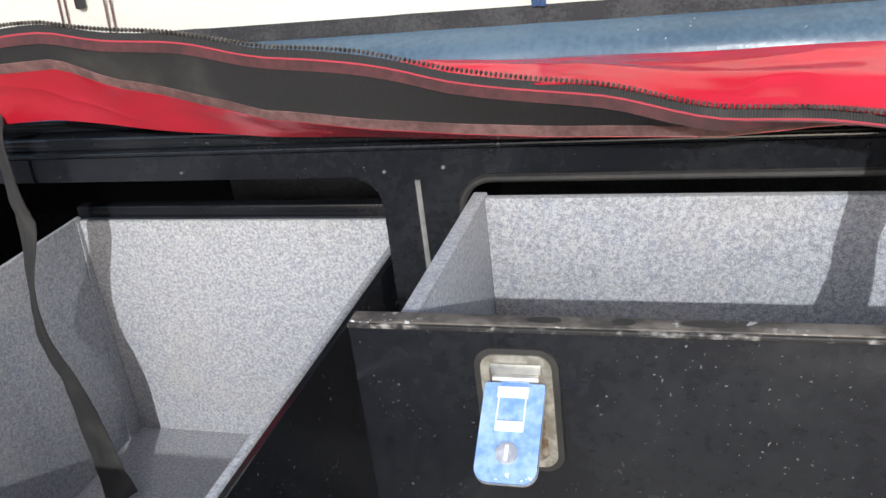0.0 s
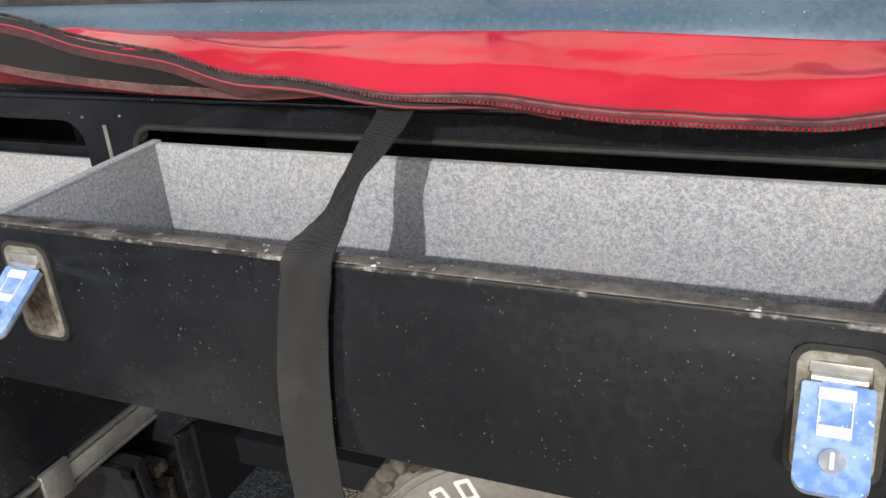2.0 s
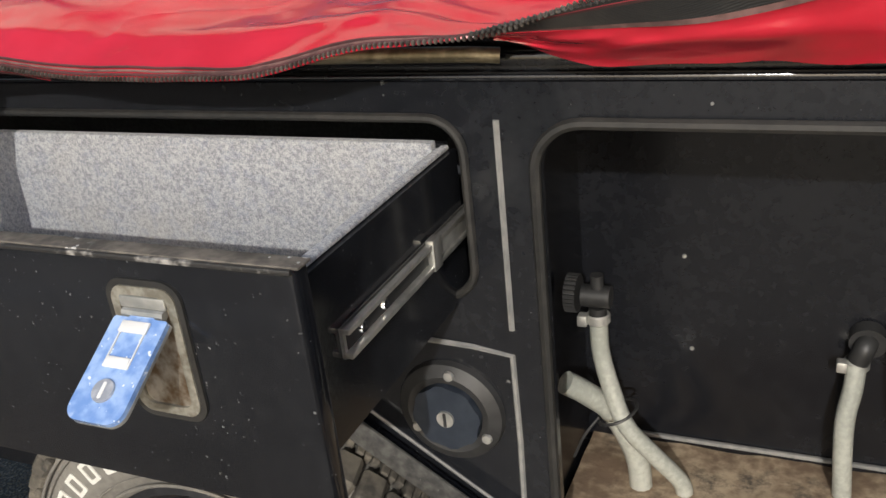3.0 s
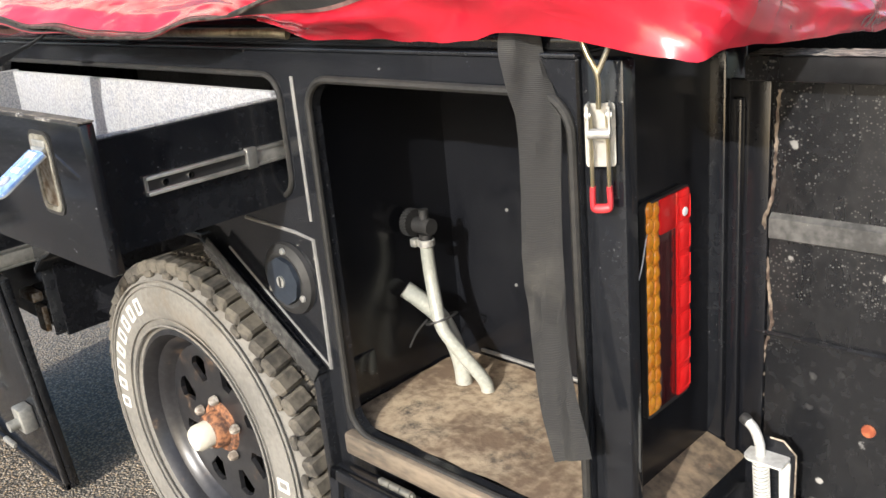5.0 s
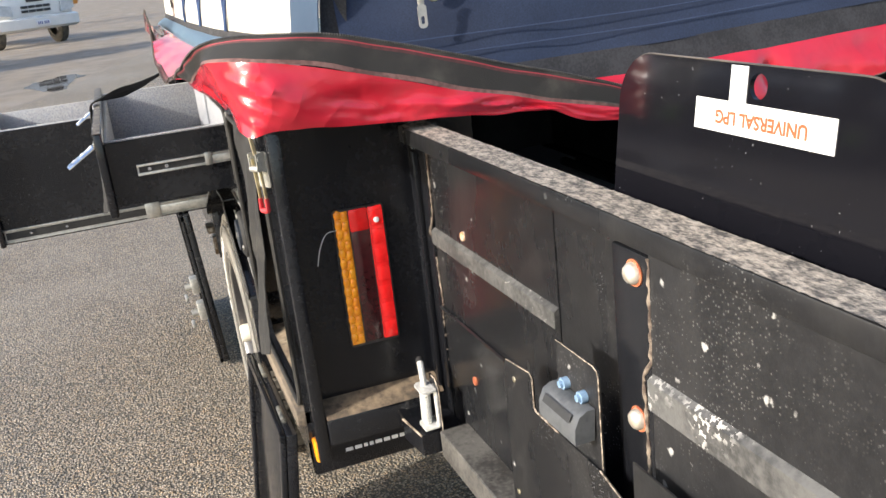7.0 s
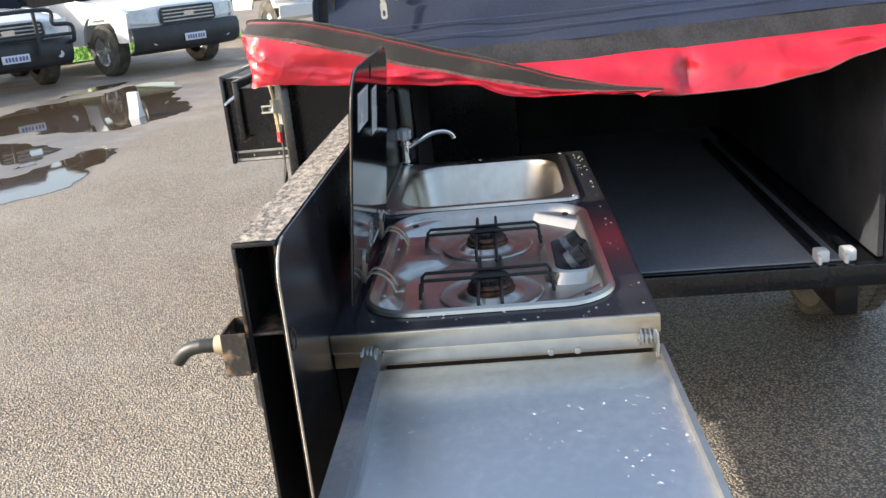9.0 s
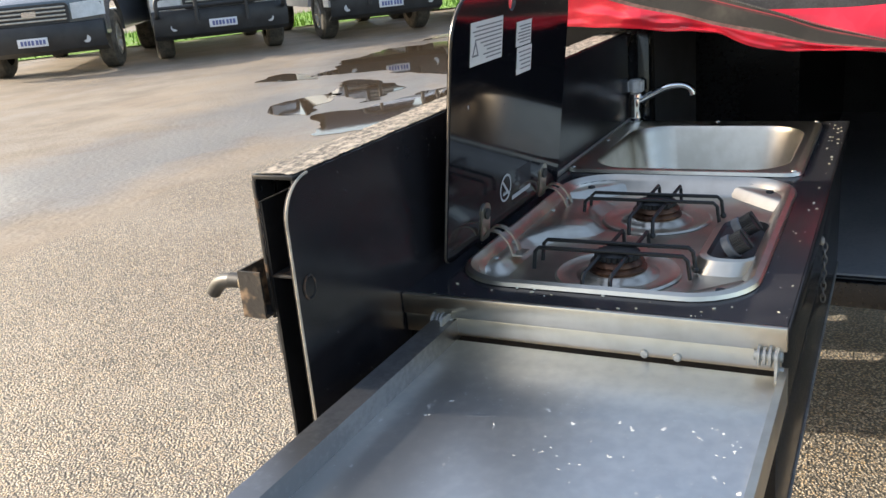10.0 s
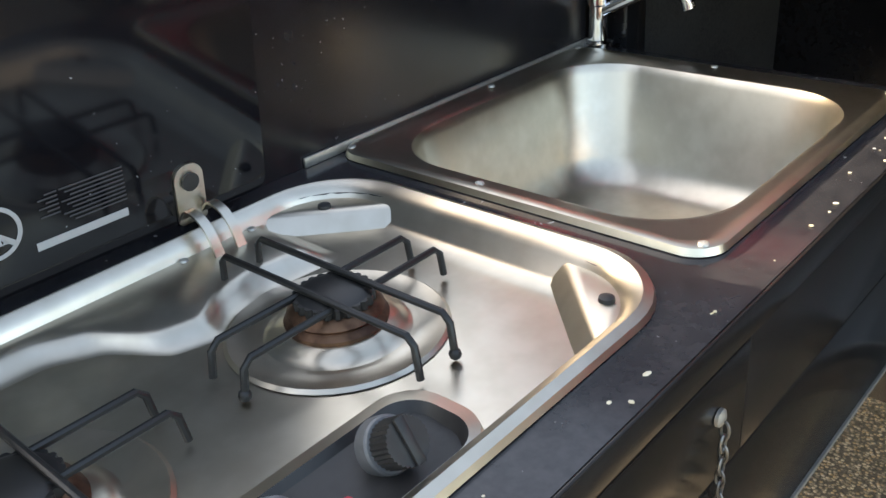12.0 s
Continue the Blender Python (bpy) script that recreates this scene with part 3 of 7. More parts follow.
def ute(name, m, paint, label, bar=True, tray=False, wide=1.78):
    """A parked utility seen from the front: front axle at x=0, nose towards -y in its own frame."""
    t = thing(name, m.translation, label, "car", group="parked vehicles")
    w = wide / 2
    bm = B()
    rows = []
    prof = [(-.92, .52, .86), (-.95, .72, .93), (-.90, .98, .97), (-.70, 1.06, .99), (-.1, 1.13, 1.0), (.55, 1.18, 1.0)]
    for y, z, k in prof:
        rows.append([(u * w * k, y + .16 * abs(u) ** 3, z - .06 * abs(u) ** 4) for u in (-1, -.85, -.6, -.3, 0, .3, .6, .85, 1)])
    sheet(bm, rows, 0.02)
    part("bonnet", bm, paint, t, m=m)
    bm = B()
    for s in (-1, 1):
        slab(bm, [(-.78, .50), (-.5, .50), (-.44, .72), (-.28, .88), (0, .93), (.28, .88), (.44, .72), (.5, .48), (4.1, .48), (4.1, 1.05), (.5, 1.16), (-.6, 1.02), (-.82, .92)], "yz", s * (w - .05), s * w)
    box(bm, -w + .05, w - .05, 1.0, 4.05, .5, .75, bevel=.02)
    part("body", bm, paint, t, m=m)
    bm = B()
    rows = [[(u * w * k, y, z) for u in (-1, -.6, 0, .6, 1)] for y, z, k in ((.55, 1.16, .96), (.95, 1.62, .82), (1.5, 1.74, .78), (2.4, 1.72, .78), (2.75, 1.1, .95))]
    sheet(bm, rows, .02)
    part("cabin", bm, GLASS, t, m=m)
    bm = B()
    rows = [[(u * w * 1.0, y + .14 * abs(u) ** 3, z) for u in (-1, -.8, -.5, 0, .5, .8, 1)] for y, z in ((-.86, .30), (-1.0, .36), (-1.05, .46), (-1.06, .62), (-1.02, .69), (-.9, .70))]
    sheet(bm, rows, .03)
    part("bumper", bm, CARBLACK, t, m=m)
    bm = B()
    slab(bm, rrect(-.5, .5, .70, .95, .05), "xz", -.968, -.955)
    gr = part("grille", bm, CARBLACK, t, "slatted radiator grille", m=m)
    for k in range(4):
        part("grille_slat", boxes((-.46, .46, -.985, -.969, .735 + k * .052, .757 + k * .052), bevel=.004), ZINC, gr, m=m)
    bm = B()
    bm_pts = rrect(-.09, .09, -.035, .035, .02)
    slab(bm, bm_pts, "xz", -.99, -.975)
    bmesh.ops.translate(bm, verts=bm.verts, vec=(0, -.004, .835))
    part("badge", bm, CHROME, t, m=m)
    for s in (-1, 1):
        bm = B()
        rows = [[(s * (a + .48), -.955 + .55 * max(0, a - .12) ** 1.2 + dz * .12, .73 + dz + .06 * a) for a in (0.04, .14, .24, .34, .44)] for dz in (0, .07, .14, .2)]
        sheet(bm, rows, .015)
        part("headlamp", bm, LAMPGLASS, t, m=m)
        bm = B()
        cyl(bm, (s * .66, -.99, .47), (s * .66, -.90, .47), .05, seg=14)
        part("fog_lamp", bm, LAMPGLASS, t, m=m)
    bm = boxes((-.19, .19, -1.075, -1.06, .43, .54), bevel=.004)
    pl = part("number_plate", bm, PLATE, t, m=m)
    for x0 in (-.15, -.105, -.06, -.015, .04, .085, .13):
        part("plate_bar", boxes((x0, x0 + .032, -1.079, -1.0745, .455, .515)), PLATEINK, pl, m=m)
    if bar:
        bm = B()
        tube(bm, smooth_path([(-.88, -.9, .62), (-.86, -1.08, .66), (-.84, -1.1, .86), (-.6, -1.08, .9), (-.56, -1.1, 1.08), (0, -1.12, 1.1), (.56, -1.1, 1.08), (.6, -1.08, .9), (.84, -1.1, .86), (.86, -1.08, .66), (.88, -.9, .62)], 5), .03, 8)
        for x in (-.34, .34):
            tube(bm, [(x, -1.1, .5), (x, -1.12, .8), (x, -1.11, 1.09)], .028, 8)
        tube(bm, [(-.84, -1.09, .74), (.84, -1.09, .74)], .024, 8)
        part("bull_bar", bm, CARBLACK, t, "black tubular bull bar", m=m)
    for s in (-1, 1):
        for y in (0.0, 3.1):
            bm = B()
            x = s * (w - .13)
            lathe(bm, [(.23, -.125), (.35, -.125), (.39, -.09), (.39, .09), (.35, .125), (.23, .125)], (x, y, .39), "X", 28)
            ty = part("tyre", bm, TYRE, t, m=m)
            bm = B()
            lathe(bm, [(.23, .115 * s), (.2, .1 * s), (.18, .03 * s), (.07, .06 * s), (.05, .1 * s), (.001, .1 * s)], (x, y, .39), "X", 28)
            for k in range(6):
                a = 2 * math.pi * k / 6
                cyl(bm, (x + .07 * s, y + .06 * math.cos(a), .39 + .06 * math.sin(a)), (x + .1 * s, y + .21 * math.cos(a), .39 + .21 * math.sin(a)), .022, seg=6)
            part("rim", bm, ZINC, ty, m=m)
    return t


VEHICLE = 1.17


def yard_pose(xa, ya, xb, yb):
    """Frame of a vehicle whose front wheels stand at a and b, a at its own right as seen from ahead."""
    mx, my = (xa + xb) / 2, (ya + yb) / 2
    return pose(mx, my, 0, 0, 0, math.degrees(math.atan2(yb - ya, xb - xa))) @ Matrix.Scale(VEHICLE, 4)


ute("parked_ute", yard_pose(-7.85, -12.5, -8.8, -11.2), CARGREY, "grey parked ute with chrome-edged grille", bar=False)
ute("parked_ute", yard_pose(-9.75, -10.75, -11.0, -9.55), CARWHITE, "white parked ute with black bull bar", bar=True, wide=1.86)
ute("parked_ute", yard_pose(-11.95, -9.0, -13.35, -7.8), CARWHITE, "white parked four-wheel drive with bull bar", bar=True)
ute("parked_ute", yard_pose(-13.75, -6.75, -15.4, -5.6), CARWHITE, "white parked ute with grey plastic bumper", bar=False, wide=1.95)


def truck(m):
    t = thing("parked_truck", m.translation, "white cab-over light truck parked across the yard", "truck", group="parked vehicles")
    bm = B()
    rows = [[(u * 1.0 * k, y + .12 * abs(u) ** 4, z) for u in (-1, -.9, -.6, 0, .6, .9, 1)] for y, z, k in ((-.62, .62, 1), (-.68, .9, 1), (-.66, 1.2, .99), (-.35, 1.95, .94), (-.2, 2.05, .9))]
    sheet(bm, rows, .03)
    for s in (-1, 1):
        slab(bm, [(-.55, .62), (-.44, .62), (-.36, .8), (0, .9), (.36, .8), (.45, .62), (1.2, .62), (1.2, 2.05), (-.2, 2.05), (-.5, 1.2)], "yz", s * .94, s * .99)
    part("cab", bm, CARWHITE, t, m=m)
    bm = B()
    rows = [[(u * .86, y, z) for u in (-1, -.5, 0, .5, 1)] for y, z in ((-.685, 1.22), (-.53, 1.56), (-.39, 1.9))]
    sheet(bm, rows, .02)
    part("windscreen", bm, GLASS, t, m=m)
    bm = B()
    rows = [[(u * 1.03, y + .12 * abs(u) ** 4, z) for u in (-1, -.8, -.4, 0, .4, .8, 1)] for y, z in ((-.7, .38), (-.84, .44), (-.86, .66), (-.7, .70))]
    sheet(bm, rows, .04)
    part("bumper", bm, CARWHITE, t, m=m)
    bm = boxes(*[(x, x + .17, -.70, -.675, z, z + .06) for x in (-.38, -.19, .0, .19) for z in (.80, .90)], bevel=.006)
    part("grille", bm, CARBLACK, t, m=m)
    bm = boxes((-.22, .22, -.705, -.68, 1.04, 1.13), bevel=.01)
    part("badge", bm, CARBLACK, t, m=m)
    for s in (-1, 1):
        bm = B()
        slab(bm, [(s * .62, .74), (s * .96, .80), (s * .98, 1.04), (s * .64, .98)], "xz", -.72, -.62)
        part("headlamp", bm, LAMPGLASS, t, m=m)
        bm = B()
        lathe(bm, [(.2, -.11), (.33, -.11), (.38, -.08), (.38, .08), (.33, .11), (.2, .11)], (s * .82, 0, .38), "X", 26)
        ty = part("tyre", bm, TYRE, t, m=m)
        bm = B()
        lathe(bm, [(.2, .1 * s), (.15, .03 * s), (.06, .06 * s), (.001, .1 * s)], (s * .82, 0, .38), "X", 20)
        part("rim", bm, ZINC, ty, m=m)
    bm = boxes((-.18, .18, -.885, -.868, .48, .6), bevel=.004)
    pl = part("number_plate", bm, PLATE, t, m=m)
    for x0 in (-.14, -.095, -.05, .02, .065, .11):
        part("plate_bar", boxes((x0, x0 + .03, -.889, -.884, .505, .575)), PLATEINK, pl, m=m)
    bm = boxes((-1.0, 1.0, 1.3, 4.6, .75, .95), bevel=.02)
    part("tray", bm, CARBLACK, t, m=m)


truck(yard_pose(-19.5, -5.15, -20.75, -3.85) @ Matrix.Scale(1.04, 4))
truck(yard_pose(-28.4, -3.3, -29.3, -1.85) @ Matrix.Scale(1.04, 4))
bm = boxes((-.20, .20, -.25, .25, .0, 3.2), bevel=.05)
solo("red_machine", bm, TRUCKRED, "tall red painted machine panel beside the truck", "machine", m=pose(-39.0, -4.95, 0, 0, 0, -60))
bm = B()
lathe(bm, [(.3, -.2), (.55, -.2), (.62, -.14), (.62, .14), (.55, .2), (.3, .2)], (0, 0, .62), "X", 28)
solo("large_wheel", bm, TYRE, "large dark machine wheel standing in the yard", "wheel", m=pose(-42.0, -4.35, 0, 0, 0, 60))
bm = B()
box(bm, -.5, .5, -.25, 1.5, .9, 1.5, bevel=.08)
box(bm, -.45, .45, .2, 1.2, 1.5, 2.3, bevel=.1)
for x in (-.4, .4):
    box(bm, x - .07, x + .07, .1, .3, .0, .9, bevel=.03)
solo("orange_machine", bm, surf("orange_machine_paint", (.55, .2, .03), (.62, .28, .05), rough=.4), "orange yard machine parked across the yard", "machine", m=pose(-43.5, -2.9, 0, 0, 0, 20))

# ---- the trailer ----
FX, RX, TY = -2.5, 0.0, 1.84          # front, rear and far side of the body
trailer = thing("camper_trailer", (-1.2, 0.9, 0), "black steel camper trailer, doors and drawers open", "trailer")
D1 = (-2.35, -1.619, 0.615, 1.098)
D2 = (-1.524, -0.522, 0.915, 1.092)
D3 = (-0.448, -0.008, 0.545, 1.09)
bm = B()
arch = [(-1.588, 0.44), (-1.588, 0.592), (-1.54, 0.632), (-1.12, 0.815), (-0.78, 0.815), (-0.50, 0.636), (-0.50, 0.42)]
slab(bm, [(FX, 0.44), *arch, (0.0, 0.42), (0.0, 1.128), (FX, 1.128)], "xz", 0.0, 0.014,
     holes=[rrect(*D1, 0.035), rrect(*D2, 0.035), rrect(*D3, 0.045)])
part("side_panel", bm, BLACK, trailer, smooth=False)
bm = B()
box(bm, FX, 0.0, 0.0, 0.05, 1.1285, 1.134, bevel=0.002)
box(bm, FX, 0.0, 0.012, 0.09, 1.134, 1.150, bevel=0.003)
part("top_rail", bm, BLACK, trailer)
bm = B()
box(bm, 0.0008, 0.052, 0.008, 0.032, 0.44, 1.128, bevel=0.003)
part("corner_post", bm, BLACK, trailer)
for (x0, x1, z0, z1), r, y in ((D3, 0.045, -0.004), (D2, 0.035, -0.001)):
    bm = B()
    tube(bm, [(a, y, b) for a, b in rrect(x0 - .003, x1 + .003, z0 - .003, z1 + .003, r, 8)], 0.0055 if r > .04 else 0.0045, 8, closed=True)
    part("door_seal", bm, RUBBER, trailer, "perished rubber door seal")


def rubbed(pts, w=0.0032):
    bm = B()
    tube(bm, pts, w, 6)
    part("rubbed_edge", bm, SEALANT, trailer, "pale rubbed paint edge")


rubbed([(-0.485, -.0005, 1.094), (-0.486, -.0005, 0.881)])
rubbed([(-1.575, -.0005, 1.094), (-1.575, -.0005, 0.90)])
rubbed([(-0.66, -.0005, 0.862), (-0.53, -.0005, 0.857), (-0.488, -.0005, 0.851), (-0.487, -.0005, 0.75), (-0.489, -.0005, 0.638)])
rubbed([(-0.492, -.0005, 0.642), (-0.60, -.0005, 0.715), (-0.725, -.0005, 0.80)], .0022)
# wheel-arch trim
bm = B()
for a, b in ((Vector((-1.59, 0, .598)), Vector((-1.538, 0, .640))), (Vector((-1.54, 0, .640)), Vector((-1.115, 0, .822))), (Vector((-1.125, 0, .822)), Vector((-.775, 0, .822))), (Vector((-.785, 0, .823)), Vector((-.498, 0, .632)))):
    d = (b - a)
    ang = math.atan2(d.z, d.x)
    box(bm, 0, d.length, -.022, .10, -.012, .0, bevel=.003, m=Matrix.Translation(a) @ Matrix.Rotation(-ang, 4, "Y"))
box(bm, -.512, -.497, -.022, .1, .42, .63, bevel=.003)
box(bm, -1.592, -1.584, -.006, .1, .42, .598, bevel=.002)
part("arch_trim", bm, BLACK, trailer)
bm = B()
d = Vector((-.498, 0, .632)) - Vector((-.76, 0, .806))
box(bm, 0, d.length, -.026, -.0225, -.016, .016, bevel=.001, m=Matrix.Translation((-.76, 0, .806)) @ Matrix.Rotation(-math.atan2(d.z, d.x), 4, "Y"))
part("trim_strip", bm, surf("worn_grey_strip", (.055, .055, .054), (.13, .128, .12), rough=.14, rough2=.3, metal=.3, big=5, specks=((.015, .015, .015), 90, .25)), trailer, "worn grey trim strip")
# cavities and floor
for q in ((FX, -.50, .60, .612, .42, 1.128), (-.512, -.500, .0145, .60, .42, 1.128), (-.500, .0, .305, .315, .5455, 1.128), (-.008, .0, .0145, .305, .546, 1.128), (-1.572, -1.56, .0145, .60, .63, 1.128), (-1.56, -.512, .0145, .60, .835, .85), (FX, -1.572, .0145, .60, .585, .60), (FX, .0, .0145, .60, 1.128, 1.134)):
    part("inner_lining", boxes(q, bevel=0), BLACK_CLEAN, trailer, smooth=False)
bm = B()
box(bm, -1.571, -1.561, .0145, .30, .42, .63)
box(bm, -1.561, -.513, .288, .30, .35, .835)
part("wheel_guard", bm, BLACK_CLEAN, trailer, smooth=False)
bm = B()
bmesh.ops.create_grid(bm, x_segments=24, y_segments=18, size=.5, matrix=Matrix.Translation((-.252, .16, .547)) @ Matrix.Diagonal((.484, .29, 1, 1)))
for v in bm.verts:
    v.co.z += .004 * noise.noise(v.co * 22)
part("dirty_floor", bm, ASHEN, trailer, "dusty muddied locker floor")
bm = B()
box(bm, -.46, .0, -.018, .02, .505, .543, bevel=.006)
part("locker_sill", bm, surf("dusty_sill", (.05, .043, .036), (.24, .19, .135), rough=.6, big=14, fine=120, bump=.15, stretch=(.3, 1, 1), lo=.3, hi=.75), trailer, "dust-covered steel sill")
bm = B()
box(bm, FX, .0, .1, TY, .455, .512, bevel=.004)
for y in (.35, 1.45):
    box(bm, FX - .6, .0, y, y + .06, .36, .455, bevel=.004)
part("chassis", bm, BLACK_CLEAN, trailer)
bm = B()
box(bm, FX, FX + .015, .0, TY, .44, 1.128)
box(bm, FX, .0, TY - .015, TY, .44, 1.128)
part("outer_wall", bm, BLACK, trailer, smooth=False)
# interior seen past the gate
bm = B()
box(bm, -2.0, -.02, .33, 1.50, .513, .518)
part("deck", bm, GREYBOARD, trailer, "dull grey deck inside the trailer")
for q in ((-2.0, -.02, 1.56, 1.575, .518, 1.128), (-2.0, -1.985, .335, 1.56, .518, 1.128), (-2.0, -.02, .325, .335, .518, 1.128)):
    part("carpet_lining", boxes(q, bevel=0), CARPET, trailer, "charcoal carpet lining", smooth=False)
bm = B()
for y in (1.40, 1.47):
    box(bm, -1.6, -.05, y, y + .028, .518, .545, bevel=.002)
part("deck_rail", bm, BLACK_CLEAN, trailer)
for y in (1.40, 1.47):
    bm = B()
    box(bm, -.045, .0, y - .004, y + .032, .516, .55, bevel=.006)
    box(bm, -.01, .02, y - .004, y + .006, .516, .542, bevel=.004)
    part("rail_end", bm, WHITEP, trailer, "white plastic rail end")
bm = B()
box(bm, -.012, .02, .31, TY, .45, .5125, bevel=.004)
part("rear_beam", bm, BLACK, trailer)
bm = B()
for y0, y1 in ((1.575, 1.84),):
    box(bm, -.012, .0, y0, y1, .5, 1.128)
part("far_tail_panel", bm, BLACK, trailer, smooth=False)
# rear corner: tail panel, jamb, sill
bm = B()
box(bm, -.012, -.0005, .016, .305, .55, 1.128)
part("tail_panel", bm, BLACK_CLEAN, trailer, smooth=False)
bm = B()
box(bm, -.03, .022, .283, .345, .45, 1.10, bevel=.006)
part("hinge_jamb", bm, BLACK, trailer)
bm = B()
box(bm, .0, .056, .033, .31, .475, .535, bevel=.006)
part("tail_sill", bm, BLACK, trailer)
bm = B()
slab(bm, [(.0, .5355), (.058, .5355), (.05, .541), (.0, .556)], "xz", .034, .282)
part("rust_ledge", bm, surf("dusty_rusting_ledge", (.05, .04, .03), (.30, .22, .14), rough=.75, big=10, fine=70, bump=.3, lo=.3, hi=.75, dust=((.3, .1, .03), 16, .62, .78)), trailer, "rust-bubbled ledge")
bm = B()
box(bm, -.03, .005, -.0, .30, .39, .47, bevel=.005)
part("mud_flap_bar", bm, BLACK_CLEAN, trailer)
bm = B()
rnd = random.Random(2)
y = .07
while y < .25:
    w = rnd.uniform(.008, .016)
    box(bm, .0052, .0062, y, y + w, .428, .436)
    y += w + .004
part("web_address_bars", bm, WHITEP, trailer, "small white lettering bars", smooth=False)
# tail light
light = hang(tagged(new("tail_light"), "amber and red tail light"), trailer)
bm = B()
slab(bm, rrect(.114, .217, .655, .943, .008), "yz", .0, .022)
part("tail_light_housing", bm, PLAINBLACK, light, m=Matrix.Translation((-.0145, 0, 0)))
bm = B()
for k in range(14):
    z = .662 + k * .0198
    for j in range(2):
        c = Vector((.0222, .1235 + j * .013, z + .010 + (.0 if j else .004)))
        bmesh.ops.create_uvsphere(bm, u_segments=8, v_segments=5, radius=.0085, matrix=Matrix.Translation(c) @ Matrix.Diagonal((.55, .9, 1.25, 1)))
box(bm, .02, .0235, .117, .144, .66, .94, bevel=.002)
part("indicator_lens", bm, AMBER, light, m=Matrix.Translation((-.0145, 0, 0)))
bm = B()
box(bm, .02, .026, .184, .214, .66, .94, bevel=.003)
for k in range(7):
    box(bm, .0262, .0268, .186, .212, .668 + k * .039, .698 + k * .039, bevel=.001)
part("stop_lens", bm, REDLENS, light, m=Matrix.Translation((-.0145, 0, 0)))
bm = B()
box(bm, .02, .025, .1455, .183, .895, .94, bevel=.003)
part("reflector", bm, REDLENS, light, m=Matrix.Translation((-.0145, 0, 0)))
bm = B()
box(bm, .02, .0225, .1455, .183, .66, .8945, bevel=.002)
part("smoked_lens", bm, DARKLENS, light, m=Matrix.Translation((-.0145, 0, 0)))
bm = B()
lathe(bm, [(.001, .0), (.0065, .0), (.005, .002), (.001, .0026)], (.0264, .199, .912), "X", 7)
part("paint_chip", bm, WHITEP, light, m=Matrix.Translation((-.0145, 0, 0)))
bm = B()
tube(bm, smooth_path([(.023, .118, .905), (.035, .095, .905), (.04, .078, .88), (.034, .07, .845)], 6), .0008, 5)
part("stray_wire", bm, WHITEP, light, m=Matrix.Translation((-.0145, 0, 0)))
bm = B()
box(bm, -.012, .03, .004, .02, .432, .478, bevel=.005)
part("side_marker", bm, AMBER, trailer, "amber side marker lamp")
# wheel
WC = Vector((-.936, .10, .366))
wheel = hang(tagged(new("wheel"), "black steel wheel with dusty all-terrain tyre"), trailer)
bm = B()
lathe(bm, [(.222, -.100), (.235, -.112), (.27, -.122), (.305, -.122), (.332, -.112), (.348, -.092), (.352, -.06), (.354, 0), (.352, .06), (.348, .092), (.332, .112), (.29, .122), (.235, .112), (.222, .1)], WC, "Y", 72)
part("tyre", bm, SIDEWALL, wheel)
for r, w in ((.236, .0025), (.252, .0016), (.318, .002), (.329, .0028)):
    bm = B()
    tube(bm, [WC + Vector((r * math.cos(a), -.1215 + .11 * max(0, abs(r - .285) - .022), r * math.sin(a))) for a in (i * math.pi / 36 for i in range(72))], w, 6, closed=True)
    part("sidewall_ridge", bm, SIDEWALL, wheel)
bm = B()
for k in range(58):
    a = 2 * math.pi * k / 58
    for y0, y1, da, r0, r1 in ((-.112, -.062, 0, .338, .366), (-.055, -.005, .5, .352, .366), (.005, .055, 0, .352, .366), (.062, .112, .5, .338, .366)):
        aa = a + da * 2 * math.pi / 58
        for z0, z1 in (((-.0168, .0168),) if r0 < .345 else ((-.0168, -.0062), (-.0050, .0050), (.0062, .0168))):
            box(bm, r0, r1, y0, y1, z0, z1, bevel=.005 if r0 < .345 else .0016, seg=1, m=Matrix.Translation(WC) @ Matrix.Rotation(aa, 4, "Y") @ Matrix.Rotation(.22 if y0 < 0 else -.22, 4, "X"))
    aa = a + .25 * 2 * math.pi / 58
    if k % 2:
        box(bm, .334, .348, -.1165, -.105, -.013, .013, bevel=.003, seg=1, m=Matrix.Translation(WC) @ Matrix.Rotation(aa, 4, "Y"))
part("tread_block", bm, TYRE, wheel, "worn chunky tread blocks", smooth=False)
for a0, n in ((118, 8), (-62, 8)):
    for k in range(n):
        a = radians(a0 + k * 9.0)
        w, h = .026, .034
        mm = Matrix.Translation(WC) @ Matrix.Rotation(-a, 4, "Y") @ Matrix.Translation((.287, -.1225, 0))
        bm = B()
        slab(bm, rrect(-h / 2, h / 2, -w / 2, w / 2, .003, 2), "xz", -.001, .003, holes=[rrect(-h / 2 + .006, h / 2 - .006, -w / 2 + .006, w / 2 - .006, .002, 2)])
        part("raised_marking", bm, WHITELET, wheel, "raised white outline mark", m=mm, smooth=False)
bm = B()
lathe(bm, [(.222, -.098), (.226, -.108), (.216, -.112), (.208, -.100), (.203, -.085), (.192, -.078), (.186, -.068), (.178, -.057), (.170, -.052)], WC, "Y", 64)
part("rim", bm, RIM, wheel)
bm = B()
hl = []
for k in range(8):
    a = 2 * math.pi * (k + .5) / 8
    loop = []
    for rr, da in ((.098, -.10), (.142, -.20), (.152, -.10), (.154, 0), (.152, .10), (.142, .20), (.098, .10)):
        loop.append((WC.x + rr * math.cos(a + da), WC.z + rr * math.sin(a + da)))
    hl.append(loop)
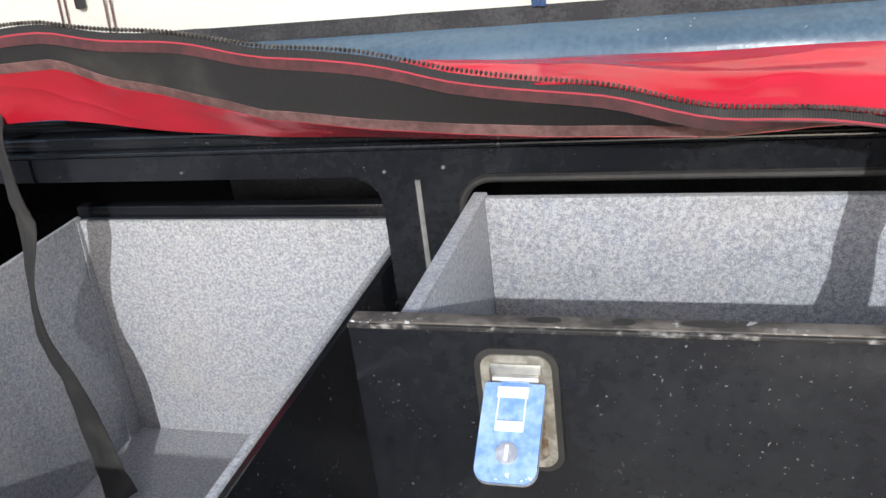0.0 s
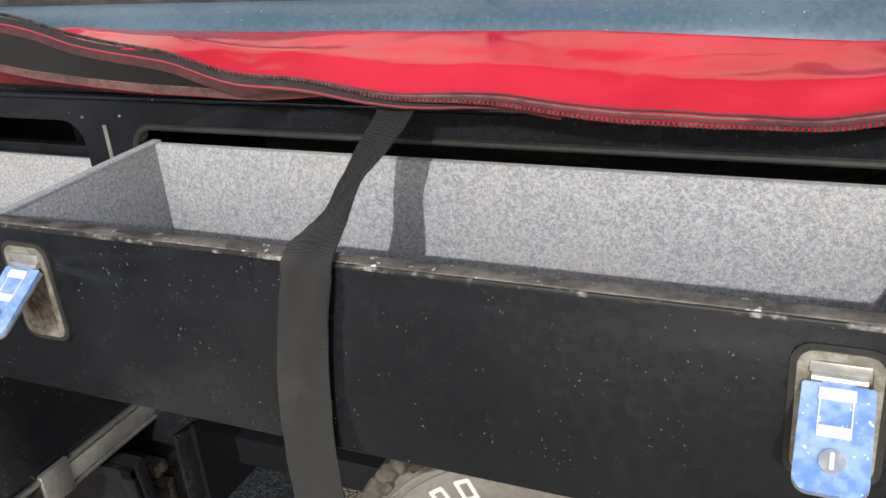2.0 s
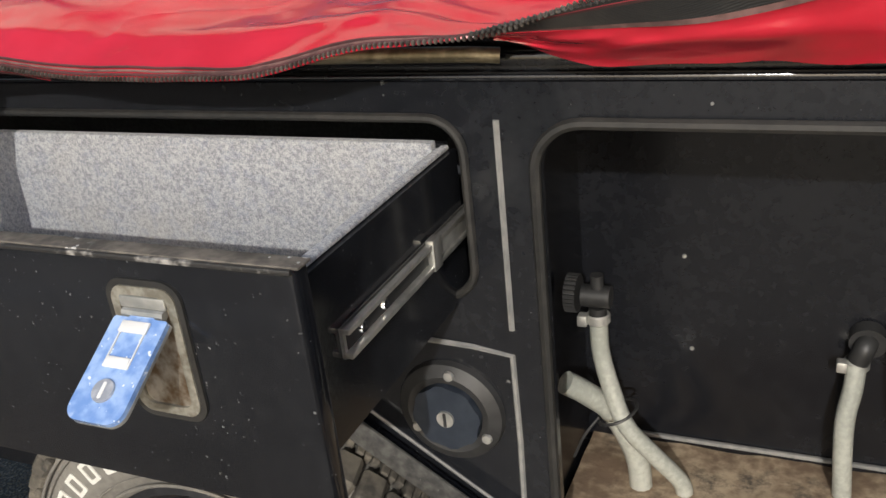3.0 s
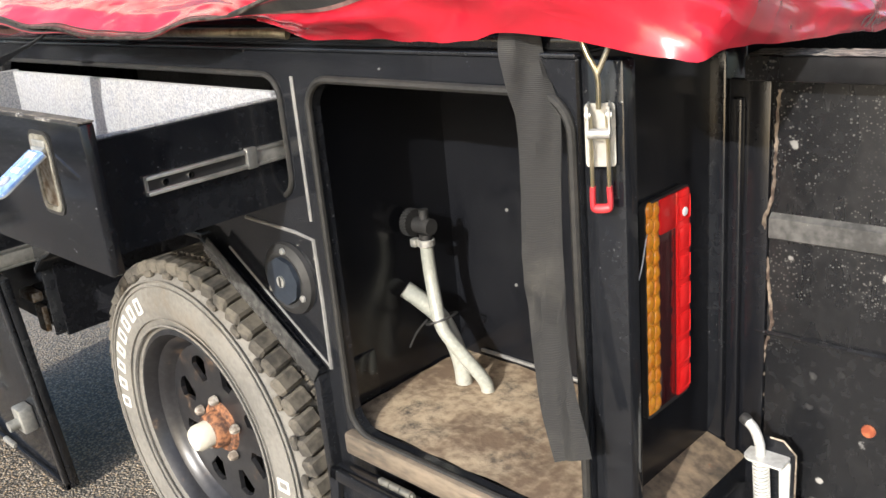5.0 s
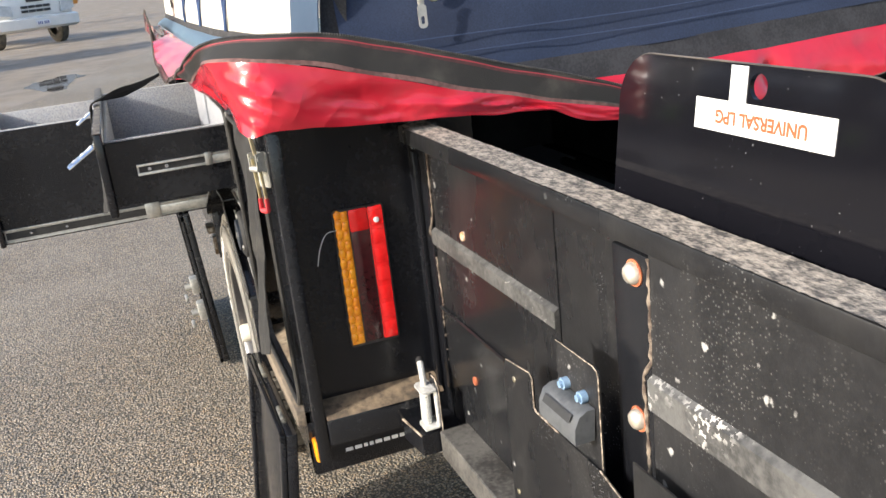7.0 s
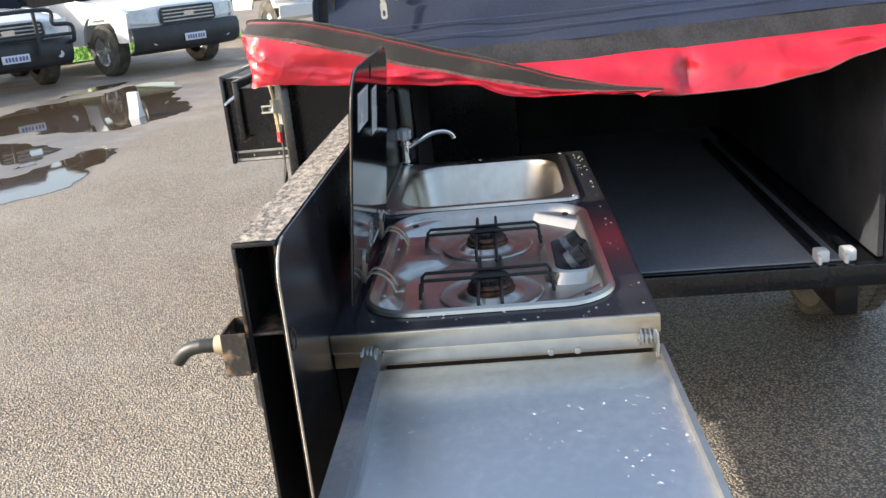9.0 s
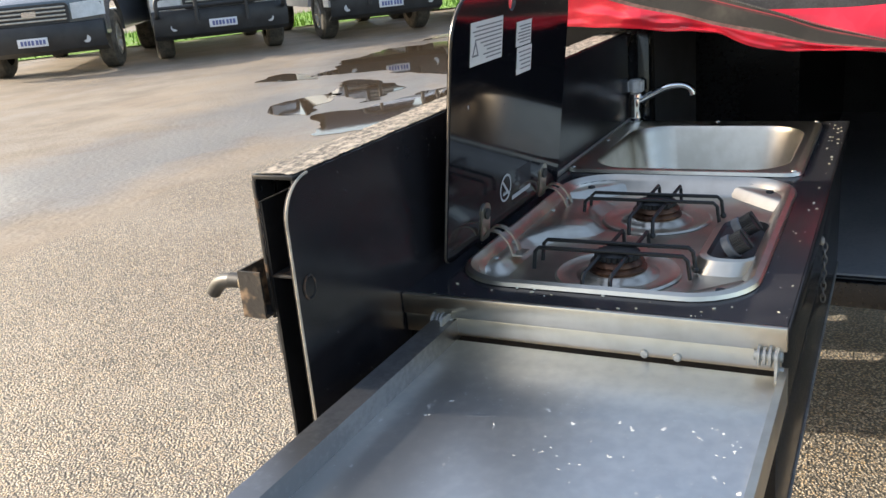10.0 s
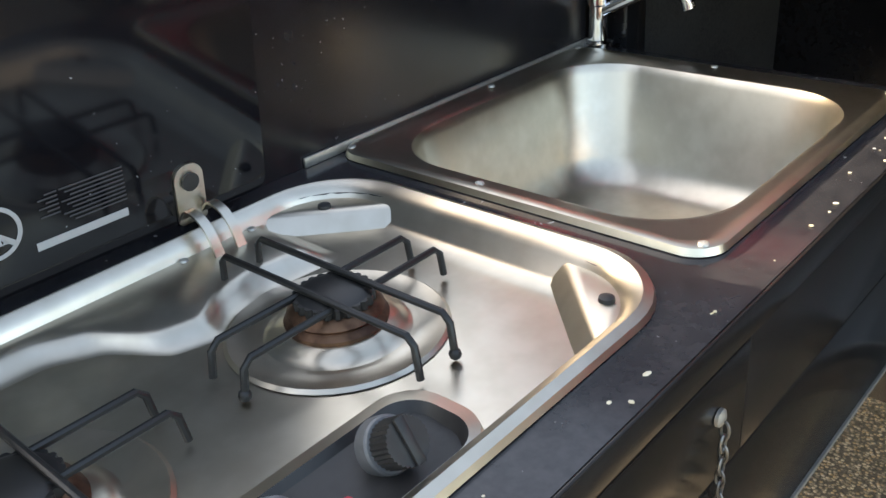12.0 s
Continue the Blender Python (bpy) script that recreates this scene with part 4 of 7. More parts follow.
slab(bm, [(WC.x + .176 * math.cos(2 * math.pi * k / 64), WC.z + .176 * math.sin(2 * math.pi * k / 64)) for k in range(64)], "xz", WC.y - .062, WC.y - .052, holes=hl)
part("wheel_disc", bm, RIM, wheel, smooth=False)
bm = B()
lathe(bm, [(.056, -.062), (.052, -.068), (.04, -.07), (.036, -.092), (.032, -.096), (.001, -.096)], WC, "Y", 28)
part("hub", bm, surf("rust_stained_hub", (.06, .03, .02), (.34, .15, .07), rough=.7, big=40, fine=110, lo=.4, hi=.62), wheel, "rust-stained hub")
bm = B()
lathe(bm, [(.027, -.094), (.027, -.122), (.022, -.13), (.001, -.131)], WC, "Y", 24)
part("hub_cap", bm, surf("cream_cap", (.62, .58, .48), (.7, .66, .56), rough=.5), wheel, "cream plastic hub cap")
SALT = surf("pale_corrosion", (.18, .15, .12), (.42, .39, .34), rough=.9, big=60, bump=.6)
for k in range(5):
    a = 2 * math.pi * k / 5 + .3
    bm = B()
    c = WC + Vector((.066 * math.cos(a), 0, .062 * math.sin(a)))
    lathe(bm, [(.010, -.066), (.0095, -.077), (.006, -.082), (.001, -.082)], c, "Y", 6)
    part("wheel_nut", bm, SALT, wheel, "nut crusted pale with corrosion")
far_wheel = hang(tagged(new("wheel"), "black steel wheel with dusty all-terrain tyre"), trailer)
for c in list(wheel.children):
    ob = hang(new(c.name.split(".")[0], c.data), far_wheel)
    ob.matrix_basis = Matrix.Translation((WC.x, .92, 0)) @ Matrix.Rotation(math.pi, 4, "Z") @ Matrix.Translation((-WC.x, -.92, 0))
# filler cap
filler = hang(tagged(new("water_filler"), "black lockable filler cap"), trailer)
FC = Vector((-.561, 0, .776))
bm = B()
lathe(bm, [(.038, -.011), (.046, -.013), (.058, -.007), (.060, 0)], FC, "Y", 40)
part("flange", bm, PLAINBLACK, filler)
bm = B()
prof = []
for k in range(48):
    r = .0365 if (k // 3) % 2 else .0385
    prof.append((FC.x + r * math.cos(2 * math.pi * k / 48), FC.z + r * math.sin(2 * math.pi * k / 48)))
slab(bm, prof, "xz", -.0185, -.003)
part("cap", bm, surf("blue_black_plastic", (.018, .024, .035), (.03, .038, .05), rough=.35), filler)
bm = B()
lathe(bm, [(.0095, -.0185), (.0095, -.0215), (.001, -.0215)], FC, "Y", 18)
part("lock_barrel", bm, ZINC, filler)
bm = boxes((FC.x - .0015, FC.x + .0015, -.0228, -.0213, FC.z - .008, FC.z + .008), bevel=0)
part("key_slot", bm, PLAINBLACK, filler)
for dx, dz in ((.006, .049), (.042, -.022), (-.037, -.020)):
    bm = B()
    lathe(bm, [(.006, -.012), (.005, -.0155), (.001, -.016)], FC + Vector((dx, 0, dz)), "Y", 12)
    part("screw", bm, ZINC, filler)
# drop-down doors hanging from their hinges
def drop_door(x0, x1, ztop, ytop, length, lean, label):
    dd = hang(tagged(new("drop_door"), label), trailer)
    mm = Matrix.Translation((0, ytop, ztop)) @ Matrix.Rotation(radians(lean), 4, "X")
    bm = B()
    box(bm, x0, x1, -.012, .012, -length, 0, bevel=.004, m=mm)
    part("door_leaf", bm, BLACK, dd)
    bm = B()
    for a, b, c, d in ((x0, x1, -.02, 0), (x0, x1, -length, -length + .02), (x0, x0 + .02, -length, 0), (x1 - .02, x1, -length, 0)):
        box(bm, a, b, -.024, -.0122, c, d, bevel=.003, m=mm)
    part("door_frame", bm, BLACK, dd)
    for x in (x0 + .10, x1 - .12):
        bm = B()
        for k in range(3):
            cyl(bm, (x + k * .022, -.006, .006), (x + k * .022 + .0205, -.006, .006), .0058, seg=12)
        cyl(bm, (x - .004, -.006, .006), (x + .07, -.006, .006), .0032, seg=8)
        box(bm, x + .002, x + .064, -.004, .0, -.012, .004, bevel=.001)
        part("hinge", bm, surf("dull_hinge_%d" % int((x + 5) * 100), (.12, .12, .11), (.25, .24, .2), rough=.5, metal=.6, big=30), dd, m=mm)
    return dd, mm


d3, d3m = drop_door(-.452, .012, .502, -.035, .50, -7, "black drop-down locker door hanging open")
d1, d1m = drop_door(-2.33, -1.575, .60, -.095, .585, 4, "black drop-down drawer door hanging open")
for x in (-2.0, -1.68):
    bm = B()
    box(bm, x - .025, x + .025, -.05, -.0125, -.43, -.36, bevel=.006)
    cyl(bm, (x, -.05, -.40), (x, -.075, -.40), .014, seg=12)
    box(bm, x - .05, x + .012, -.085, -.072, -.455, -.44, bevel=.004)
    part("door_latch", bm, ZINC, d1, "zinc-plated slam latch", m=d1m)
bm = B()
box(bm, -1.658, -1.616, -.016, -.001, .425, .492, bevel=.003)
box(bm, -1.70, -1.62, -.03, -.001, .505, .53, bevel=.006)
part("hinge_bracket", bm, LATCHDISH, d1, "grimy bright hinge bracket")
# rack hinge bolt where the gate swings
bolt = hang(tagged(new("spring_bolt"), "white-zinc spring bolt on the gate hinge"), trailer)
WHITEZINC = surf("bright_white_zinc", (0.56, 0.56, 0.53), (0.72, 0.72, 0.69), rough=0.4, metal=0.3, big=30, fine=120)
BARE = surf("chipped_bare_edge", (0.10, 0.075, 0.055), (0.48, 0.40, 0.31), rough=0.6, big=60, fine=160, lo=.4, hi=.6)
HG = pose(0, .285, 0, 0, 0, 1.5)
bm = B()
tube(bm, smooth_path([(.083, -.0565, .626), (.094, -.059, .618), (.102, -.061, .602), (.104, -.0612, .584), (.1105, -.0655, .497), (.111, -.066, .489)], 6), .0066, 12)
rod = part("bolt_rod", bm, WHITEZINC, bolt, m=HG)
bm = B()
tube(bm, [(.0755, -.0550, .630), (.0775, -.0554, .6292), (.085, -.057, .625)], [.006, .0076, .0078], 12)
part("rubber_tip", bm, PLAINBLACK, rod, "dark worn rubber tip", m=HG)
bm = B()
for u, z in ((.104, .583), (.110, .503)):
    slab(bm, rrect(u - .019, .139, -.079, -.047, [.014, .003, .003, .003], 6), "xy", z - .0015, z + .0015)
slab(bm, [(.127, .505), (.139, .505), (.139, .574), (.134, .5815), (.124, .5815)], "xz", -.050, -.047)
part("bracket", bm, WHITEZINC, bolt, m=HG)
bm = B()
tube(bm, [(.1045 + (.578 - z) * .085 + .0095 * math.cos(a), -.0612 - (.578 - z) * .055 + .0095 * math.sin(a), z) for a, z in ((i * .45, .508 + i * .45 / 6.283 * .0052) for i in range(188))], .0019, 5)
part("spring", bm, WHITEZINC, bolt, m=HG)
bm = B()
slab(bm, [(.098, .486), (.1445, .486), (.1445, .588), (.128, .604), (.098, .604)], "xz", -.0465, -.0425)
part("hinge_plate", bm, BLACK_CLEAN, bolt, m=HG, smooth=False)
bm = B()
tube(bm, [(.1448, -.0455, .486), (.1448, -.0455, .588), (.128, -.0455, .6043), (.110, -.0455, .6043)], .0013, 6)
part("bare_edge", bm, BARE, bolt, "paint worn through along the edge", m=HG)
bm = B()
slab(bm, [(.028, -.086), (.05, -.098), (.138, -.088), (.138, .0), (.062, .0), (.028, -.05)], "xy", .448, .494)
part("hinge_block", bm, BLACK_CLEAN, bolt, "black hinge block with chipped corners", m=HG, smooth=False)
bm = B()
tube(bm, [(.0275, -.05, .4945), (.0275, -.086, .4945), (.05, -.0985, .494), (.138, -.0885, .4935)], [.0032, .004, .0028, .0022], 6)
part("bare_edge", bm, BARE, bolt, "paint worn through along the edge", m=HG)
bm = B()
tube(bm, smooth_path([(.055, .03, .402), (.034, .014, .388), (.012, -.02, .378), (-.022, -.043, .376), (-.055, -.05, .38)], 6), .0078, 12)
cyl(bm, (.028, .010, .386), (.036, .016, .389), .013, seg=16)
hook = part("lynch_hook", bm, ZINC, bolt, "zinc hooked retaining rod", m=HG)
bm = B()
tube(bm, smooth_path([(-.053, -.05, .38), (-.078, -.049, .387), (-.094, -.046, .405)], 6), .0079, 12)
part("hook_end", bm, PLAINBLACK, hook, "blackened end of the rod", m=HG)
# locker plumbing
bm = B()
tube(bm, smooth_path([(-.452, .195, .79), (-.450, .195, .745), (-.437, .188, .70), (-.418, .180, .655), (-.386, .192, .608), (-.358, .206, .565), (-.352, .208, .54)], 8), .0112, 12)
part("hose", bm, HOSE, trailer, "clear reinforced water hose")
bm = B()
tube(bm, smooth_path([(-.490, .172, .712), (-.470, .186, .692), (-.443, .204, .658), (-.421, .208, .615), (-.411, .210, .58), (-.408, .210, .54)], 8), .0148, 12)
part("hose", bm, HOSE, trailer, "thick clear reinforced hose")
bm = B()
tube(bm, smooth_path([(-.168, .282, .722), (-.170, .272, .69), (-.176, .262, .64), (-.172, .255, .54)], 8), .0115, 12)
part("hose", bm, HOSE, trailer, "clear hose from the tank outlet")
for x, y, z in ((-.452, .195, .793), (-.168, .284, .716)):
    bm = B()
    lathe(bm, [(.0125, -.006), (.0145, -.004), (.0145, .005), (.0125, .007)], (x, y, z), "Z", 20)
    box(bm, x - .022, x - .010, y - .016, y - .002, z - .006, z + .008, bevel=.002)
    part("hose_clamp", bm, ZINC, trailer)
bm = B()
cyl(bm, (-.452, .195, .795), (-.452, .195, .808), .0105, seg=14)
cyl(bm, (-.470, .195, .822), (-.436, .195, .822), .0135, seg=14)
cyl(bm, (-.452, .195, .83), (-.452, .195, .850), .008, seg=12)
valve = part("valve", bm, PLAINBLACK, trailer, "black plastic hose valve")
bm = B()
for k in range(24):
    a = 2 * math.pi * k / 24
    box(bm, -.488, -.474, .195 + .021 * math.cos(a) - .0018, .195 + .021 * math.cos(a) + .0018, .824 + .021 * math.sin(a) - .0018, .824 + .021 * math.sin(a) + .0018)
cyl(bm, (-.488, .195, .824), (-.474, .195, .824), .021, seg=24)
part("ribbed_cap", bm, PLAINBLACK, valve, "ribbed black screw cap")
bm = B()
cyl(bm, (-.158, .305, .745), (-.158, .287, .742), .021, seg=18)
tube(bm, smooth_path([(-.158, .292, .744), (-.161, .281, .740), (-.167, .280, .722)], 5), .0125, 12)
part("outlet", bm, PLAINBLACK, trailer)
bm = B()
tube(bm, [(-.432 + .024 * math.cos(a), .194 + .028 * math.sin(a), .664 + .010 * math.cos(a)) for a in (i * math.pi / 8 for i in range(16))], .0022, 5, closed=True)
tube(bm, smooth_path([(-.452, .18, .662), (-.468, .168, .640), (-.480, .16, .612)], 4), .0018, 5)
part("cable_tie", bm, PLAINBLACK, trailer)
bm = B()
box(bm, -.4485, -.0085, .298, .305, .556, .562, bevel=.002)
part("tank_ledge", bm, SEALANT, trailer)
for x, z in ((-.40, 1.03), (-.37, .83), (-.36, .70)):
    bm = B()
    lathe(bm, [(.003, 0), (.0024, -.002), (.0005, -.0024)], (x, .305, z), "Y", 8)
    part("rivet", bm, ZINC, trailer)
bm = B()
tube(bm, [(-.95, -.012, 1.155), (-.50, -.012, 1.155), (-.475, -.004, 1.152)], .007, 10)
part("edge_bar", bm, surf("dull_yellow_zinc", (.20, .17, .11), (.42, .37, .26), rough=.45, metal=.8, big=14), trailer, "zinc bar along the top edge")
# over-centre latch on the corner
def toggle(mm):
    tl = hang(tagged(new("toggle_latch"), "zinc over-centre latch with red grip"), trailer)
    bm = B()
    tube(bm, smooth_path([(.027, -.014, 1.085), (.027, -.018, 1.118), (.012, -.018, 1.14), (.005, -.016, 1.154), (.014, -.014, 1.160), (.040, -.014, 1.160), (.049, -.016, 1.154), (.042, -.018, 1.14), (.0275, -.018, 1.12)], 6), .0042, 10)
    part("bail", bm, YZINC, tl, m=mm)
    bm = B()
    slab(bm, rrect(.002, .052, 1.022, 1.088, .005), "xz", -.003, .0)
    for x in (.008, .042):
        slab(bm, [(-.022, 1.06), (-.002, 1.05), (-.002, 1.09), (-.022, 1.088)], "yz", x, x + .003)
        cyl(bm, (x - .003, -.014, 1.078), (x + .006, -.014, 1.078), .006, seg=12)
    cyl(bm, (.008, -.018, 1.06), (.044, -.018, 1.06), .0055, seg=12)
    part("latch_base", bm, ZINC, tl, m=mm)
    bm = B()
    for x in (.013, .0405):
        tube(bm, [(x, -.016, 1.078), (x, -.013, 1.03), (x, -.012, 1.0)], .0035, 8)
    part("lever", bm, YZINC, tl, m=mm)
    bm = B()
    tube(bm, smooth_path([(.013, -.012, 1.003), (.0125, -.012, .986), (.016, -.012, .980), (.038, -.012, .980), (.0415, -.012, .986), (.0405, -.012, 1.003)], 5), .0052, 10)
    part("grip", bm, REDRUB, tl, m=mm)
    bm = B()
    slab(bm, [(.005, 1.158), (.05, 1.158), (.06, 1.18), (-.004, 1.18)], "xz", -.012, -.008)
    part("catch", bm, ZINC, tl, m=mm)


toggle(Matrix.Translation((.030, -.002, -.002)) @ Matrix.Rotation(radians(30), 4, "Z") @ Matrix.Diagonal((.62, 1, 1, 1)) @ Matrix.Translation((-.027, 0, 0)))
toggle(Matrix.Translation((FX + .02, 0, 0)))
for (x, y, z), r in (((-1.544, -.001, 1.108), .0022), ((-.30, -.001, 1.11), .0015), ((-1.612, -.001, 1.104), .002)):
    bm = B()
    lathe(bm, [(r, 0), (r * .8, -.002), (.0005, -.0025)], (x, 0, z), "Y", 8)
    part("paint_chip", bm, SEALANT, trailer)

# ---- drawers ----


def paddle_latch(parent, x, z, y, lean):
    """Recessed paddle latch: dished surround and a flipped-out paddle under blue film."""
    w, h = .048, .096
    bm = B()
    slab(bm, rrect(x - .004, x + w + .004, z - h - .004, z + .004, .012), "xz", y - .003, y + .001, holes=[rrect(x + .003, x + w - .003, z - h + .003, z - .003, .008)])
    lt = part("latch_surround", bm, LATCHRING, parent, "tarnished zinc latch surround")
    bm = B()
    slab(bm, rrect(x - .009, x + w + .009, z - h - .009, z + .009, .016), "xz", y - .002, y + .001, holes=[rrect(x - .0042, x + w + .0042, z - h - .0042, z + .0042, .012)])
    part("gasket", bm, RUBBER, lt, "black rubber gasket")
    bm = B()
    box(bm, x + .004, x + w - .004, y - .0042, y - .0012, z - .0125, z - .0035, bevel=.001)
    part("latch_top", bm, ZINC, lt, "pale zinc latch top")
    bm = B()
    box(bm, x + .003, x + w - .003, y - .0005, y + .0005, z - h + .003, z - .003)
    part("latch_dish", bm, LATCHDISH, lt, smooth=False)
    mm = Matrix.Translation((x + w / 2, y - .002, z - .016)) @ Matrix.Rotation(radians(-lean), 4, "X")
    bm = B()
    slab(bm, rrect(-.0235, .0235, -.084, -.006, [.011, .011, .002, .002]), "xz", -.002, .002)
    box(bm, -.011, .011, -.002, .002, -.008, .006, bevel=.001)
    part("paddle", bm, BLUEFILM, lt, "paddle in blue protective film", m=mm)
    bm = B()
    slab(bm, rrect(-.0237, .0237, -.0842, -.006, [.011, .011, .002, .002]), "xz", .0021, .0046)
    part("paddle_back", bm, ZINC, lt, m=mm)
    bm = B()
    slab(bm, rrect(-.0115, .0105, -.045, -.016, .001), "xz", -.0032, -.0022, holes=[rrect(-.0105, .0095, -.044, -.0175, .0006)])
    box(bm, -.0125, .0115, -.0042, -.0022, -.0185, -.0095, bevel=.0006)
    box(bm, -.0105, .0095, -.0040, -.0022, -.044, -.037, bevel=.0006)
    part("paddle_label", bm, WHITEP, lt, m=mm)
    bm = B()
    lathe(bm, [(.0085, -.0022), (.0085, -.004), (.001, -.0042)], (.0, 0, -.062), "Y", 18)
    lb = part("lock_barrel", bm, surf("clouded_lock_face", (.36, .38, .42), (.55, .56, .58), rough=.35, metal=.3, big=90), lt, "clouded round lock face", m=mm)
    bm = B()
    slab(bm, rrect(-.0014, .0014, -.068, -.056, .001), "xz", -.0046, -.0041)
    part("key_slot", bm, WHITEP, lb, m=mm)
    bm = B()
    cyl(bm, (x + .006, y - .004, z - .016), (x + w - .006, y - .004, z - .016), .0035, seg=8)
    part("hinge_pin", bm, ZINC, lt)


def runner(parent, x, y0, y1, z, h, s=1):
    bm = B()
    slab(bm, [(y0, z - h / 2), (y1, z - h / 2), (y1, z + h / 2), (y0, z + h / 2)], "yz", x, x + s * .003)
    box(bm, x, x + s * .009, y0, y1, z + h / 2 - .005, z + h / 2, bevel=.001)
    box(bm, x, x + s * .009, y0, y1, z - h / 2, z - h / 2 + .005, bevel=.001)
    box(bm, x + s * .003, x + s * .007, y0 + (y1 - y0) * .62, y1, z - h * .3, z + h * .3, bevel=.001)
    rn = part("runner", bm, RUNNERSTEEL, parent, "oiled steel drawer runner")
    bm = B()
    box(bm, x + s * .0028, x + s * .0036, y0 + .004, y0 + (y1 - y0) * .56, z - h * .27, z + h * .27)
    part("runner_track", bm, PLAINBLACK, rn, "black strip along the runner channel", smooth=False)
    for k in (.10, .24, .70, .80, .90):
        bm = B()
        yy = y0 + (y1 - y0) * k
        lathe(bm, [(.0055, .0031 * s), (.0045, .006 * s), (.0005, .0062 * s)], (x, yy, z), "X", 10)
        part("runner_screw", bm, CHROME, rn)
    bm = B()
    box(bm, x + s * .002, x + s * .010, y0 + (y1 - y0) * .56, y0 + (y1 - y0) * .62, z - h * .55, z + h * .62, bevel=.001)
    part("runner_clip", bm, RUNNERSTEEL, rn)


dr2 = thing("storage_drawer", (-1.02, -.14, .90), "long black drawer pulled out, lined with grey felt", "drawer", group="side drawers")
bm = B()
box(bm, -1.548, -.514, -.300, -.280, .886, 1.085, bevel=.004)
part("drawer_front", bm, BLACK, dr2)
bm = B()
box(bm, -1.52, -1.512, -.2797, .03, .905, 1.063)
box(bm, -.548, -.540, -.2797, .03, .905, 1.0558)
box(bm, -1.512, -.548, .022, .03, .905, 1.063)
box(bm, -1.512, -.548, -.2797, .022, .905, .912)
part("drawer_box", bm, BLACK, dr2, smooth=False)
for q in ((-1.512, -1.505, -.278, .020, .912, 1.067), (-.556, -.549, -.278, .020, .912, 1.060)):
    part("felt_side", boxes(q), FELT, dr2, "grey marl felt lining")
bm = B()
box(bm, -1.505, -.556, .010, .0215, .912, 1.067, bevel=.002)
part("felt_back", bm, FELT, dr2)
bm = B()
box(bm, -1.505, -.556, -.2795, .010, .912, .921, bevel=.001)
part("felt_floor", bm, FELT, dr2)
bm = B()
box(bm, -1.505, -.556, -.2795, -.272, .921, 1.06, bevel=.001)
part("felt_front", bm, FELT, dr2)
bm = B()
slab(bm, rrect(-.5525, -.5445, 1.0562, 1.0612, .002), "xz", -.279, .024)
part("felt_hem", bm, FELT, dr2)
for a, b in ((-1.5205, -1.5045),):
    bm = B()
    slab(bm, rrect(a, b, 1.0635, 1.069, .002), "xz", -.279, .024)
    part("felt_hem", bm, FELT, dr2)
bm = B()
box(bm, -1.547, -.515, -.3012, -.2975, 1.0822, 1.0862, bevel=.001)
part("worn_edge", bm, surf("paint_worn_white", (.02, .019, .018), (.36, .34, .31), rough=.5, big=22, fine=120, lo=.5, hi=.66), dr2, "front edge worn pale")
paddle_latch(dr2, -1.436, 1.060, -.3005, 57)
paddle_latch(dr2, -.664, 1.060, -.3005, 58)
runner(dr2, -.540, -.22, .06, .984, .026)
bm = B()
box(bm, -1.546, -.51, -.298, -.2815, 1.0851, 1.0875, bevel=.001)
part("top_edge", bm, surf("chipped_drawer_edge", (.05, .045, .04), (.17, .15, .125), rough=.55, big=14, fine=80, specks=((.6, .6, .58), 70, .42)), dr2, "chipped grey top edge")
for x, r in ((-1.39, .014), (-1.33, .009), (-1.27, .020)):
    bm = B()
    bmesh.ops.create_circle(bm, cap_ends=True, segments=16, radius=1, matrix=Matrix.Translation((x, -.289, 1.0879)) @ Matrix.Diagonal((r, .005, 1, 1)))
    part("oil_drip", bm, PLAINBLACK, dr2, smooth=False)

dr1 = thing("storage_drawer", (-1.9, -.27, .60), "deep black drawer pulled out, lined with grey felt", "drawer", group="side drawers")
DL, DR, DB, DF, DT = -2.172, -1.628, .165, -.69, .984
for nm, q in (("side_panel", (DL, DL + .008, DF, DB, .602, DT)), ("side_panel", (DR - .008, DR, DF, DB, .602, DT)),
              ("back_panel", (DL + .008, DR - .008, DB - .008, DB, .602, DT)), ("bottom_panel", (DL + .008, DR - .008, DF, DB - .008, .602, .61))):
    part(nm, boxes(q, bevel=.0015), BLACK, dr1, smooth=False)
part("drawer_front", boxes((DL - .03, DR + .03, DF - .018, DF - .0003, .60, 1.0), bevel=.004), BLACK, dr1)
part("back_lip", boxes((DL + .004, DR - .004, DB + .0003, DB + .022, DT - .02, DT + .014), bevel=.002), BLACK_CLEAN, dr1)
for nm, q in (("felt_side", (DL + .0083, DL + .016, DF + .001, DB - .009, .61, DT + .003)), ("felt_side", (DR - .016, DR - .0083, DF + .001, DB - .009, .61, DT + .003)),
              ("felt_back", (DL + .016, DR - .016, DB - .016, DB - .0083, .61, DT - .002)), ("felt_front", (DL + .016, DR - .016, DF + .001, DF + .008, .61, DT))):
    part(nm, boxes(q, bevel=.002), FELT, dr1)
part("felt_floor", boxes((DL + .016, DR - .016, DF + .008, DB - .016, .6103, .617), bevel=.001), FELT, dr1)
bm = B()
slab(bm, [(DB - .0165, .618), (DB - .0165, DT - .004), (DB - .022, DT - .002), (DB - .05, .618)], "yz", DL + .0165, DL + .0175)
part("felt_tuck", bm, FELT, dr1)
runner(dr1, -1.6275, -.69, .14, .631, .046)
bm = B()
box(bm, -1.625, -1.614, -.716, -.7085, .625, .637, bevel=.002)
part("runner_release", bm, surf("blue_plastic", (.03, .08, .4), rough=.4), dr1, "blue runner release")

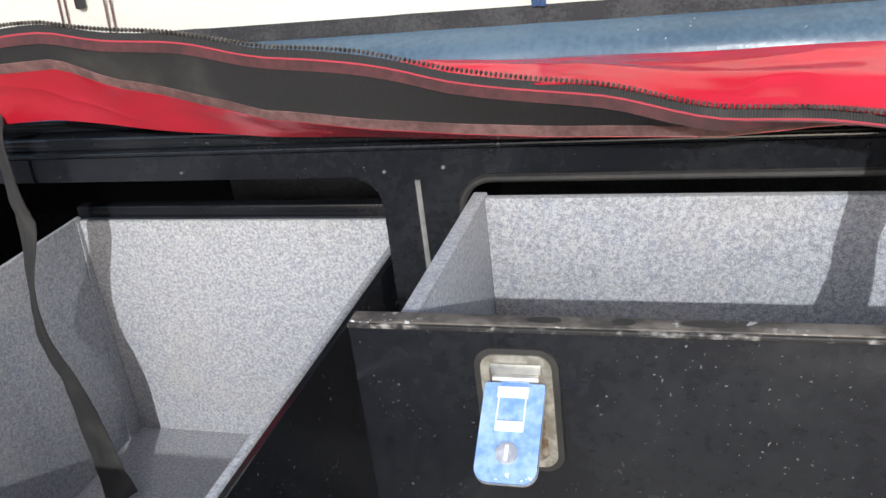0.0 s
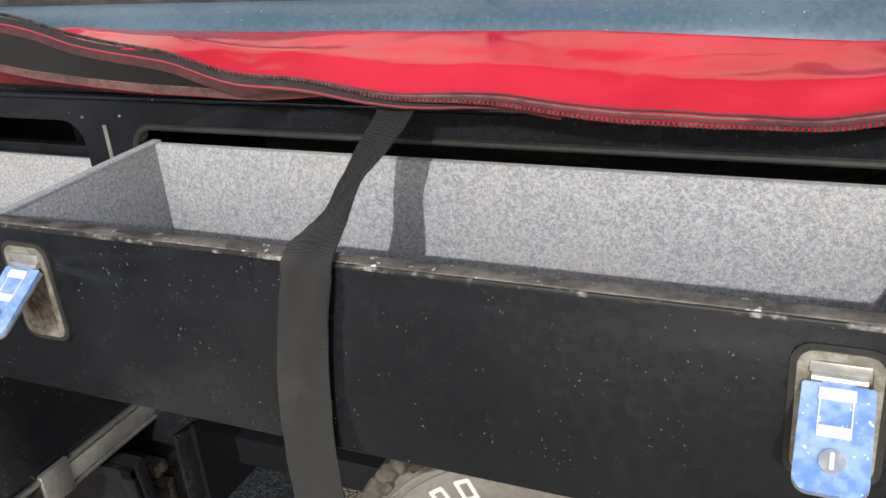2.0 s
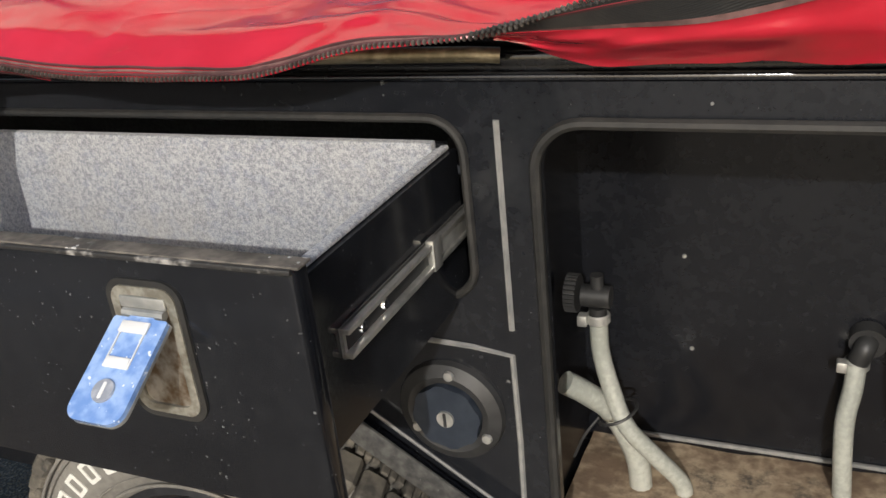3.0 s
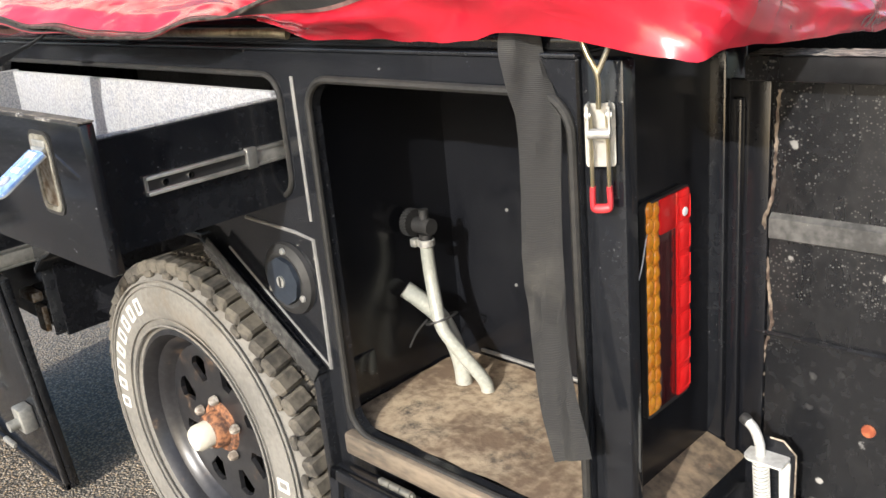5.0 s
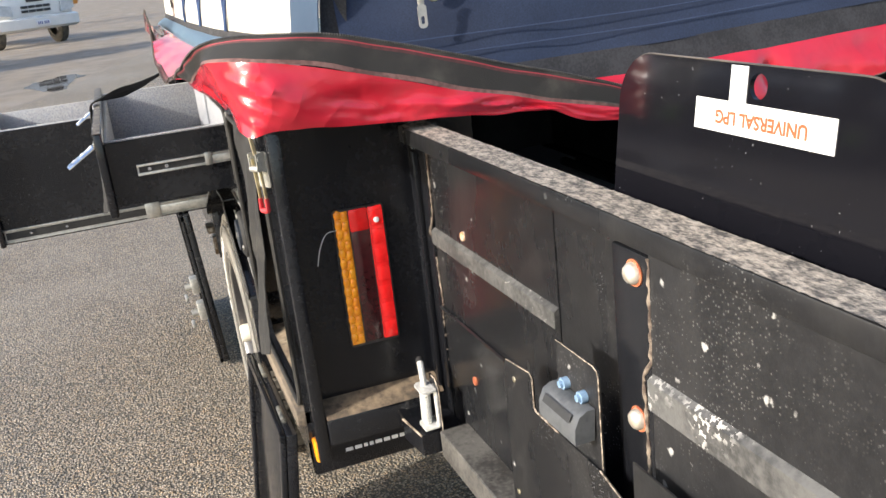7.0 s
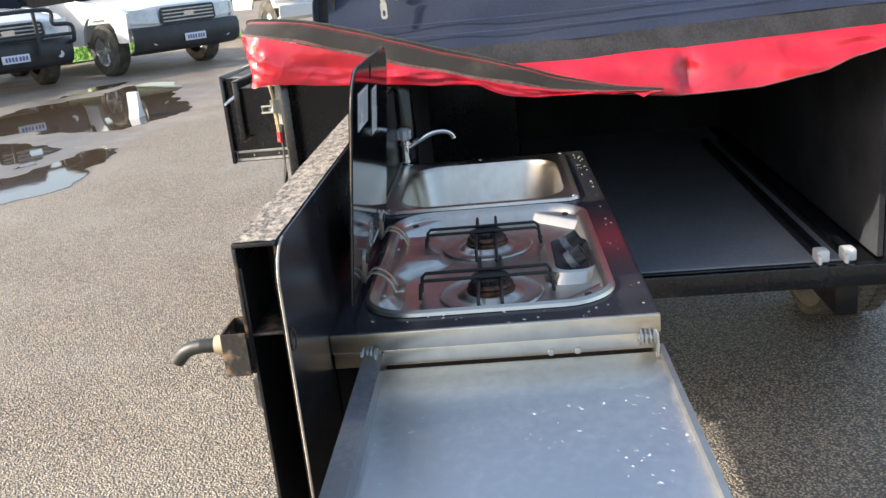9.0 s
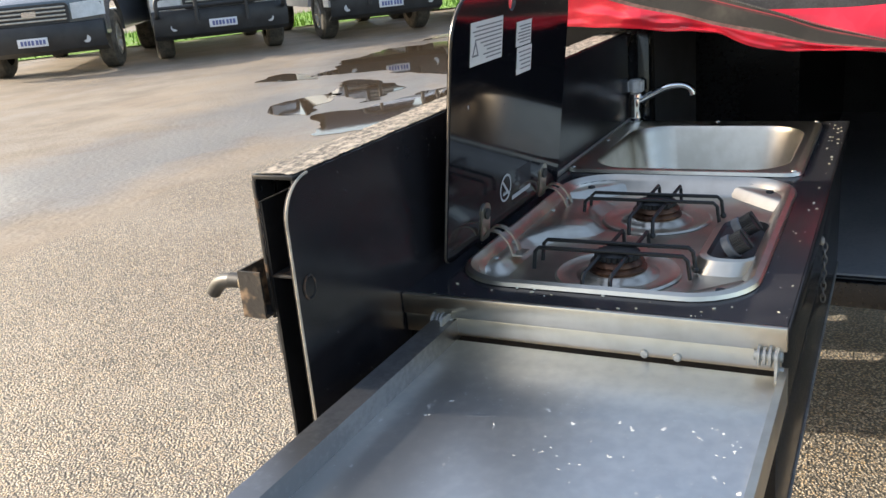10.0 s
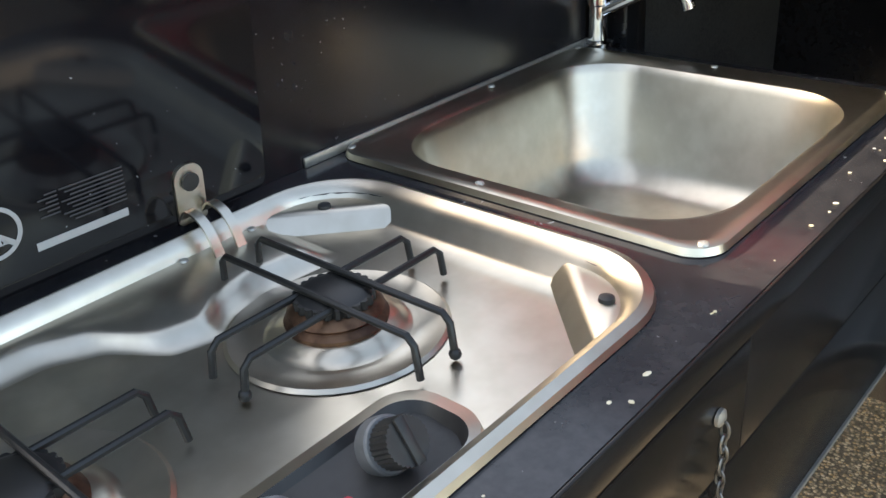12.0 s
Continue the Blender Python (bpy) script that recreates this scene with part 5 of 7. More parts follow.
# ---- hanging straps ----
def strap(name, pts, width, label, twist=(), across=(1, 0, 0), crush=.0025):
    path = smooth_path(pts, 7)
    rows = []
    n = len(path)
    for i, p in enumerate(path):
        a = lerp_table(twist, i / (n - 1)) if twist else 0
        d = Vector(across)
        t = (path[min(i + 1, n - 1)] - path[max(i - 1, 0)]).normalized()
        d = (d - t * d.dot(t)).normalized()
        d = Matrix.Rotation(radians(a), 3, t) @ d
        nrm = t.cross(d)
        fold = crush * (.6 + noise.noise(Vector((i * .21, width * 90, 4))))
        rows.append([p + d * width * u + nrm * (fold * math.sin(9 * u + i * .35) + .0016 * noise.noise(Vector((u * 7, i * .5, 2)))) for u in (-.5, -.36, -.22, -.08, .08, .22, .36, .5)])
    bm = B()
    sheet(bm, rows, .0016)
    solo(name, bm, WEB, label, "strap", group="hanging straps")


strap("webbing_strap", [(-1.08, -.045, 1.185), (-1.08, -.075, 1.163), (-1.079, -.10, 1.15), (-1.078, -.18, 1.122), (-1.066, -.262, 1.106), (-1.06, -.304, 1.094), (-1.066, -.312, 1.06), (-1.076, -.314, 1.0), (-1.083, -.318, .92), (-1.078, -.324, .84), (-1.06, -.33, .78)],
      .052, "black webbing strap draped over the long drawer", twist=((0, 0), (.22, 16), (.34, 34), (.45, 8), (1, -14)))
strap("webbing_strap", [(-2.078, -.025, 1.20), (-2.078, -.035, 1.157), (-2.079, -.035, 1.09), (-2.082, -.03, 1.053), (-2.104, -.03, .974), (-2.112, -.03, .89), (-2.10, -.022, .81), (-2.10, -.013, .75), (-2.103, -.006, .69), (-2.085, -.02, .65), (-2.06, -.04, .632)],
      .046, "black webbing strap trailing into the deep drawer", twist=((0, 38), (.3, 26), (.42, 42), (.65, 10), (1, 0)))
strap("webbing_strap", [(-.064, .0, 1.178), (-.064, -.010, 1.150), (-.052, -.016, 1.11), (-.036, -.020, 1.07), (-.034, -.025, .99), (-.033, -.029, .92), (-.028, -.034, .85), (-.012, -.045, .77), (.017, -.058, .690)],
      .047, "wide black webbing strap hanging across the open locker", twist=((0, -4), (.10, -16), (.2, -52), (.32, -40), (.5, -18), (1, -8)), crush=.004)

# ---- tent and travel cover ----
tent = thing("camper_tent", (-1.2, .9, 1.15), "folded-out camper tent of cream and navy canvas", "tent")
XS = [FX + .02 + i * (.05 - FX) / 60 for i in range(61)]
INSET = [(-2.5, 0.0), (-1.3, 0.0), (-.8, .015), (-.3, .06), (.04, .105)]
inset = lambda x: lerp_table(INSET, x)


def strip_rows(xs, y0, z0, y1, z1, n=4, wob=.003, bulge=0.0):
    """Rows between two lines that run along the side."""
    rows = []
    for x in xs:
        row = []
        for k in range(n + 1):
            t = k / n
            p = Vector((x, y0(x) + (y1(x) - y0(x)) * t - bulge * math.sin(math.pi * t), z0(x) + (z1(x) - z0(x)) * t))
            q = noise.noise(p * 9) * wob * min(1.0, t * 5 + .02)
            row.append(p + Vector((0, q, q * .3)))
        rows.append(row)
    return rows


BLUEB = [(-2.5, 1.222), (-1.5, 1.222), (-.9, 1.222), (-.6, 1.208), (-.45, 1.200), (0.1, 1.2)]
blue_z = lambda x: lerp_table(BLUEB, x)
bm = B()
sheet(bm, strip_rows(XS, lambda x: -.02 + .6 * inset(x), blue_z, lambda x: .018 + inset(x), lambda x: 1.252, 6, .006, .009), .002)
part("mattress_skirt", bm, SLATE, tent, "slate blue vinyl mattress skirt")
bm = B()
sheet(bm, strip_rows(XS, lambda x: .016 + inset(x), lambda x: 1.251, lambda x: .022 + inset(x), lambda x: 1.2685, 2, .001), .0025)
part("hem_webbing", bm, surf("black_hem_tape", (.02, .019, .02), (.05, .05, .05), rough=.8, big=30, fine=300, bump=.3, bump_scale=500), tent, "black webbing hem")
bm = B()
sheet(bm, strip_rows(XS[:57], lambda x: .022 + inset(x), lambda x: 1.268, lambda x: .07 + inset(x), lambda x: 1.62, 14, .012), .002)
part("side_wall", bm, CREAM, tent, "cream canvas tent wall")
bm = B()
sheet(bm, strip_rows(XS[56:], lambda x: .021 + inset(x), lambda x: 1.268, lambda x: .069 + inset(x), lambda x: 1.62, 14, .010), .002)
part("corner_panel", bm, surf("faded_blue_canvas", (.03, .055, .095), (.05, .085, .135), rough=.7, big=4, fine=300, bump=.15, bump_scale=700), tent, "slate blue canvas corner panel")
bm = B()
sheet(bm, [[(.048 + .014 * t - .02 * h, .124 + .045 * t + .06 * h, 1.20 + .42 * h) for h in (0, .2, .4, .6, .8, 1)] for t in (0, .25, .5, .75, 1)], .003)
part("corner_binding", bm, surf("black_corner_tape", (.02, .02, .022), (.045, .045, .05), rough=.75, big=20, fine=260, bump=.25, bump_scale=400), tent, "broad black corner binding")
bm = B()
for y in (-.05,):
    tube(bm, smooth_path([(-1.435, .018, 1.268), (-1.437, .020, 1.30), (-1.440, .024, 1.36)], 4), .004, 6)
    tube(bm, smooth_path([(-1.428, .018, 1.268), (-1.424, .018, 1.30), (-1.40, .026, 1.34), (-1.36, .034, 1.40)], 5), .004, 6)
part("tie_cord", bm, surf("navy_cord", (.03, .06, .14), (.05, .09, .2), rough=.8), tent, "navy tie cord")
bm = B()
for x in (-1.985, -1.925):
    for dx in (0, .008):
        tube(bm, [(x + dx, .0195, 1.27), (x + dx, .030, 1.40)], .0012, 5)
part("seam_stitch", bm, PALETHREAD, tent)
bm = B()
box(bm, -2.02, -1.92, .022, .027, 1.335, 1.36, bevel=.001)
box(bm, -1.96, -1.95, .016, .024, 1.30, 1.345, bevel=.002)
part("window_zip", bm, PLAINBLACK, tent)
bm = B()
sheet(bm, [[(x, y, 1.615 + .3 * (1 - abs((x + 1.2) / 1.2) ** 1.5) - .02 * math.sin(math.pi * (y - .07) / 1.75)) for x in (-2.4, -2.0, -1.6, -1.2, -.8, -.4, -.06)] for y in (.07, .5, .95, 1.4, 1.82)], .002)
part("roof", bm, NAVY, tent, "navy canvas tent roof")
TIE = surf("navy_tie_cord", (.03, .06, .14), (.05, .09, .2), rough=.8)
for x in (-1.02, -.62):
    y = .020 + inset(x)
    bm = B()
    tube(bm, smooth_path([(x, y - .003, 1.268), (x - .002, y, 1.30), (x - .012, y + .004, 1.36), (x - .02, y + .012, 1.44)], 4), .004, 6)
    tube(bm, smooth_path([(x + .007, y - .003, 1.268), (x + .012, y, 1.30), (x + .035, y + .006, 1.35), (x + .07, y + .018, 1.42)], 5), .004, 6)
    part("tie_cord", bm, TIE, tent, "navy tie cord")
# rear wall
YS = [.165 + i * 1.735 / 50 for i in range(51)]
WEBB = [(0, 1.135), (.78, 1.130), (1.43, 1.148), (1.9, 1.16)]


def rear_rows(x0, z0, x1, z1, n, wob=.004, bulge=0.0):
    rows = []
    for y in YS:
        row = []
        for k in range(n + 1):
            t = k / n
            p = Vector((x0(y) + (x1(y) - x0(y)) * t + bulge * math.sin(math.pi * t), y, z0(y) + (z1(y) - z0(y)) * t))
            q = noise.noise(Vector((p.x * 4, p.y * 5, p.z * 9))) * wob
            row.append(p + Vector((q, 0, 0)))
        rows.append(row)
    return rows


wz = lambda y: lerp_table(WEBB, y)
bm = B()
sheet(bm, rear_rows(lambda y: .115, wz, lambda y: .105, lambda y: wz(y) + .052, 2, .003), .003)
part("rear_webbing", bm, surf("black_rear_tape", (.018, .018, .02), (.04, .04, .045), rough=.7, big=20, fine=200, bump=.2), tent, "black webbing hem at the rear")
bm = B()
sheet(bm, rear_rows(lambda y: .106, lambda y: wz(y) + .05, lambda y: -.06, lambda y: 1.62, 26, .016), .002)
part("rear_wall", bm, NAVY, tent, "navy canvas rear wall")
for k, z in enumerate((.085, .115)):
    bm = B()
    tube(bm, [(.108 - (z - .05) * .3, y, wz(y) + z) for y in YS[2:]], .0013, 4)
    part("stitch_line", bm, surf("navy_thread_%d" % k, (.04, .06, .12), rough=.8), tent)
bm = B()
tube(bm, [(.085, .300, 1.34), (.083, .301, 1.42)], .0035, 6)
zt = part("rear_zip", bm, PLAINBLACK, tent)
bm = B()
box(bm, .090, .096, .306, .319, 1.308, 1.337, bevel=.003)
slab(bm, rrect(.3045, .3205, 1.268, 1.310, .007), "yz", .094, .097, holes=[rrect(.309, .316, 1.275, 1.289, .003)])
part("zip_pull", bm, ZINC, zt, "zinc zip pull")
bm = B()
tube(bm, [(.075 + .0 * a, .345 + .012 * math.cos(a), 1.325 + .012 * math.sin(a)) for a in (i * math.pi / 10 for i in range(20))], .003, 6, closed=True)
part("eyelet", bm, YZINC, tent)
bm = B()
box(bm, FX + .02, .1, .03, TY, 1.152, 1.168, bevel=.004)
part("tent_base", bm, BLACK_CLEAN, tent)

cover = thing("travel_cover", (-1.2, .9, 1.15), "red vinyl travel cover unzipped and folded down", "cover")
ZIPL = [(-2.5, 1.235), (-2.25, 1.285), (-1.93, 1.304), (-1.66, 1.267), (-1.49, 1.237), (-1.37, 1.217), (-1.25, 1.197), (-1.06, 1.178), (-.9, 1.168), (-.76, 1.157), (-.67, 1.163), (-.53, 1.183), (-.45, 1.191), (-.36, 1.211), (-.30, 1.222), (-.1, 1.262), (.06, 1.29)]
zip_z = lambda x: lerp_table(ZIPL, x) + .0025 * math.sin(x * 31)
YZ = [(-2.5, -.07), (-1.6, -.088), (-1.1, -.112), (-.7, -.112), (-.35, -.098), (.06, -.07)]
zip_y = lambda x: lerp_table(YZ, x)
# red inner face between the blue skirt and the zip
def flap_at(x, t):
    """A place on the flap that lies from the skirt (t=0) out to the zip (t=1)."""
    zb = blue_z(x) - .002
    zz = min(zip_z(x) - .001, zb)
    d = max(0.0, min(1.0, (x + .52) / .2))
    y0 = -.014 + .6 * inset(x)
    y1 = zip_y(x) + .045 * max(0.0, min(1.0, (-1.42 - x) / .12)) + .06 * d
    p = Vector((x, y0 + (y1 - y0) * t, zb + (zz - zb) * t + (.007 * (1 - d) - .03 * d) * math.sin(math.pi * min(1, t)) + .004 * (1 - t)))
    k = max(0.0, min(1.0, (x + .85) / .3))
    q = (noise.noise(Vector((x * 7, t * 2.2, 1.5))) * .010 + noise.noise(Vector((x * 24, t * 4, 4))) * .003) * (.45 + .55 * k)
    q -= (.002 + .006 * k) * abs(noise.noise(Vector((x * 11 + t * 3.5, t * 1.6, 8))))
    q -= .004 * k * abs(noise.noise(Vector((x * 17 - t * 5, t * 2.4, 3))))
    q += (.002 + .004 * k) * math.exp(-((t - .62) / .09) ** 2)
    return p + Vector((0, -.3 * q, q)) * math.sin(math.pi * t) ** .8


rows = [[flap_at(-2.36 + i * 2.18 / 290, k / 20) for k in range(21)] for i in range(291)]
bm = B()
sheet(bm, rows, .0015)
part("folded_flap", bm, REDVINYL, cover, "glossy red vinyl flap folded outwards")
for t, r, mt in ((.905, .0014, MESHRED), (.935, .0013, PALETHREAD), (.965, .0016, MESHRED)):
    bm = B()
    tube(bm, [flap_at(-1.22 + i * .77 / 130, t + (.998 - t) * max(0, 1 - i / 45)) + Vector((0, -.0006, .0012 * min(1, i / 45))) for i in range(131)], r, 6)
    part("piping", bm, mt, cover, "dark stitched piping beside the zip")


def zip_teeth(pts, every=.0046):
    """A row of small teeth along a line."""
    bm = B()
    acc = 0.0
    for a, b in zip(pts, pts[1:]):
        d = (b - a).length
        t = (b - a).normalized()
        while acc < d:
            c = a + t * acc
            bmesh.ops.create_icosphere(bm, subdivisions=1, radius=1, matrix=Matrix.Translation(c) @ t.to_track_quat("X", "Z").to_matrix().to_4x4() @ Matrix.Diagonal((.0018, .0029, .0026, 1)))
            acc += every
        acc -= d
    return bm


side_zip = [Vector((x, zip_y(x), zip_z(x))) for x in [-2.45 + i * 2.15 / 170 for i in range(171)]]
part("zip_teeth", zip_teeth(side_zip), surf("black_zip_teeth", (.06, .05, .042), (.16, .14, .12), rough=.3, metal=.5, big=60), cover, "chunky dark zip teeth")


def ribbon(curves, names, mats, n=3, wob=.003, hard=False):
    """Parts of cloth lying between neighbouring curves of equal length."""
    for (ca, cb), nm, mt in zip(zip(curves, curves[1:]), names, mats):
        rows = []
        for a, b in zip(ca, cb):
            row = []
            for k in range(n + 1):
                p = a.lerp(b, k / n)
                q = noise.noise(p * 11) * wob
                row.append(p + Vector((q * .5, q, q * .4)))
            rows.append(row)
        bm = B()
        sheet(bm, rows, .0015)
        part(nm, bm, mt, cover)


# standing skirt along the front half of the side
xa = [-2.46 + i * 1.56 / 78 for i in range(79)]
BB = [(-2.5, 1.20), (-2.2, 1.245), (-1.935, 1.254), (-1.85, 1.226), (-1.746, 1.201), (-1.70, 1.188), (-1.57, 1.174), (-1.4, 1.162), (-1.2, 1.156), (-1.0, 1.150), (-.9, 1.148)]
RB = [(-2.5, 1.16), (-1.99, 1.187), (-1.82, 1.166), (-1.72, 1.158), (-1.46, 1.149), (-.9, 1.145)]
zc = [Vector((x, zip_y(x) + .002, zip_z(x) - .003)) for x in xa]
z2 = [Vector((x, zip_y(x) - .001, zip_z(x) - .010)) for x in xa]
z3 = [Vector((x, zip_y(x) - .001, zip_z(x) - .012)) for x in xa]
z4 = [Vector((x, zip_y(x) + .000, zip_z(x) - .022)) for x in xa]
bb1 = [Vector((x, -.075, min(lerp_table(BB, x) + .011, zip_z(x) - .023))) for x in xa]
bb = [Vector((x, -.07, min(lerp_table(BB, x), zip_z(x) - .024))) for x in xa]
rb = [Vector((x, -.028, min(lerp_table(RB, x), lerp_table(BB, x) - .002))) for x in xa]
for i, x in enumerate(xa):
    k = max(0.0, min(1.0, (x + 1.26) / .18))
    for c, dz in ((z4, .008), (bb1, .012), (bb, .014), (rb, .016)):
        c[i] = c[i].lerp(Vector((x, zip_y(x) + .03, zip_z(x) - dz)), k)
    k = max(0.0, min(1.0, (x + 1.2) / .28))
    for j, c in enumerate((zc, z2, z3, z4, bb1, bb, rb)):
        c[i] = c[i].lerp(Vector((x, zip_y(x) + .002 + .02 * k, zip_z(x) - .003 - .007 * k - j * .0004)), k)
ribbon([zc, z2, z3, z4, bb1, bb, rb], ["zip_tape", "red_piping", "zip_tape", "ribbed_band", "faded_hem", "red_skirt"], [BAND, STITCH, MESHRED, BAND, PALETHREAD, REDVINYL])
# skirt round the rear corner: side part, corner, rear part
PZ = [(-.46, -.10, 1.190), (-.36, -.098, 1.211), (-.28, -.095, 1.224), (-.14, -.088, 1.256), (-.02, -.07, 1.282), (.08, -.03, 1.295), (.14, .05, 1.294), (.15, .13, 1.284), (.15, .25, 1.252), (.15, .353, 1.220), (.15, .475, 1.182), (.15, .553, 1.159), (.15, .64, 1.13), (.15, .734, 1.099), (.155, .86, 1.066), (.16, .98, 1.048)]
PB = [(-.46, -.085, 1.186), (-.36, -.08, 1.188), (-.28, -.078, 1.191), (-.20, -.075, 1.209), (-.10, -.07, 1.236), (.05, -.072, 1.256), (.14, -.012, 1.256), (.157, .08, 1.238), (.158, .22, 1.198), (.156, .346, 1.158), (.155, .44, 1.135), (.153, .524, 1.110), (.152, .62, 1.088), (.153, .72, 1.066), (.157, .85, 1.052), (.162, .975, 1.044)]
PR = [(-.455, -.05, 1.175), (-.385, -.04, 1.154), (-.29, -.035, 1.153), (-.19, -.035, 1.150), (-.11, -.035, 1.155), (-.035, -.035, 1.159), (.135, -.038, 1.140), (.158, .02, 1.136), (.152, .15, 1.126), (.150, .282, 1.115), (.150, .40, 1.103), (.148, .523, 1.092), (.148, .60, 1.062), (.149, .70, 1.050), (.155, .83, 1.046), (.160, .97, 1.041)]
pz, pb, pr = (smooth_path(c, 7) for c in (PZ, PB, PR))


def shade(c, d, k):
    return [a.lerp(b, k) for a, b in zip(c, d)]


ribbon([pz, shade(pz, pb, .14), shade(pz, pb, .175), shade(pz, pb, .26), shade(pz, pb, .86), pb], ["zip_tape", "red_piping", "zip_tape", "ribbed_band", "faded_hem"],
       [BANDY, STITCH, MESHRED, BANDY, PALETHREAD], wob=.006)
rows = []
for i, (a, b) in enumerate(zip(pb, pr)):
    row = []
    out = Vector((0, -1, 0)) if i < 38 else Vector((1, 0, 0)) if i > 52 else Vector((.7, -.7, 0))
    for k in range(19):
        t = k / 18
        p = a.lerp(b, t)
        q = noise.noise(Vector((i * .13, t * 1.4, 2.0))) * .018 + noise.noise(Vector((i * .33, t * 3, 7.0))) * .009 - .012 * abs(noise.noise(Vector((i * .19 + t * 2, t * 1.1, 3.0))))
        c = .014 * math.exp(-((i - 45) / 9) ** 2)
        q += c * (1 - 2.4 * abs(noise.noise(Vector((i * .23 - t * 2.6, t * 2.1 + i * .05, 11.0)))))
        row.append(p + out * (q * .75 + .004) * math.sin(math.pi * t) + Vector((0, 0, q * .25 * t)))
    rows.append(row)
bm = B()
sheet(bm, rows, .0015)
part("red_skirt", bm, REDVINYL, cover, "creased glossy red corner of the cover")
part("zip_teeth", zip_teeth(pz), surf("black_rear_zip_teeth", (.03, .028, .026), (.08, .075, .07), rough=.4, big=60), cover, smooth=False)
# sagging part at the rear with the zip at its foot
rows = []
SAG = [(.50, 1.135), (.62, 1.095), (.73, 1.062), (.86, 1.042), (1.02, 1.026), (1.2, 1.030), (1.35, 1.055), (1.43, 1.085), (1.5, 1.10), (1.85, 1.11)]
foot = []
for i in range(81):
    y = .50 + i * 1.35 / 80
    zt, zb = wz(y) + .003, lerp_table(SAG, y)
    row = []
    for k in range(9):
        t = k / 8
        q = noise.noise(Vector((y * 7, t * 2, 5))) * .016 + noise.noise(Vector((y * 19, t * 3, 9))) * .005
        crease = -.02 * math.exp(-((y - 1.04) / .02) ** 2)
        row.append(Vector((.113 + .035 * t ** .7 + (q + crease) * math.sin(math.pi * t * .9), y, zt + (zb - zt) * t)))
    rows.append(row)
    foot.append(row[-1])
bm = B()
sheet(bm, rows, .0015)
part("sagging_skirt", bm, REDVINYL, cover, "sagging red vinyl skirt at the rear")
part("zip_teeth", zip_teeth(foot), surf("black_foot_zip_teeth", (.03, .028, .026), (.08, .075, .07), rough=.4, big=60), cover, smooth=False)

# ---- swung-out gate with the kitchen on it ----
K = pose(0, .285, 0, 0, 0, 1.5)      # gate frame: x out along the gate, y to its kitchen side


def at_gate(u, v, z):
    return K @ Vector((u, v, z))


gate = thing("swing_gate", at_gate(.7, 0, .44), "weathered black steel rear gate, swung open", "gate")
for a, b, w in ((.078, .578, .008), (.582, .7735, .008), (.870, 1.386, -.031)):
    bm = B()
    slab(bm, [(a, .45), (b, .45), (b, 1.066), (a, 1.066)], "xz", w, w + .0035)
    part("gate_skin", bm, GATE_PAINT if w > 0 else GATE_WORN, gate, m=K, smooth=False)
bm = B()
box(bm, .024, .0775, .002, .010, .45, 1.062, bevel=.002)
box(bm, .030, .046, -.010, .002, .47, 1.04, bevel=.003)
part("hinge_leaf", bm, BLACK_CLEAN, gate, m=K)
bm = B()
box(bm, .06, 1.29, -.036, .0178, 1.0663, 1.096, bevel=.003)
box(bm, 1.29, 1.386, -.036, .0178, 1.091, 1.096, bevel=.001)
box(bm, 1.29, 1.386, -.036, -.0305, 1.0663, 1.091)
part("top_tube", bm, GATE_PAINT, gate, m=K)
bm = B()
bmesh.ops.create_grid(bm, x_segments=200, y_segments=8, size=.5, matrix=Matrix.Translation((.722, -.009, 1.0972)) @ Matrix.Diagonal((1.322, .053, 1, 1)))
for v in bm.verts:
    v.co.z += .0012 * noise.noise(v.co * 160)
part("grimy_top", bm, GRIME, gate, "lichen-speckled dried grime along the top", m=K)
bm = B()
slab(bm, rrect(.07, 1.412, .44, 1.095, [0, 0, .048, 0], 10), "xz", .0182, .0215)
part("inner_skin", bm, surf("satin_black_panel", (.008, .008, .010), (.016, .016, .019), rough=.16, rough2=.34, big=4, fine=60, specks=((.12, .12, .12), 120, .06)), gate, m=K, smooth=False)
bm = B()
tube(bm, [(a, .0218, b) for a, b in rrect(.07, 1.412, .44, 1.095, [0, 0, .048, 0], 10)[1:13]], .0016, 6)
part("bare_edge", bm, surf("bare_worn_edge", (.4, .36, .3), (.55, .5, .42), rough=.5, metal=.6, big=20), gate, m=K)
bm = B()
box(bm, .774, .861, -.018, .0078, .45, 1.052, bevel=.002)
part("upright", bm, BLACK_CLEAN, gate, m=K)
# open end of the frame
bm = B()
box(bm, 1.26, 1.386, -.0303, .0178, .978, .9815, bevel=.001)
box(bm, 1.26, 1.264, -.0303, .0178, .9817, 1.066)
box(bm, 1.2915, 1.385, .0145, .0178, .9817, 1.0905)
box(bm, 1.3862, 1.3885, -.0355, -.0305, .93, 1.09, bevel=.001)
part("end_box", bm, RUSTDARK, gate, m=K)
bm = B()
for u in (1.345, 1.402):
    slab(bm, [(-.062, .935), (-.0312, .935), (-.0312, .990), (-.062, .990)], "yz", u, u + .0025)
box(bm, 1.3475, 1.402, -.062, -.0595, .935, .99)
box(bm, 1.3475, 1.402, -.0595, -.0312, .935, .9375)
part("latch_housing", bm, RUSTY, gate, "rusty open latch housing", m=K, smooth=False)
bm = B()
cyl(bm, (1.375, -.0622, .966), (1.375, -.079, .966), .012, seg=18)
part("bush", bm, surf("cream_bush", (.5, .4, .26), (.6, .52, .38), rough=.6), gate, "cream worn bush", m=K)
bm = B()
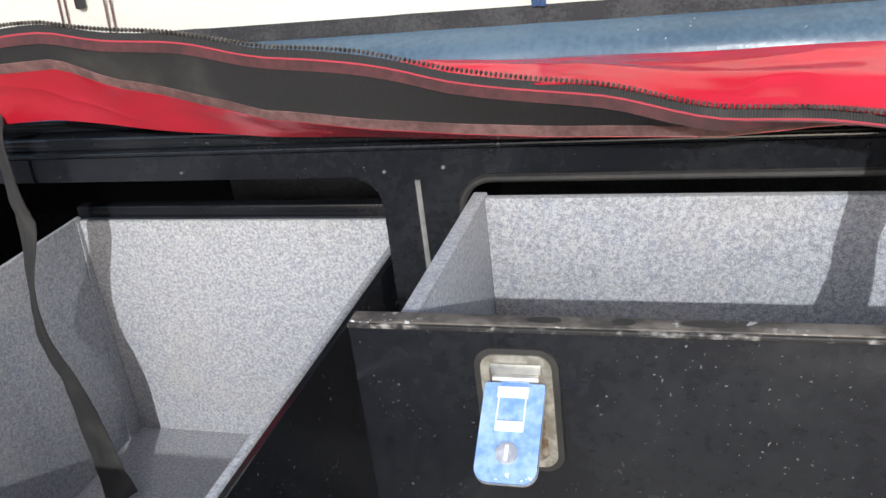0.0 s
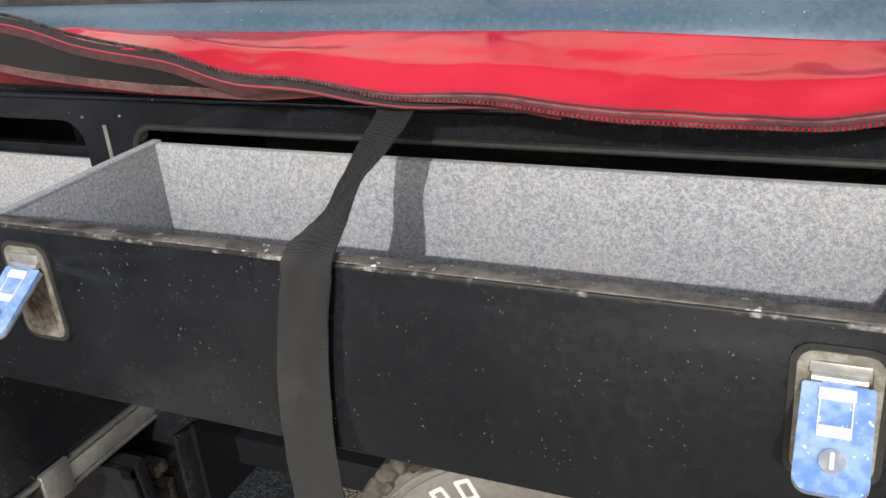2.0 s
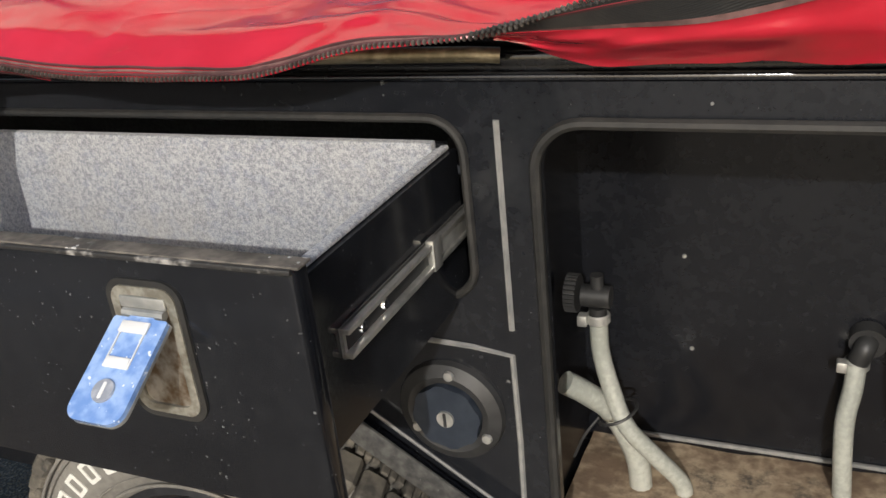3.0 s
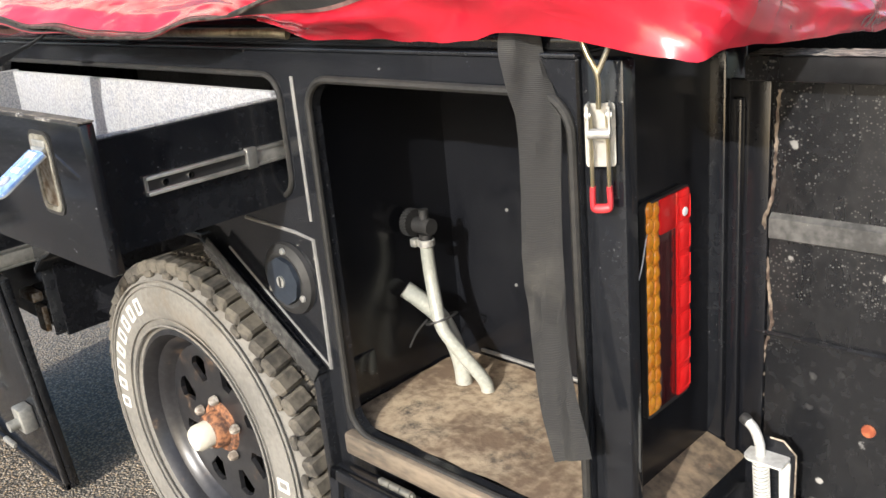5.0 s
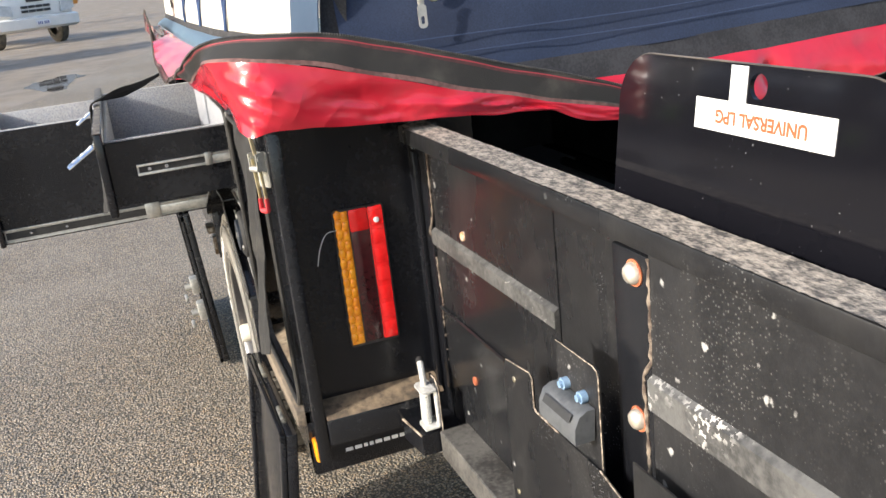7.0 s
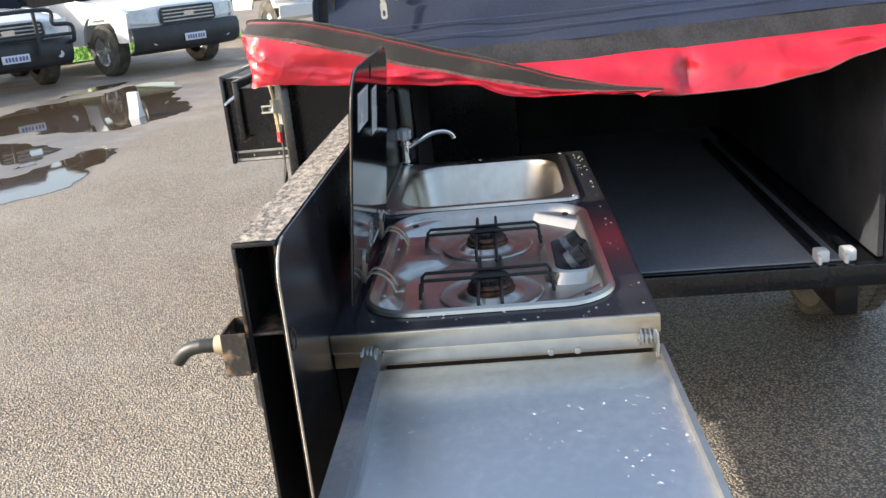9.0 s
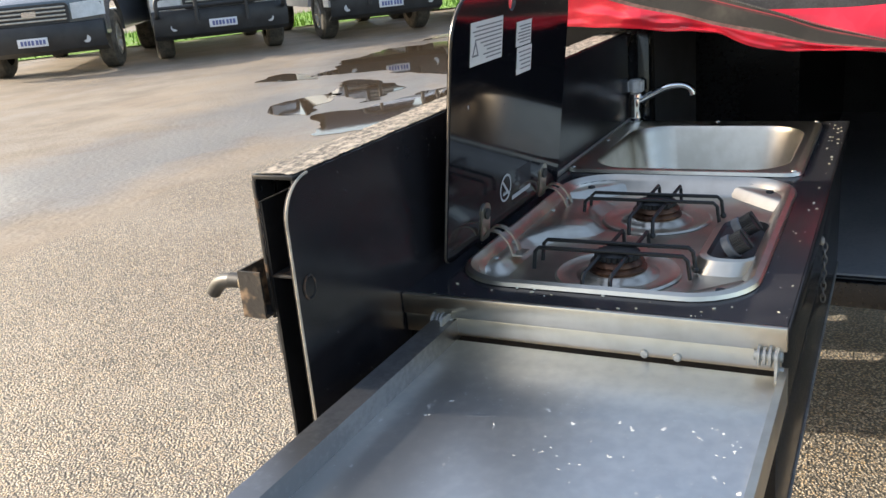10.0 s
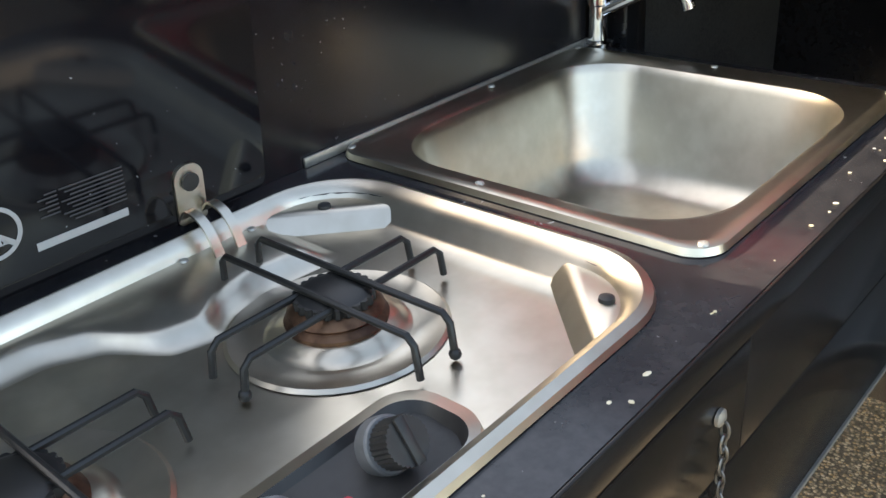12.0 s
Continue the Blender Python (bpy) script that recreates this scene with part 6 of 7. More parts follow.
cyl(bm, (1.375, -.079, .966), (1.375, -.098, .966), .009, seg=14)
tube(bm, smooth_path([(1.375, -.096, .966), (1.373, -.110, .963), (1.371, -.122, .957), (1.368, -.134, .945)], 5), .009, 10)
part("latch_lever", bm, PLAINBLACK, gate, "black latch lever", m=K)
bm = B()
tube(bm, [(1.388 + .0105 * math.cos(a), .0222, .972 + .0135 * math.sin(a)) for a in (i * math.pi / 12 for i in range(24))], .0013, 6, closed=True)
part("rust_ring", bm, RUSTDARK, gate, "rusted rim of a drilled hole", m=K)
bm = B()
lathe(bm, [(.0105, .0), (.0105, .0008)], (1.388, .0216, .972), "Y", 20, cap=True)
part("drilled_hole", bm, BLACK_CLEAN, gate, m=K)
# ribs, weld beads, plates
WORN = surf("worn_grey_rib", (.04, .04, .039), (.105, .104, .1), rough=.5, big=12, fine=90, bump=.2, specks=((.5, .49, .46), 75, .3))
SPOTTED = surf("bird_spotted_rib", (.04, .04, .039), (.105, .104, .1), rough=.5, big=12, fine=90, bump=.2, specks=((.38, .375, .355), 80, .8))
for a, b, z0, z1, w in ((.08, .577, .862, .894, 0), (.872, 1.38, .882, .924, -.039)):
    bm = B()
    slab(bm, [(w + .0082, z0 - .004), (w, z0), (w, z1 - .006), (w + .0082, z1)], "yz", a, b)
    part("pressed_rib", bm, WORN if a < .5 else SPOTTED, gate, "pressed rib worn grey", m=K, smooth=False)
bm = B()
tube(bm, [(.065, .004, .728), (.42, .004, .728)], .004, 6)
part("lower_crease", bm, GATE_PAINT, gate, m=K)


def bead(pts, r=.0024):
    bm = B()
    out = []
    rnd = random.Random(int(abs(pts[0][0]) * 1000))
    for a, b in zip(pts, pts[1:]):
        a, b = Vector(a), Vector(b)
        n = max(2, int((b - a).length / .005))
        out += [a.lerp(b, k / n) + Vector((rnd.uniform(-.0011, .0011), 0, rnd.uniform(-.001, .001))) for k in range(n)]
    tube(bm, out, [r * rnd.uniform(.5, 1.3) for _ in out], 6)
    part("weld_bead", bm, surf("weld_scale_%d" % int(pts[0][0] * 100), (.06, .04, .03), (.26, .21, .16), rough=.7, big=60), gate, "rough weld bead", m=K)


bead([(.086, .006, 1.05), (.082, .006, .92), (.074, .0, .885), (.074, .006, .86), (.086, .006, .74), (.076, .006, .70), (.072, .006, .47)])
bead([(.870, -.031, 1.06), (.869, -.031, .935), (.865, -.039, .921), (.865, -.037, .876), (.870, -.031, .50)])
LEDGE = surf("scuffed_grey_ledge", (0.035, 0.034, 0.032), (0.12, 0.115, 0.105), rough=0.35, rough2=0.55, big=9, fine=110, bump=0.1, specks=((0.4, 0.38, 0.34), 60, 0.3))
bm = B()
slab(bm, [(-.052, .442), (-.048, .442), (-.048, .4935), (.0075, .4945), (.0075, .498), (-.050, .4975), (-.052, .4955)], "yz", .1455, 1.36)
part("bottom_flange", bm, LEDGE, gate, "speckled grey bottom ledge of the gate", m=K, smooth=False)
bm = B()
slab(bm, [(.508, .46), (.845, .46), (.845, .745), (.790, .7605), (.680, .7608), (.614, .7625), (.608, .767), (.608, .812), (.600, .8185), (.52, .808), (.508, .79)], "xz", -.0575, -.055)
box(bm, .506, .51, -.0545, .0078, .47, .64)
ap = part("access_plate", bm, GATE_PAINT, gate, "bolted access plate", m=K, smooth=False)
bm = B()
tube(bm, [(.52, -.0577, .808), (.600, -.0577, .8185), (.608, -.0577, .812), (.608, -.0577, .767), (.614, -.0577, .7625), (.680, -.0577, .7608)], [.0008, .0008, .0011, .0012, .0015, .0011], 6)
part("bare_edge", bm, BARE, ap, "paint worn through along the edge", m=K)
bm = B()
tube(bm, [(.787, -.0577, .7609), (.845, -.0577, .7452)], .0011, 6)
part("bare_edge", bm, BARE, ap, "paint worn through along the edge", m=K)
bm = B()
slab(bm, [(.864, .46), (.99, .46), (.99, .815), (.864, .815)], "xz", -.0575, -.055)
part("access_plate", bm, GATE_PAINT, gate, "bolted access plate", m=K, smooth=False)
bm = B()
slab(bm, rrect(.681, .788, .70, .900, [0, 0, .012, 0]), "xz", -.0535, -.0505)
lp = part("lamp_plate", bm, GATE_WORN, gate, "number-plate lamp bracket", m=K, smooth=False)
bm = B()
tube(bm, [(.682, -.0537, .900), (.776, -.0537, .900), (.785, -.0537, .8965), (.788, -.0537, .888), (.788, -.0537, .763)], [.0005, .0009, .0011, .0009, .0008], 6)
part("bare_edge", bm, BARE, lp, "paint worn through along the edge", m=K)
bm = B()
prof = [(-.0545, .843), (-.066, .843), (-.077, .837), (-.084, .822), (-.085, .800), (-.0575, .800)]
slab(bm, prof, "yz", .682, .778)
part("plate_lamp", bm, PLATEGREY, lp, "grey plastic plate lamp", m=K)
bm = B()
slab(bm, [(-.0795, .836), (-.0815, .834), (-.086, .826), (-.084, .828)], "yz", .695, .765)
part("lamp_slot", bm, PLAINBLACK, lp, m=K, smooth=False)
for u in (.709, .754):
    bm = B()
    cyl(bm, (u, -.054, .85), (u, -.063, .85), .0082, seg=12)
    cyl(bm, (u, -.063, .85), (u, -.067, .85), .0052, seg=6)
    part("bolt_cap", bm, BOLTBLUE, lp, "blue capped bolt", m=K)
for u, z in ((.822, 1.027), (.820, .839)):
    bm = B()
    lathe(bm, [(.0135, -.004), (.013, -.009), (.010, -.014), (.006, -.016), (.001, -.017)], (u, -.0145, z), "Y", 20)
    cap = part("bolt_head", bm, surf("tarnished_dome_%d" % int(z * 100), (.5, .44, .34), (.72, .68, .6), rough=.45, metal=.7, big=40), gate, "tarnished domed bolt head", m=K)
    bm = B()
    lathe(bm, [(.0165, -.004), (.0165, -.0055), (.013, -.0056)], (u, -.0145, z), "Y", 20)
    part("rust_ring", bm, RUST, cap, m=K)
for u, z, r in ((.226, .912, .009), (.214, .621, .009), (1.225, .942, .0065)):
    bm = B()
    lathe(bm, [(r, .0), (r * .9, -.003), (.001, -.0042)], (u, .0078 if u < .8 else -.0312, z), "Y", 14)
    part("rust_spot", bm, RUST if z < .9 or u > 1 else surf("pale_rust_%d" % int(u * 100), (.6, .42, .3), (.5, .22, .1), rough=.8, big=120), gate, "bubbled rust spot", m=K)
for u, z in ((.545, .785), (.525, .58), (.78, .6)):
    bm = B()
    lathe(bm, [(.005, .001), (.004, -.001), (.0005, -.0015)], (u, -.058, z), "Y", 8)
    part("rivet", bm, YZINC, gate, m=K)

# ---- kitchen ----
CT = .890
cab = thing("kitchen_cabinet", at_gate(.6, .26, .5), "black swing-out kitchen cabinet under the counter", "cabinet")
CABINET = surf("gloss_black_cabinet", (.012, .011, .011), (.018, .017, .017), rough=.14, rough2=.3, spec=.25, big=4, dust=((.03, .026, .022), 9, .6, .9))
for nm, q in (("base_box", (.06, 1.178, .0222, .484, .565, CT - .16)), ("end_panel", (.06, .10, .0222, .484, CT - .16, CT - .0305)), ("hob_housing", (.55, 1.178, .0222, .484, CT - .16, CT - .052)), ("front_panel", (.10, .55, .458, .484, CT - .16, CT - .0305)), ("back_panel", (.10, .55, .0222, .03, CT - .16, CT - .0305))):
    part(nm, boxes(q), CABINET, cab, m=K)
bm = B()
lathe(bm, [(.0075, .0), (.0075, .003), (.004, .005), (.0005, .0052)], (.600, .4845, .795), "Y", 14)
part("chain_hook", bm, ZINC, cab, m=K)
for k in range(9):
    c = Vector((.600 + .0012 * math.sin(k * 2.1), .4905, .785 - k * .0115))
    bm = B()
    ring = [(.0042 * math.cos(a), .0078 * math.sin(a)) for a in (i * math.pi / 7 for i in range(14))]
    tube(bm, [c + (Vector((x, 0, z)) if k % 2 else Vector((.25 * x, x * .9, z))) for x, z in ring], .0013, 6, closed=True)
    part("chain_link", bm, DULLCHAIN, cab, "small dull steel chain link", m=K)
bm = B()
box(bm, .06, 1.178, .4842, .487, .565, .571)
part("lower_edge", bm, SEALANT, cab, m=K)
counter = thing("counter", at_gate(.6, .26, CT - .05), "dark speckled counter with stainless edge", "counter")
bm = B()
HOB_CUT = rrect(.595, 1.117, .072, .432, .07)
SINK_CUT = rrect(.12, .515, .05, .42, .05)
slab(bm, [(.06, .0222), (1.188, .0222), (1.188, .492), (.06, .492)], "xy", CT - .03, CT - .002, holes=[HOB_CUT, SINK_CUT])
part("worktop", bm, surf("dark_laminate", (.018, .0185, .022), (.034, .0335, .037), rough=.10, rough2=.22, big=9, fine=120, dust=((.055, .05, .048), 7, .6, .95), specks=((.5, .5, .48), 70, .06)), counter, m=K, smooth=False)
bm = B()
box(bm, 1.1885, 1.196, .0222, .494, CT - .027, CT + .001, bevel=.002)
box(bm, 1.1885, 1.193, .024, .488, CT - .052, CT - .0275, bevel=.0015)
part("steel_edge", bm, STEEL, counter, "brushed steel front edge", m=K)
bm = B()
box(bm, .06, 1.188, .4922, .4955, CT - .030, CT - .0022, bevel=.0012)
part("side_edge", bm, CABINET, counter, "glossy black side edge", m=K)
bm = B()
box(bm, .06, .588, .022, .0255, CT - .0018, CT + .009, bevel=.001)
part("edge_trim", bm, surf("dull_metal_trim", (.36, .35, .33), (.46, .45, .42), rough=.35, metal=.8, big=8), counter, m=K)
rnd = random.Random(12)
for k in range(46):
    u, v = (rnd.uniform(.1, 1.17), rnd.uniform(.462, .487)) if k < 26 else (rnd.uniform(1.13, 1.185), rnd.uniform(.06, .46))
    bm = B()
    s = rnd.uniform(.0008, .0027)
    bmesh.ops.create_icosphere(bm, subdivisions=1, radius=s, matrix=Matrix.Translation((u, v, CT - .002 + s * .35)) @ Matrix.Rotation(rnd.uniform(0, 3), 4, "Z") @ Matrix.Diagonal((rnd.uniform(.7, 1.8), rnd.uniform(.6, 1.1), .4, 1)))
    solo("crumb", bm, CRUMB, "pale crumb of debris on the counter", "debris", group="crumbs on the counter", m=K)

# sink
sink = thing("sink", at_gate(.32, .23, CT - .14), "stainless steel sink set in the counter", "sink")


def dish(loops, u0):
    """Rings of equal count joined into a pressed basin, closed at the end."""
    bm = B()
    rings = [[bm.verts.new((a, b, z)) for a, b in lp] for lp, z in loops]
    n = len(rings[0])
    for r0, r1 in zip(rings, rings[1:]):
        for k in range(n):
            bm.faces.new((r0[k], r0[(k + 1) % n], r1[(k + 1) % n], r1[k]))
    bm.faces.new(rings[-1])
    bmesh.ops.recalc_face_normals(bm, faces=bm.faces)
    return bm


def rr(u0, u1, v0, v1, r):
    return rrect(u0, u1, v0, v1, r, 9)


bm = dish([(rr(.094, .549, .024, .446, .03), CT - .001), (rr(.096, .547, .026, .444, .03), CT + .005), (rr(.104, .540, .033, .437, .028), CT + .007), (rr(.112, .533, .040, .430, .026), CT + .004),
           (rr(.120, .524, .052, .424, .085), CT + .0035), (rr(.127, .517, .058, .418, .085), CT + .001), (rr(.133, .511, .064, .412, .082), CT - .010),
           (rr(.148, .495, .078, .398, .078), CT - .115), (rr(.162, .480, .092, .384, .075), CT - .14), (rr(.185, .45, .11, .356, .06), CT - .15), (rr(.25, .39, .18, .30, .03), CT - .152)], 0)
part("basin", bm, STEEL, sink, m=K)
bm = B()
lathe(bm, [(.034, .0), (.032, .003), (.022, .001), (.02, -.003), (.001, -.003)], (.32, .24, CT - .1515), "Z", 24)
part("drain", bm, CHROME, sink, m=K)
for u, v in ((.110, .036), (.30, .037), (.534, .038), (.536, .21), (.534, .432), (.11, .434), (.105, .23)):
    bm = B()
    lathe(bm, [(.005, 0), (.004, .002), (.0005, .0028)], (u, v, CT + .0055), "Z", 10)
    part("rim_rivet", bm, ZINC, sink, m=K)
tap = thing("tap", at_gate(.06, .03, CT), "chrome tap with a clear knob and curved spout", "tap")
bm = B()
lathe(bm, [(.021, 0), (.021, .006), (.015, .010), (.013, .03), (.014, .034), (.013, .055), (.016, .058), (.016, .066), (.012, .07), (.001, .07)], (.062, .036, CT - .002), "Z", 24)
part("tap_body", bm, CHROME, tap, m=K)
bm = B()
tube(bm, smooth_path([(.062, .045, CT + .047), (.060, .075, CT + .062), (.056, .11, CT + .078), (.052, .14, CT + .080), (.050, .158, CT + .072), (.049, .164, CT + .058)], 6), [.0085] * 31, 12)
part("spout", bm, CHROME, tap, m=K)
bm = B()
for k in range(6):
    a = k * math.pi / 3
    cyl(bm, (.062 + .014 * math.cos(a), .036 + .014 * math.sin(a), CT + .070), (.062 + .015 * math.cos(a), .036 + .015 * math.sin(a), CT + .094), .007, seg=8)
lathe(bm, [(.010, .066), (.017, .072), (.018, .092), (.012, .098), (.001, .099)], (.062, .036, CT), "Z", 18)
part("tap_knob", bm, LAMPGLASS, tap, "clear faceted tap knob", m=K)

# hob
hob = thing("gas_hob", at_gate(.85, .26, CT - .03), "two-burner stainless gas hob with open black glass lid", "hob")
Z0 = CT
bm = dish([(rr(.573, 1.139, .056, .449, .085), Z0 - .001), (rr(.575, 1.137, .058, .447, .083), Z0 + .004), (rr(.582, 1.130, .064, .440, .078), Z0 + .0065), (rr(.590, 1.122, .070, .433, .072), Z0 + .003),
           (rr(.597, 1.115, .074, .4275, .066), Z0 - .004), (rr(.606, 1.106, .078, .420, .06), Z0 - .018), (rr(.613, 1.099, .082, .417, .055), Z0 - .022), (rr(.63, 1.08, .11, .40, .04), Z0 - .0225)], 0)
part("hob_pan", bm, STEEL, hob, m=K)
# raised corners with fixing bolts
for u, v, su, sv in ((1.085, .405, 1, 1), (.63, .405, -1, 1), (.635, .104, -1, -1)):
    eu, ev, r = (1.1137 if su > 0 else .5983), (.4263 if sv > 0 else .0752), .0645
    ou, ov = eu - su * r, ev - sv * r
    arc = [(ou + su * r * math.cos(radians(t)), ov + sv * r * math.sin(radians(t))) for t in range(0, 91, 15)]
    top = [(eu, ov - sv * .012), *arc, (ou - su * .012, ev)]
    mid = [(eu, ov - sv * .018), (ou - su * .018, ev)]
    low = [(eu, ov - sv * .034), (ou - su * .034, ev)]
    bm = B()
    tv = [bm.verts.new((*p, Z0 - .0065)) for p in top]
    mv = [bm.verts.new((*p, Z0 - .009)) for p in mid]
    lv = [bm.verts.new((*p, Z0 - .0224)) for p in low]
    bm.faces.new(tv)
    bm.faces.new((tv[0], tv[-1], mv[1], mv[0]))
    bm.faces.new((mv[0], mv[1], lv[1], lv[0]))
    bmesh.ops.recalc_face_normals(bm, faces=bm.faces)
    if bm.faces[:][0].normal.z < 0:
        bmesh.ops.reverse_faces(bm, faces=bm.faces)
    part("raised_corner", bm, STEEL, hob, m=K)
    bm = B()
    lathe(bm, [(.0065, 0), (.006, .003), (.003, .004), (.0005, .004)], (u, v, Z0 - .0065), "Z", 14)
    part("fixing_bolt", bm, PLAINBLACK, hob, m=K)
# pressed ledge along the hinges, widening between the burners
LEDGE = [(.685, .150), (.72, .146), (.754, .141), (.79, .150), (.82, .168), (.85, .160), (.885, .112), (.92, .094), (.98, .092), (1.06, .094)]
bm = B()
lo = []
for k in range(61):
    u = .672 + k * .398 / 60
    e = lerp_table(LEDGE, u)
    f = max(0.0, min(1.0, (u - .672) / .03, (1.07 - u) / .04))
    f = f * f * (3 - 2 * f)
    top = Z0 - .0225 + .0135 * f
    lo.append([(u, .0745, max(top, Z0 - .010)), (u, .080, top + .001), (u, e - .006, top), (u, e - .001, top - .002 * f), (u, e + .004, top - .006 * f), (u, e + .011, top - .0118 * f), (u, e + .018, Z0 - .0226)])
sheet(bm, lo, 0)
part("hinge_ledge", bm, STEEL, hob, m=K)
for bu, bv in ((1.006, .255), (.754, .248)):
    bm = B()
    lathe(bm, [(.086, .0), (.083, .0025), (.078, .0015), (.058, -.0015), (.050, .002), (.046, .006), (.030, .008), (.03, .002)], (bu, bv, Z0 - .0215), "Z", 40)
    pan = part("burner_pan", bm, STEEL, hob, m=K)
    bm = B()
    lathe(bm, [(.039, .0), (.040, .005), (.035, .009), (.037, .012), (.034, .016), (.029, .018)], (bu, bv, Z0 - .016), "Z", 36)
    part("burner_ring", bm, BURNT, pan, "heat-stained burner ring", m=K)
    bm = B()
    pts = []
    for k in range(72):
        r = .031 if k % 3 else .0285
        pts.append((bu + r * math.cos(2 * math.pi * k / 72), bv + r * math.sin(2 * math.pi * k / 72)))
    slab(bm, pts, "xy", Z0 + .002, Z0 + .009)
    lathe(bm, [(.028, .009), (.022, .0115), (.001, .012)], (bu, bv, Z0), "Z", 24)
    part("burner_cap", bm, ENAMEL, pan, "black burner cap", m=K)
    grate = hang(tagged(new("pan_support"), "black wire pan support"), hob)
    zt, zf = Z0 + .014, Z0 - .0215
    for d in (-.018, .018):
        for along in ("v", "u"):
            bm = B()
            a, b = -.112, .098
            if along == "u":
                a, b = -.098, .098
            zz = zt if along == "v" else zt - .0055
            line = [(a - .003, zf + .004), (a, zz - .006), (a + .006, zz), (b - .006, zz), (b, zz - .006), (b + .003, zf + .004)]
            pts = [(bu + d, bv + s, z) if along == "v" else (bu + s, bv + d, z) for s, z in line]
            tube(bm, pts, .0029, 8)
            part("wire", bm, ENAMEL, grate, m=K)
    for du, dv in ((-.018, .101), (.101, .018)):
        bm = B()
        bmesh.ops.create_uvsphere(bm, u_segments=10, v_segments=6, radius=.0048, matrix=Matrix.Translation((bu + du, bv + dv, zf + .005)))
        part("rubber_foot", bm, ENAMEL, grate, m=K)
# control panel
KNOBGREY = surf("satin_grey_plastic", (.10, .105, .11), (.16, .165, .17), rough=.3, big=20)
bm = B()
outer = rrect(.780, .992, .344, .432, .034, 8)
inner = rrect(.800, .974, .364, .428, .024, 8)
rings = [[bm.verts.new((a, b, z)) for a, b in lp] for lp, z in ((outer, Z0 - .0225), (rrect(.789, .981, .354, .431, .029, 8), Z0 - .005), (inner, Z0 - .003))]
n = len(outer)
for r0, r1 in zip(rings, rings[1:]):
    for k in range(n):
        bm.faces.new((r0[k], r0[(k + 1) % n], r1[(k + 1) % n], r1[k]))
bmesh.ops.recalc_face_normals(bm, faces=bm.faces)
panel = part("control_surround", bm, STEEL, hob, m=K)
bm = B()
rings = [[bm.verts.new((a, b, Z0 + zf0 - (b - .40) * sl)) for a, b in lp] for lp, zf0, sl in ((inner, -.003, .0), (rrect(.804, .970, .368, .424, .022, 8), -.012, .12))]
for k in range(n):
    bm.faces.new((rings[0][k], rings[0][(k + 1) % n], rings[1][(k + 1) % n], rings[1][k]))
bm.faces.new(rings[1])
bmesh.ops.recalc_face_normals(bm, faces=bm.faces)
part("control_plate", bm, PLAINBLACK, panel, m=K)
for u in (.932, .848):
    mm = K @ Matrix.Translation((u, .388, Z0 - .004)) @ Matrix.Rotation(radians(-56), 4, "X")
    bm = B()
    lathe(bm, [(.0178, 0), (.0178, .010), (.0165, .0115), (.012, .0118)], (0, 0, 0), "Z", 30)
    part("knob_skirt", bm, KNOBGREY, panel, "grey knob skirt with a white mark", m=mm)
    bm = B()
    box(bm, -.0015, .0015, .0145, .0172, .004, .0062)
    part("knob_mark", bm, WHITEP, panel, m=mm)
    bm = B()
    pts = []
    for k in range(60):
        r = .0152 if k % 2 else .0141
        pts.append((r * math.cos(2 * math.pi * k / 60), r * math.sin(2 * math.pi * k / 60)))
    slab(bm, pts, "xy", .0105, .029)
    box(bm, -.0035, .0035, -.015, .015, .029, .032, bevel=.001)
    part("knob", bm, PLAINBLACK, panel, "ribbed black knob", m=mm)
bm = B()
cyl(bm, (.890, .402, Z0 - .012), (.890, .405, Z0 - .006), .004, seg=10)
part("spark_button", bm, REDRUB, panel, m=K)
# lid with hinges, labels
LV = .080
LM = K @ Matrix.Translation((0, .050, .95)) @ Matrix.Rotation(radians(-6.8), 4, "X") @ Matrix.Translation((0, -LV, -.95))
LIDLINE = rrect(.655, 1.108, .900, 1.254, [.012, .012, .062, .062], 10)
bm = B()
slab(bm, LIDLINE, "xz", LV - .003, LV + .003, holes=[[(.910 + .0135 * math.cos(a), 1.233 + .0135 * math.sin(a)) for a in (i * math.pi / 12 for i in range(24))]])
lid = part("glass_lid", bm, GLASS, hob, "black glass lid standing open", m=LM, smooth=False)
bm = B()
tube(bm, [(a, LV, b) for a, b in LIDLINE], .0016, 6, closed=True)
part("lid_edge", bm, surf("dark_bronze_edge", (.06, .05, .04), (.12, .1, .08), rough=.25), lid, m=LM)
bm = B()
box(bm, .813, 1.021, LV - .0042, LV - .0032, 1.180, 1.214)
box(bm, .868, .894, LV - .0042, LV - .0032, 1.2141, 1.252)
part("white_sticker", bm, WHITEP, lid, "white gas sticker", m=LM, smooth=False)
fc = bpy.data.curves.new("sticker_print", "FONT")
fc.body, fc.size, fc.align_x, fc.align_y = "UNIVERSAL LPG", .0195, "CENTER", "CENTER"
fc.offset = .0007
fo = new("sticker_print_source", fc)
bpy.context.view_layer.update()
me = bpy.data.meshes.new_from_object(fo.evaluated_get(bpy.context.evaluated_depsgraph_get()))
me.name = "sticker_print"
bpy.data.objects.remove(fo)
me.materials.clear()
me.materials.append(INKORANGE)
me.transform(LM @ Matrix.Translation((.917, LV - .0047, 1.197)) @ Matrix.Rotation(radians(90), 4, "X") @ Matrix.Rotation(radians(180), 4, "Z"))
hang(new("sticker_print", me), lid)
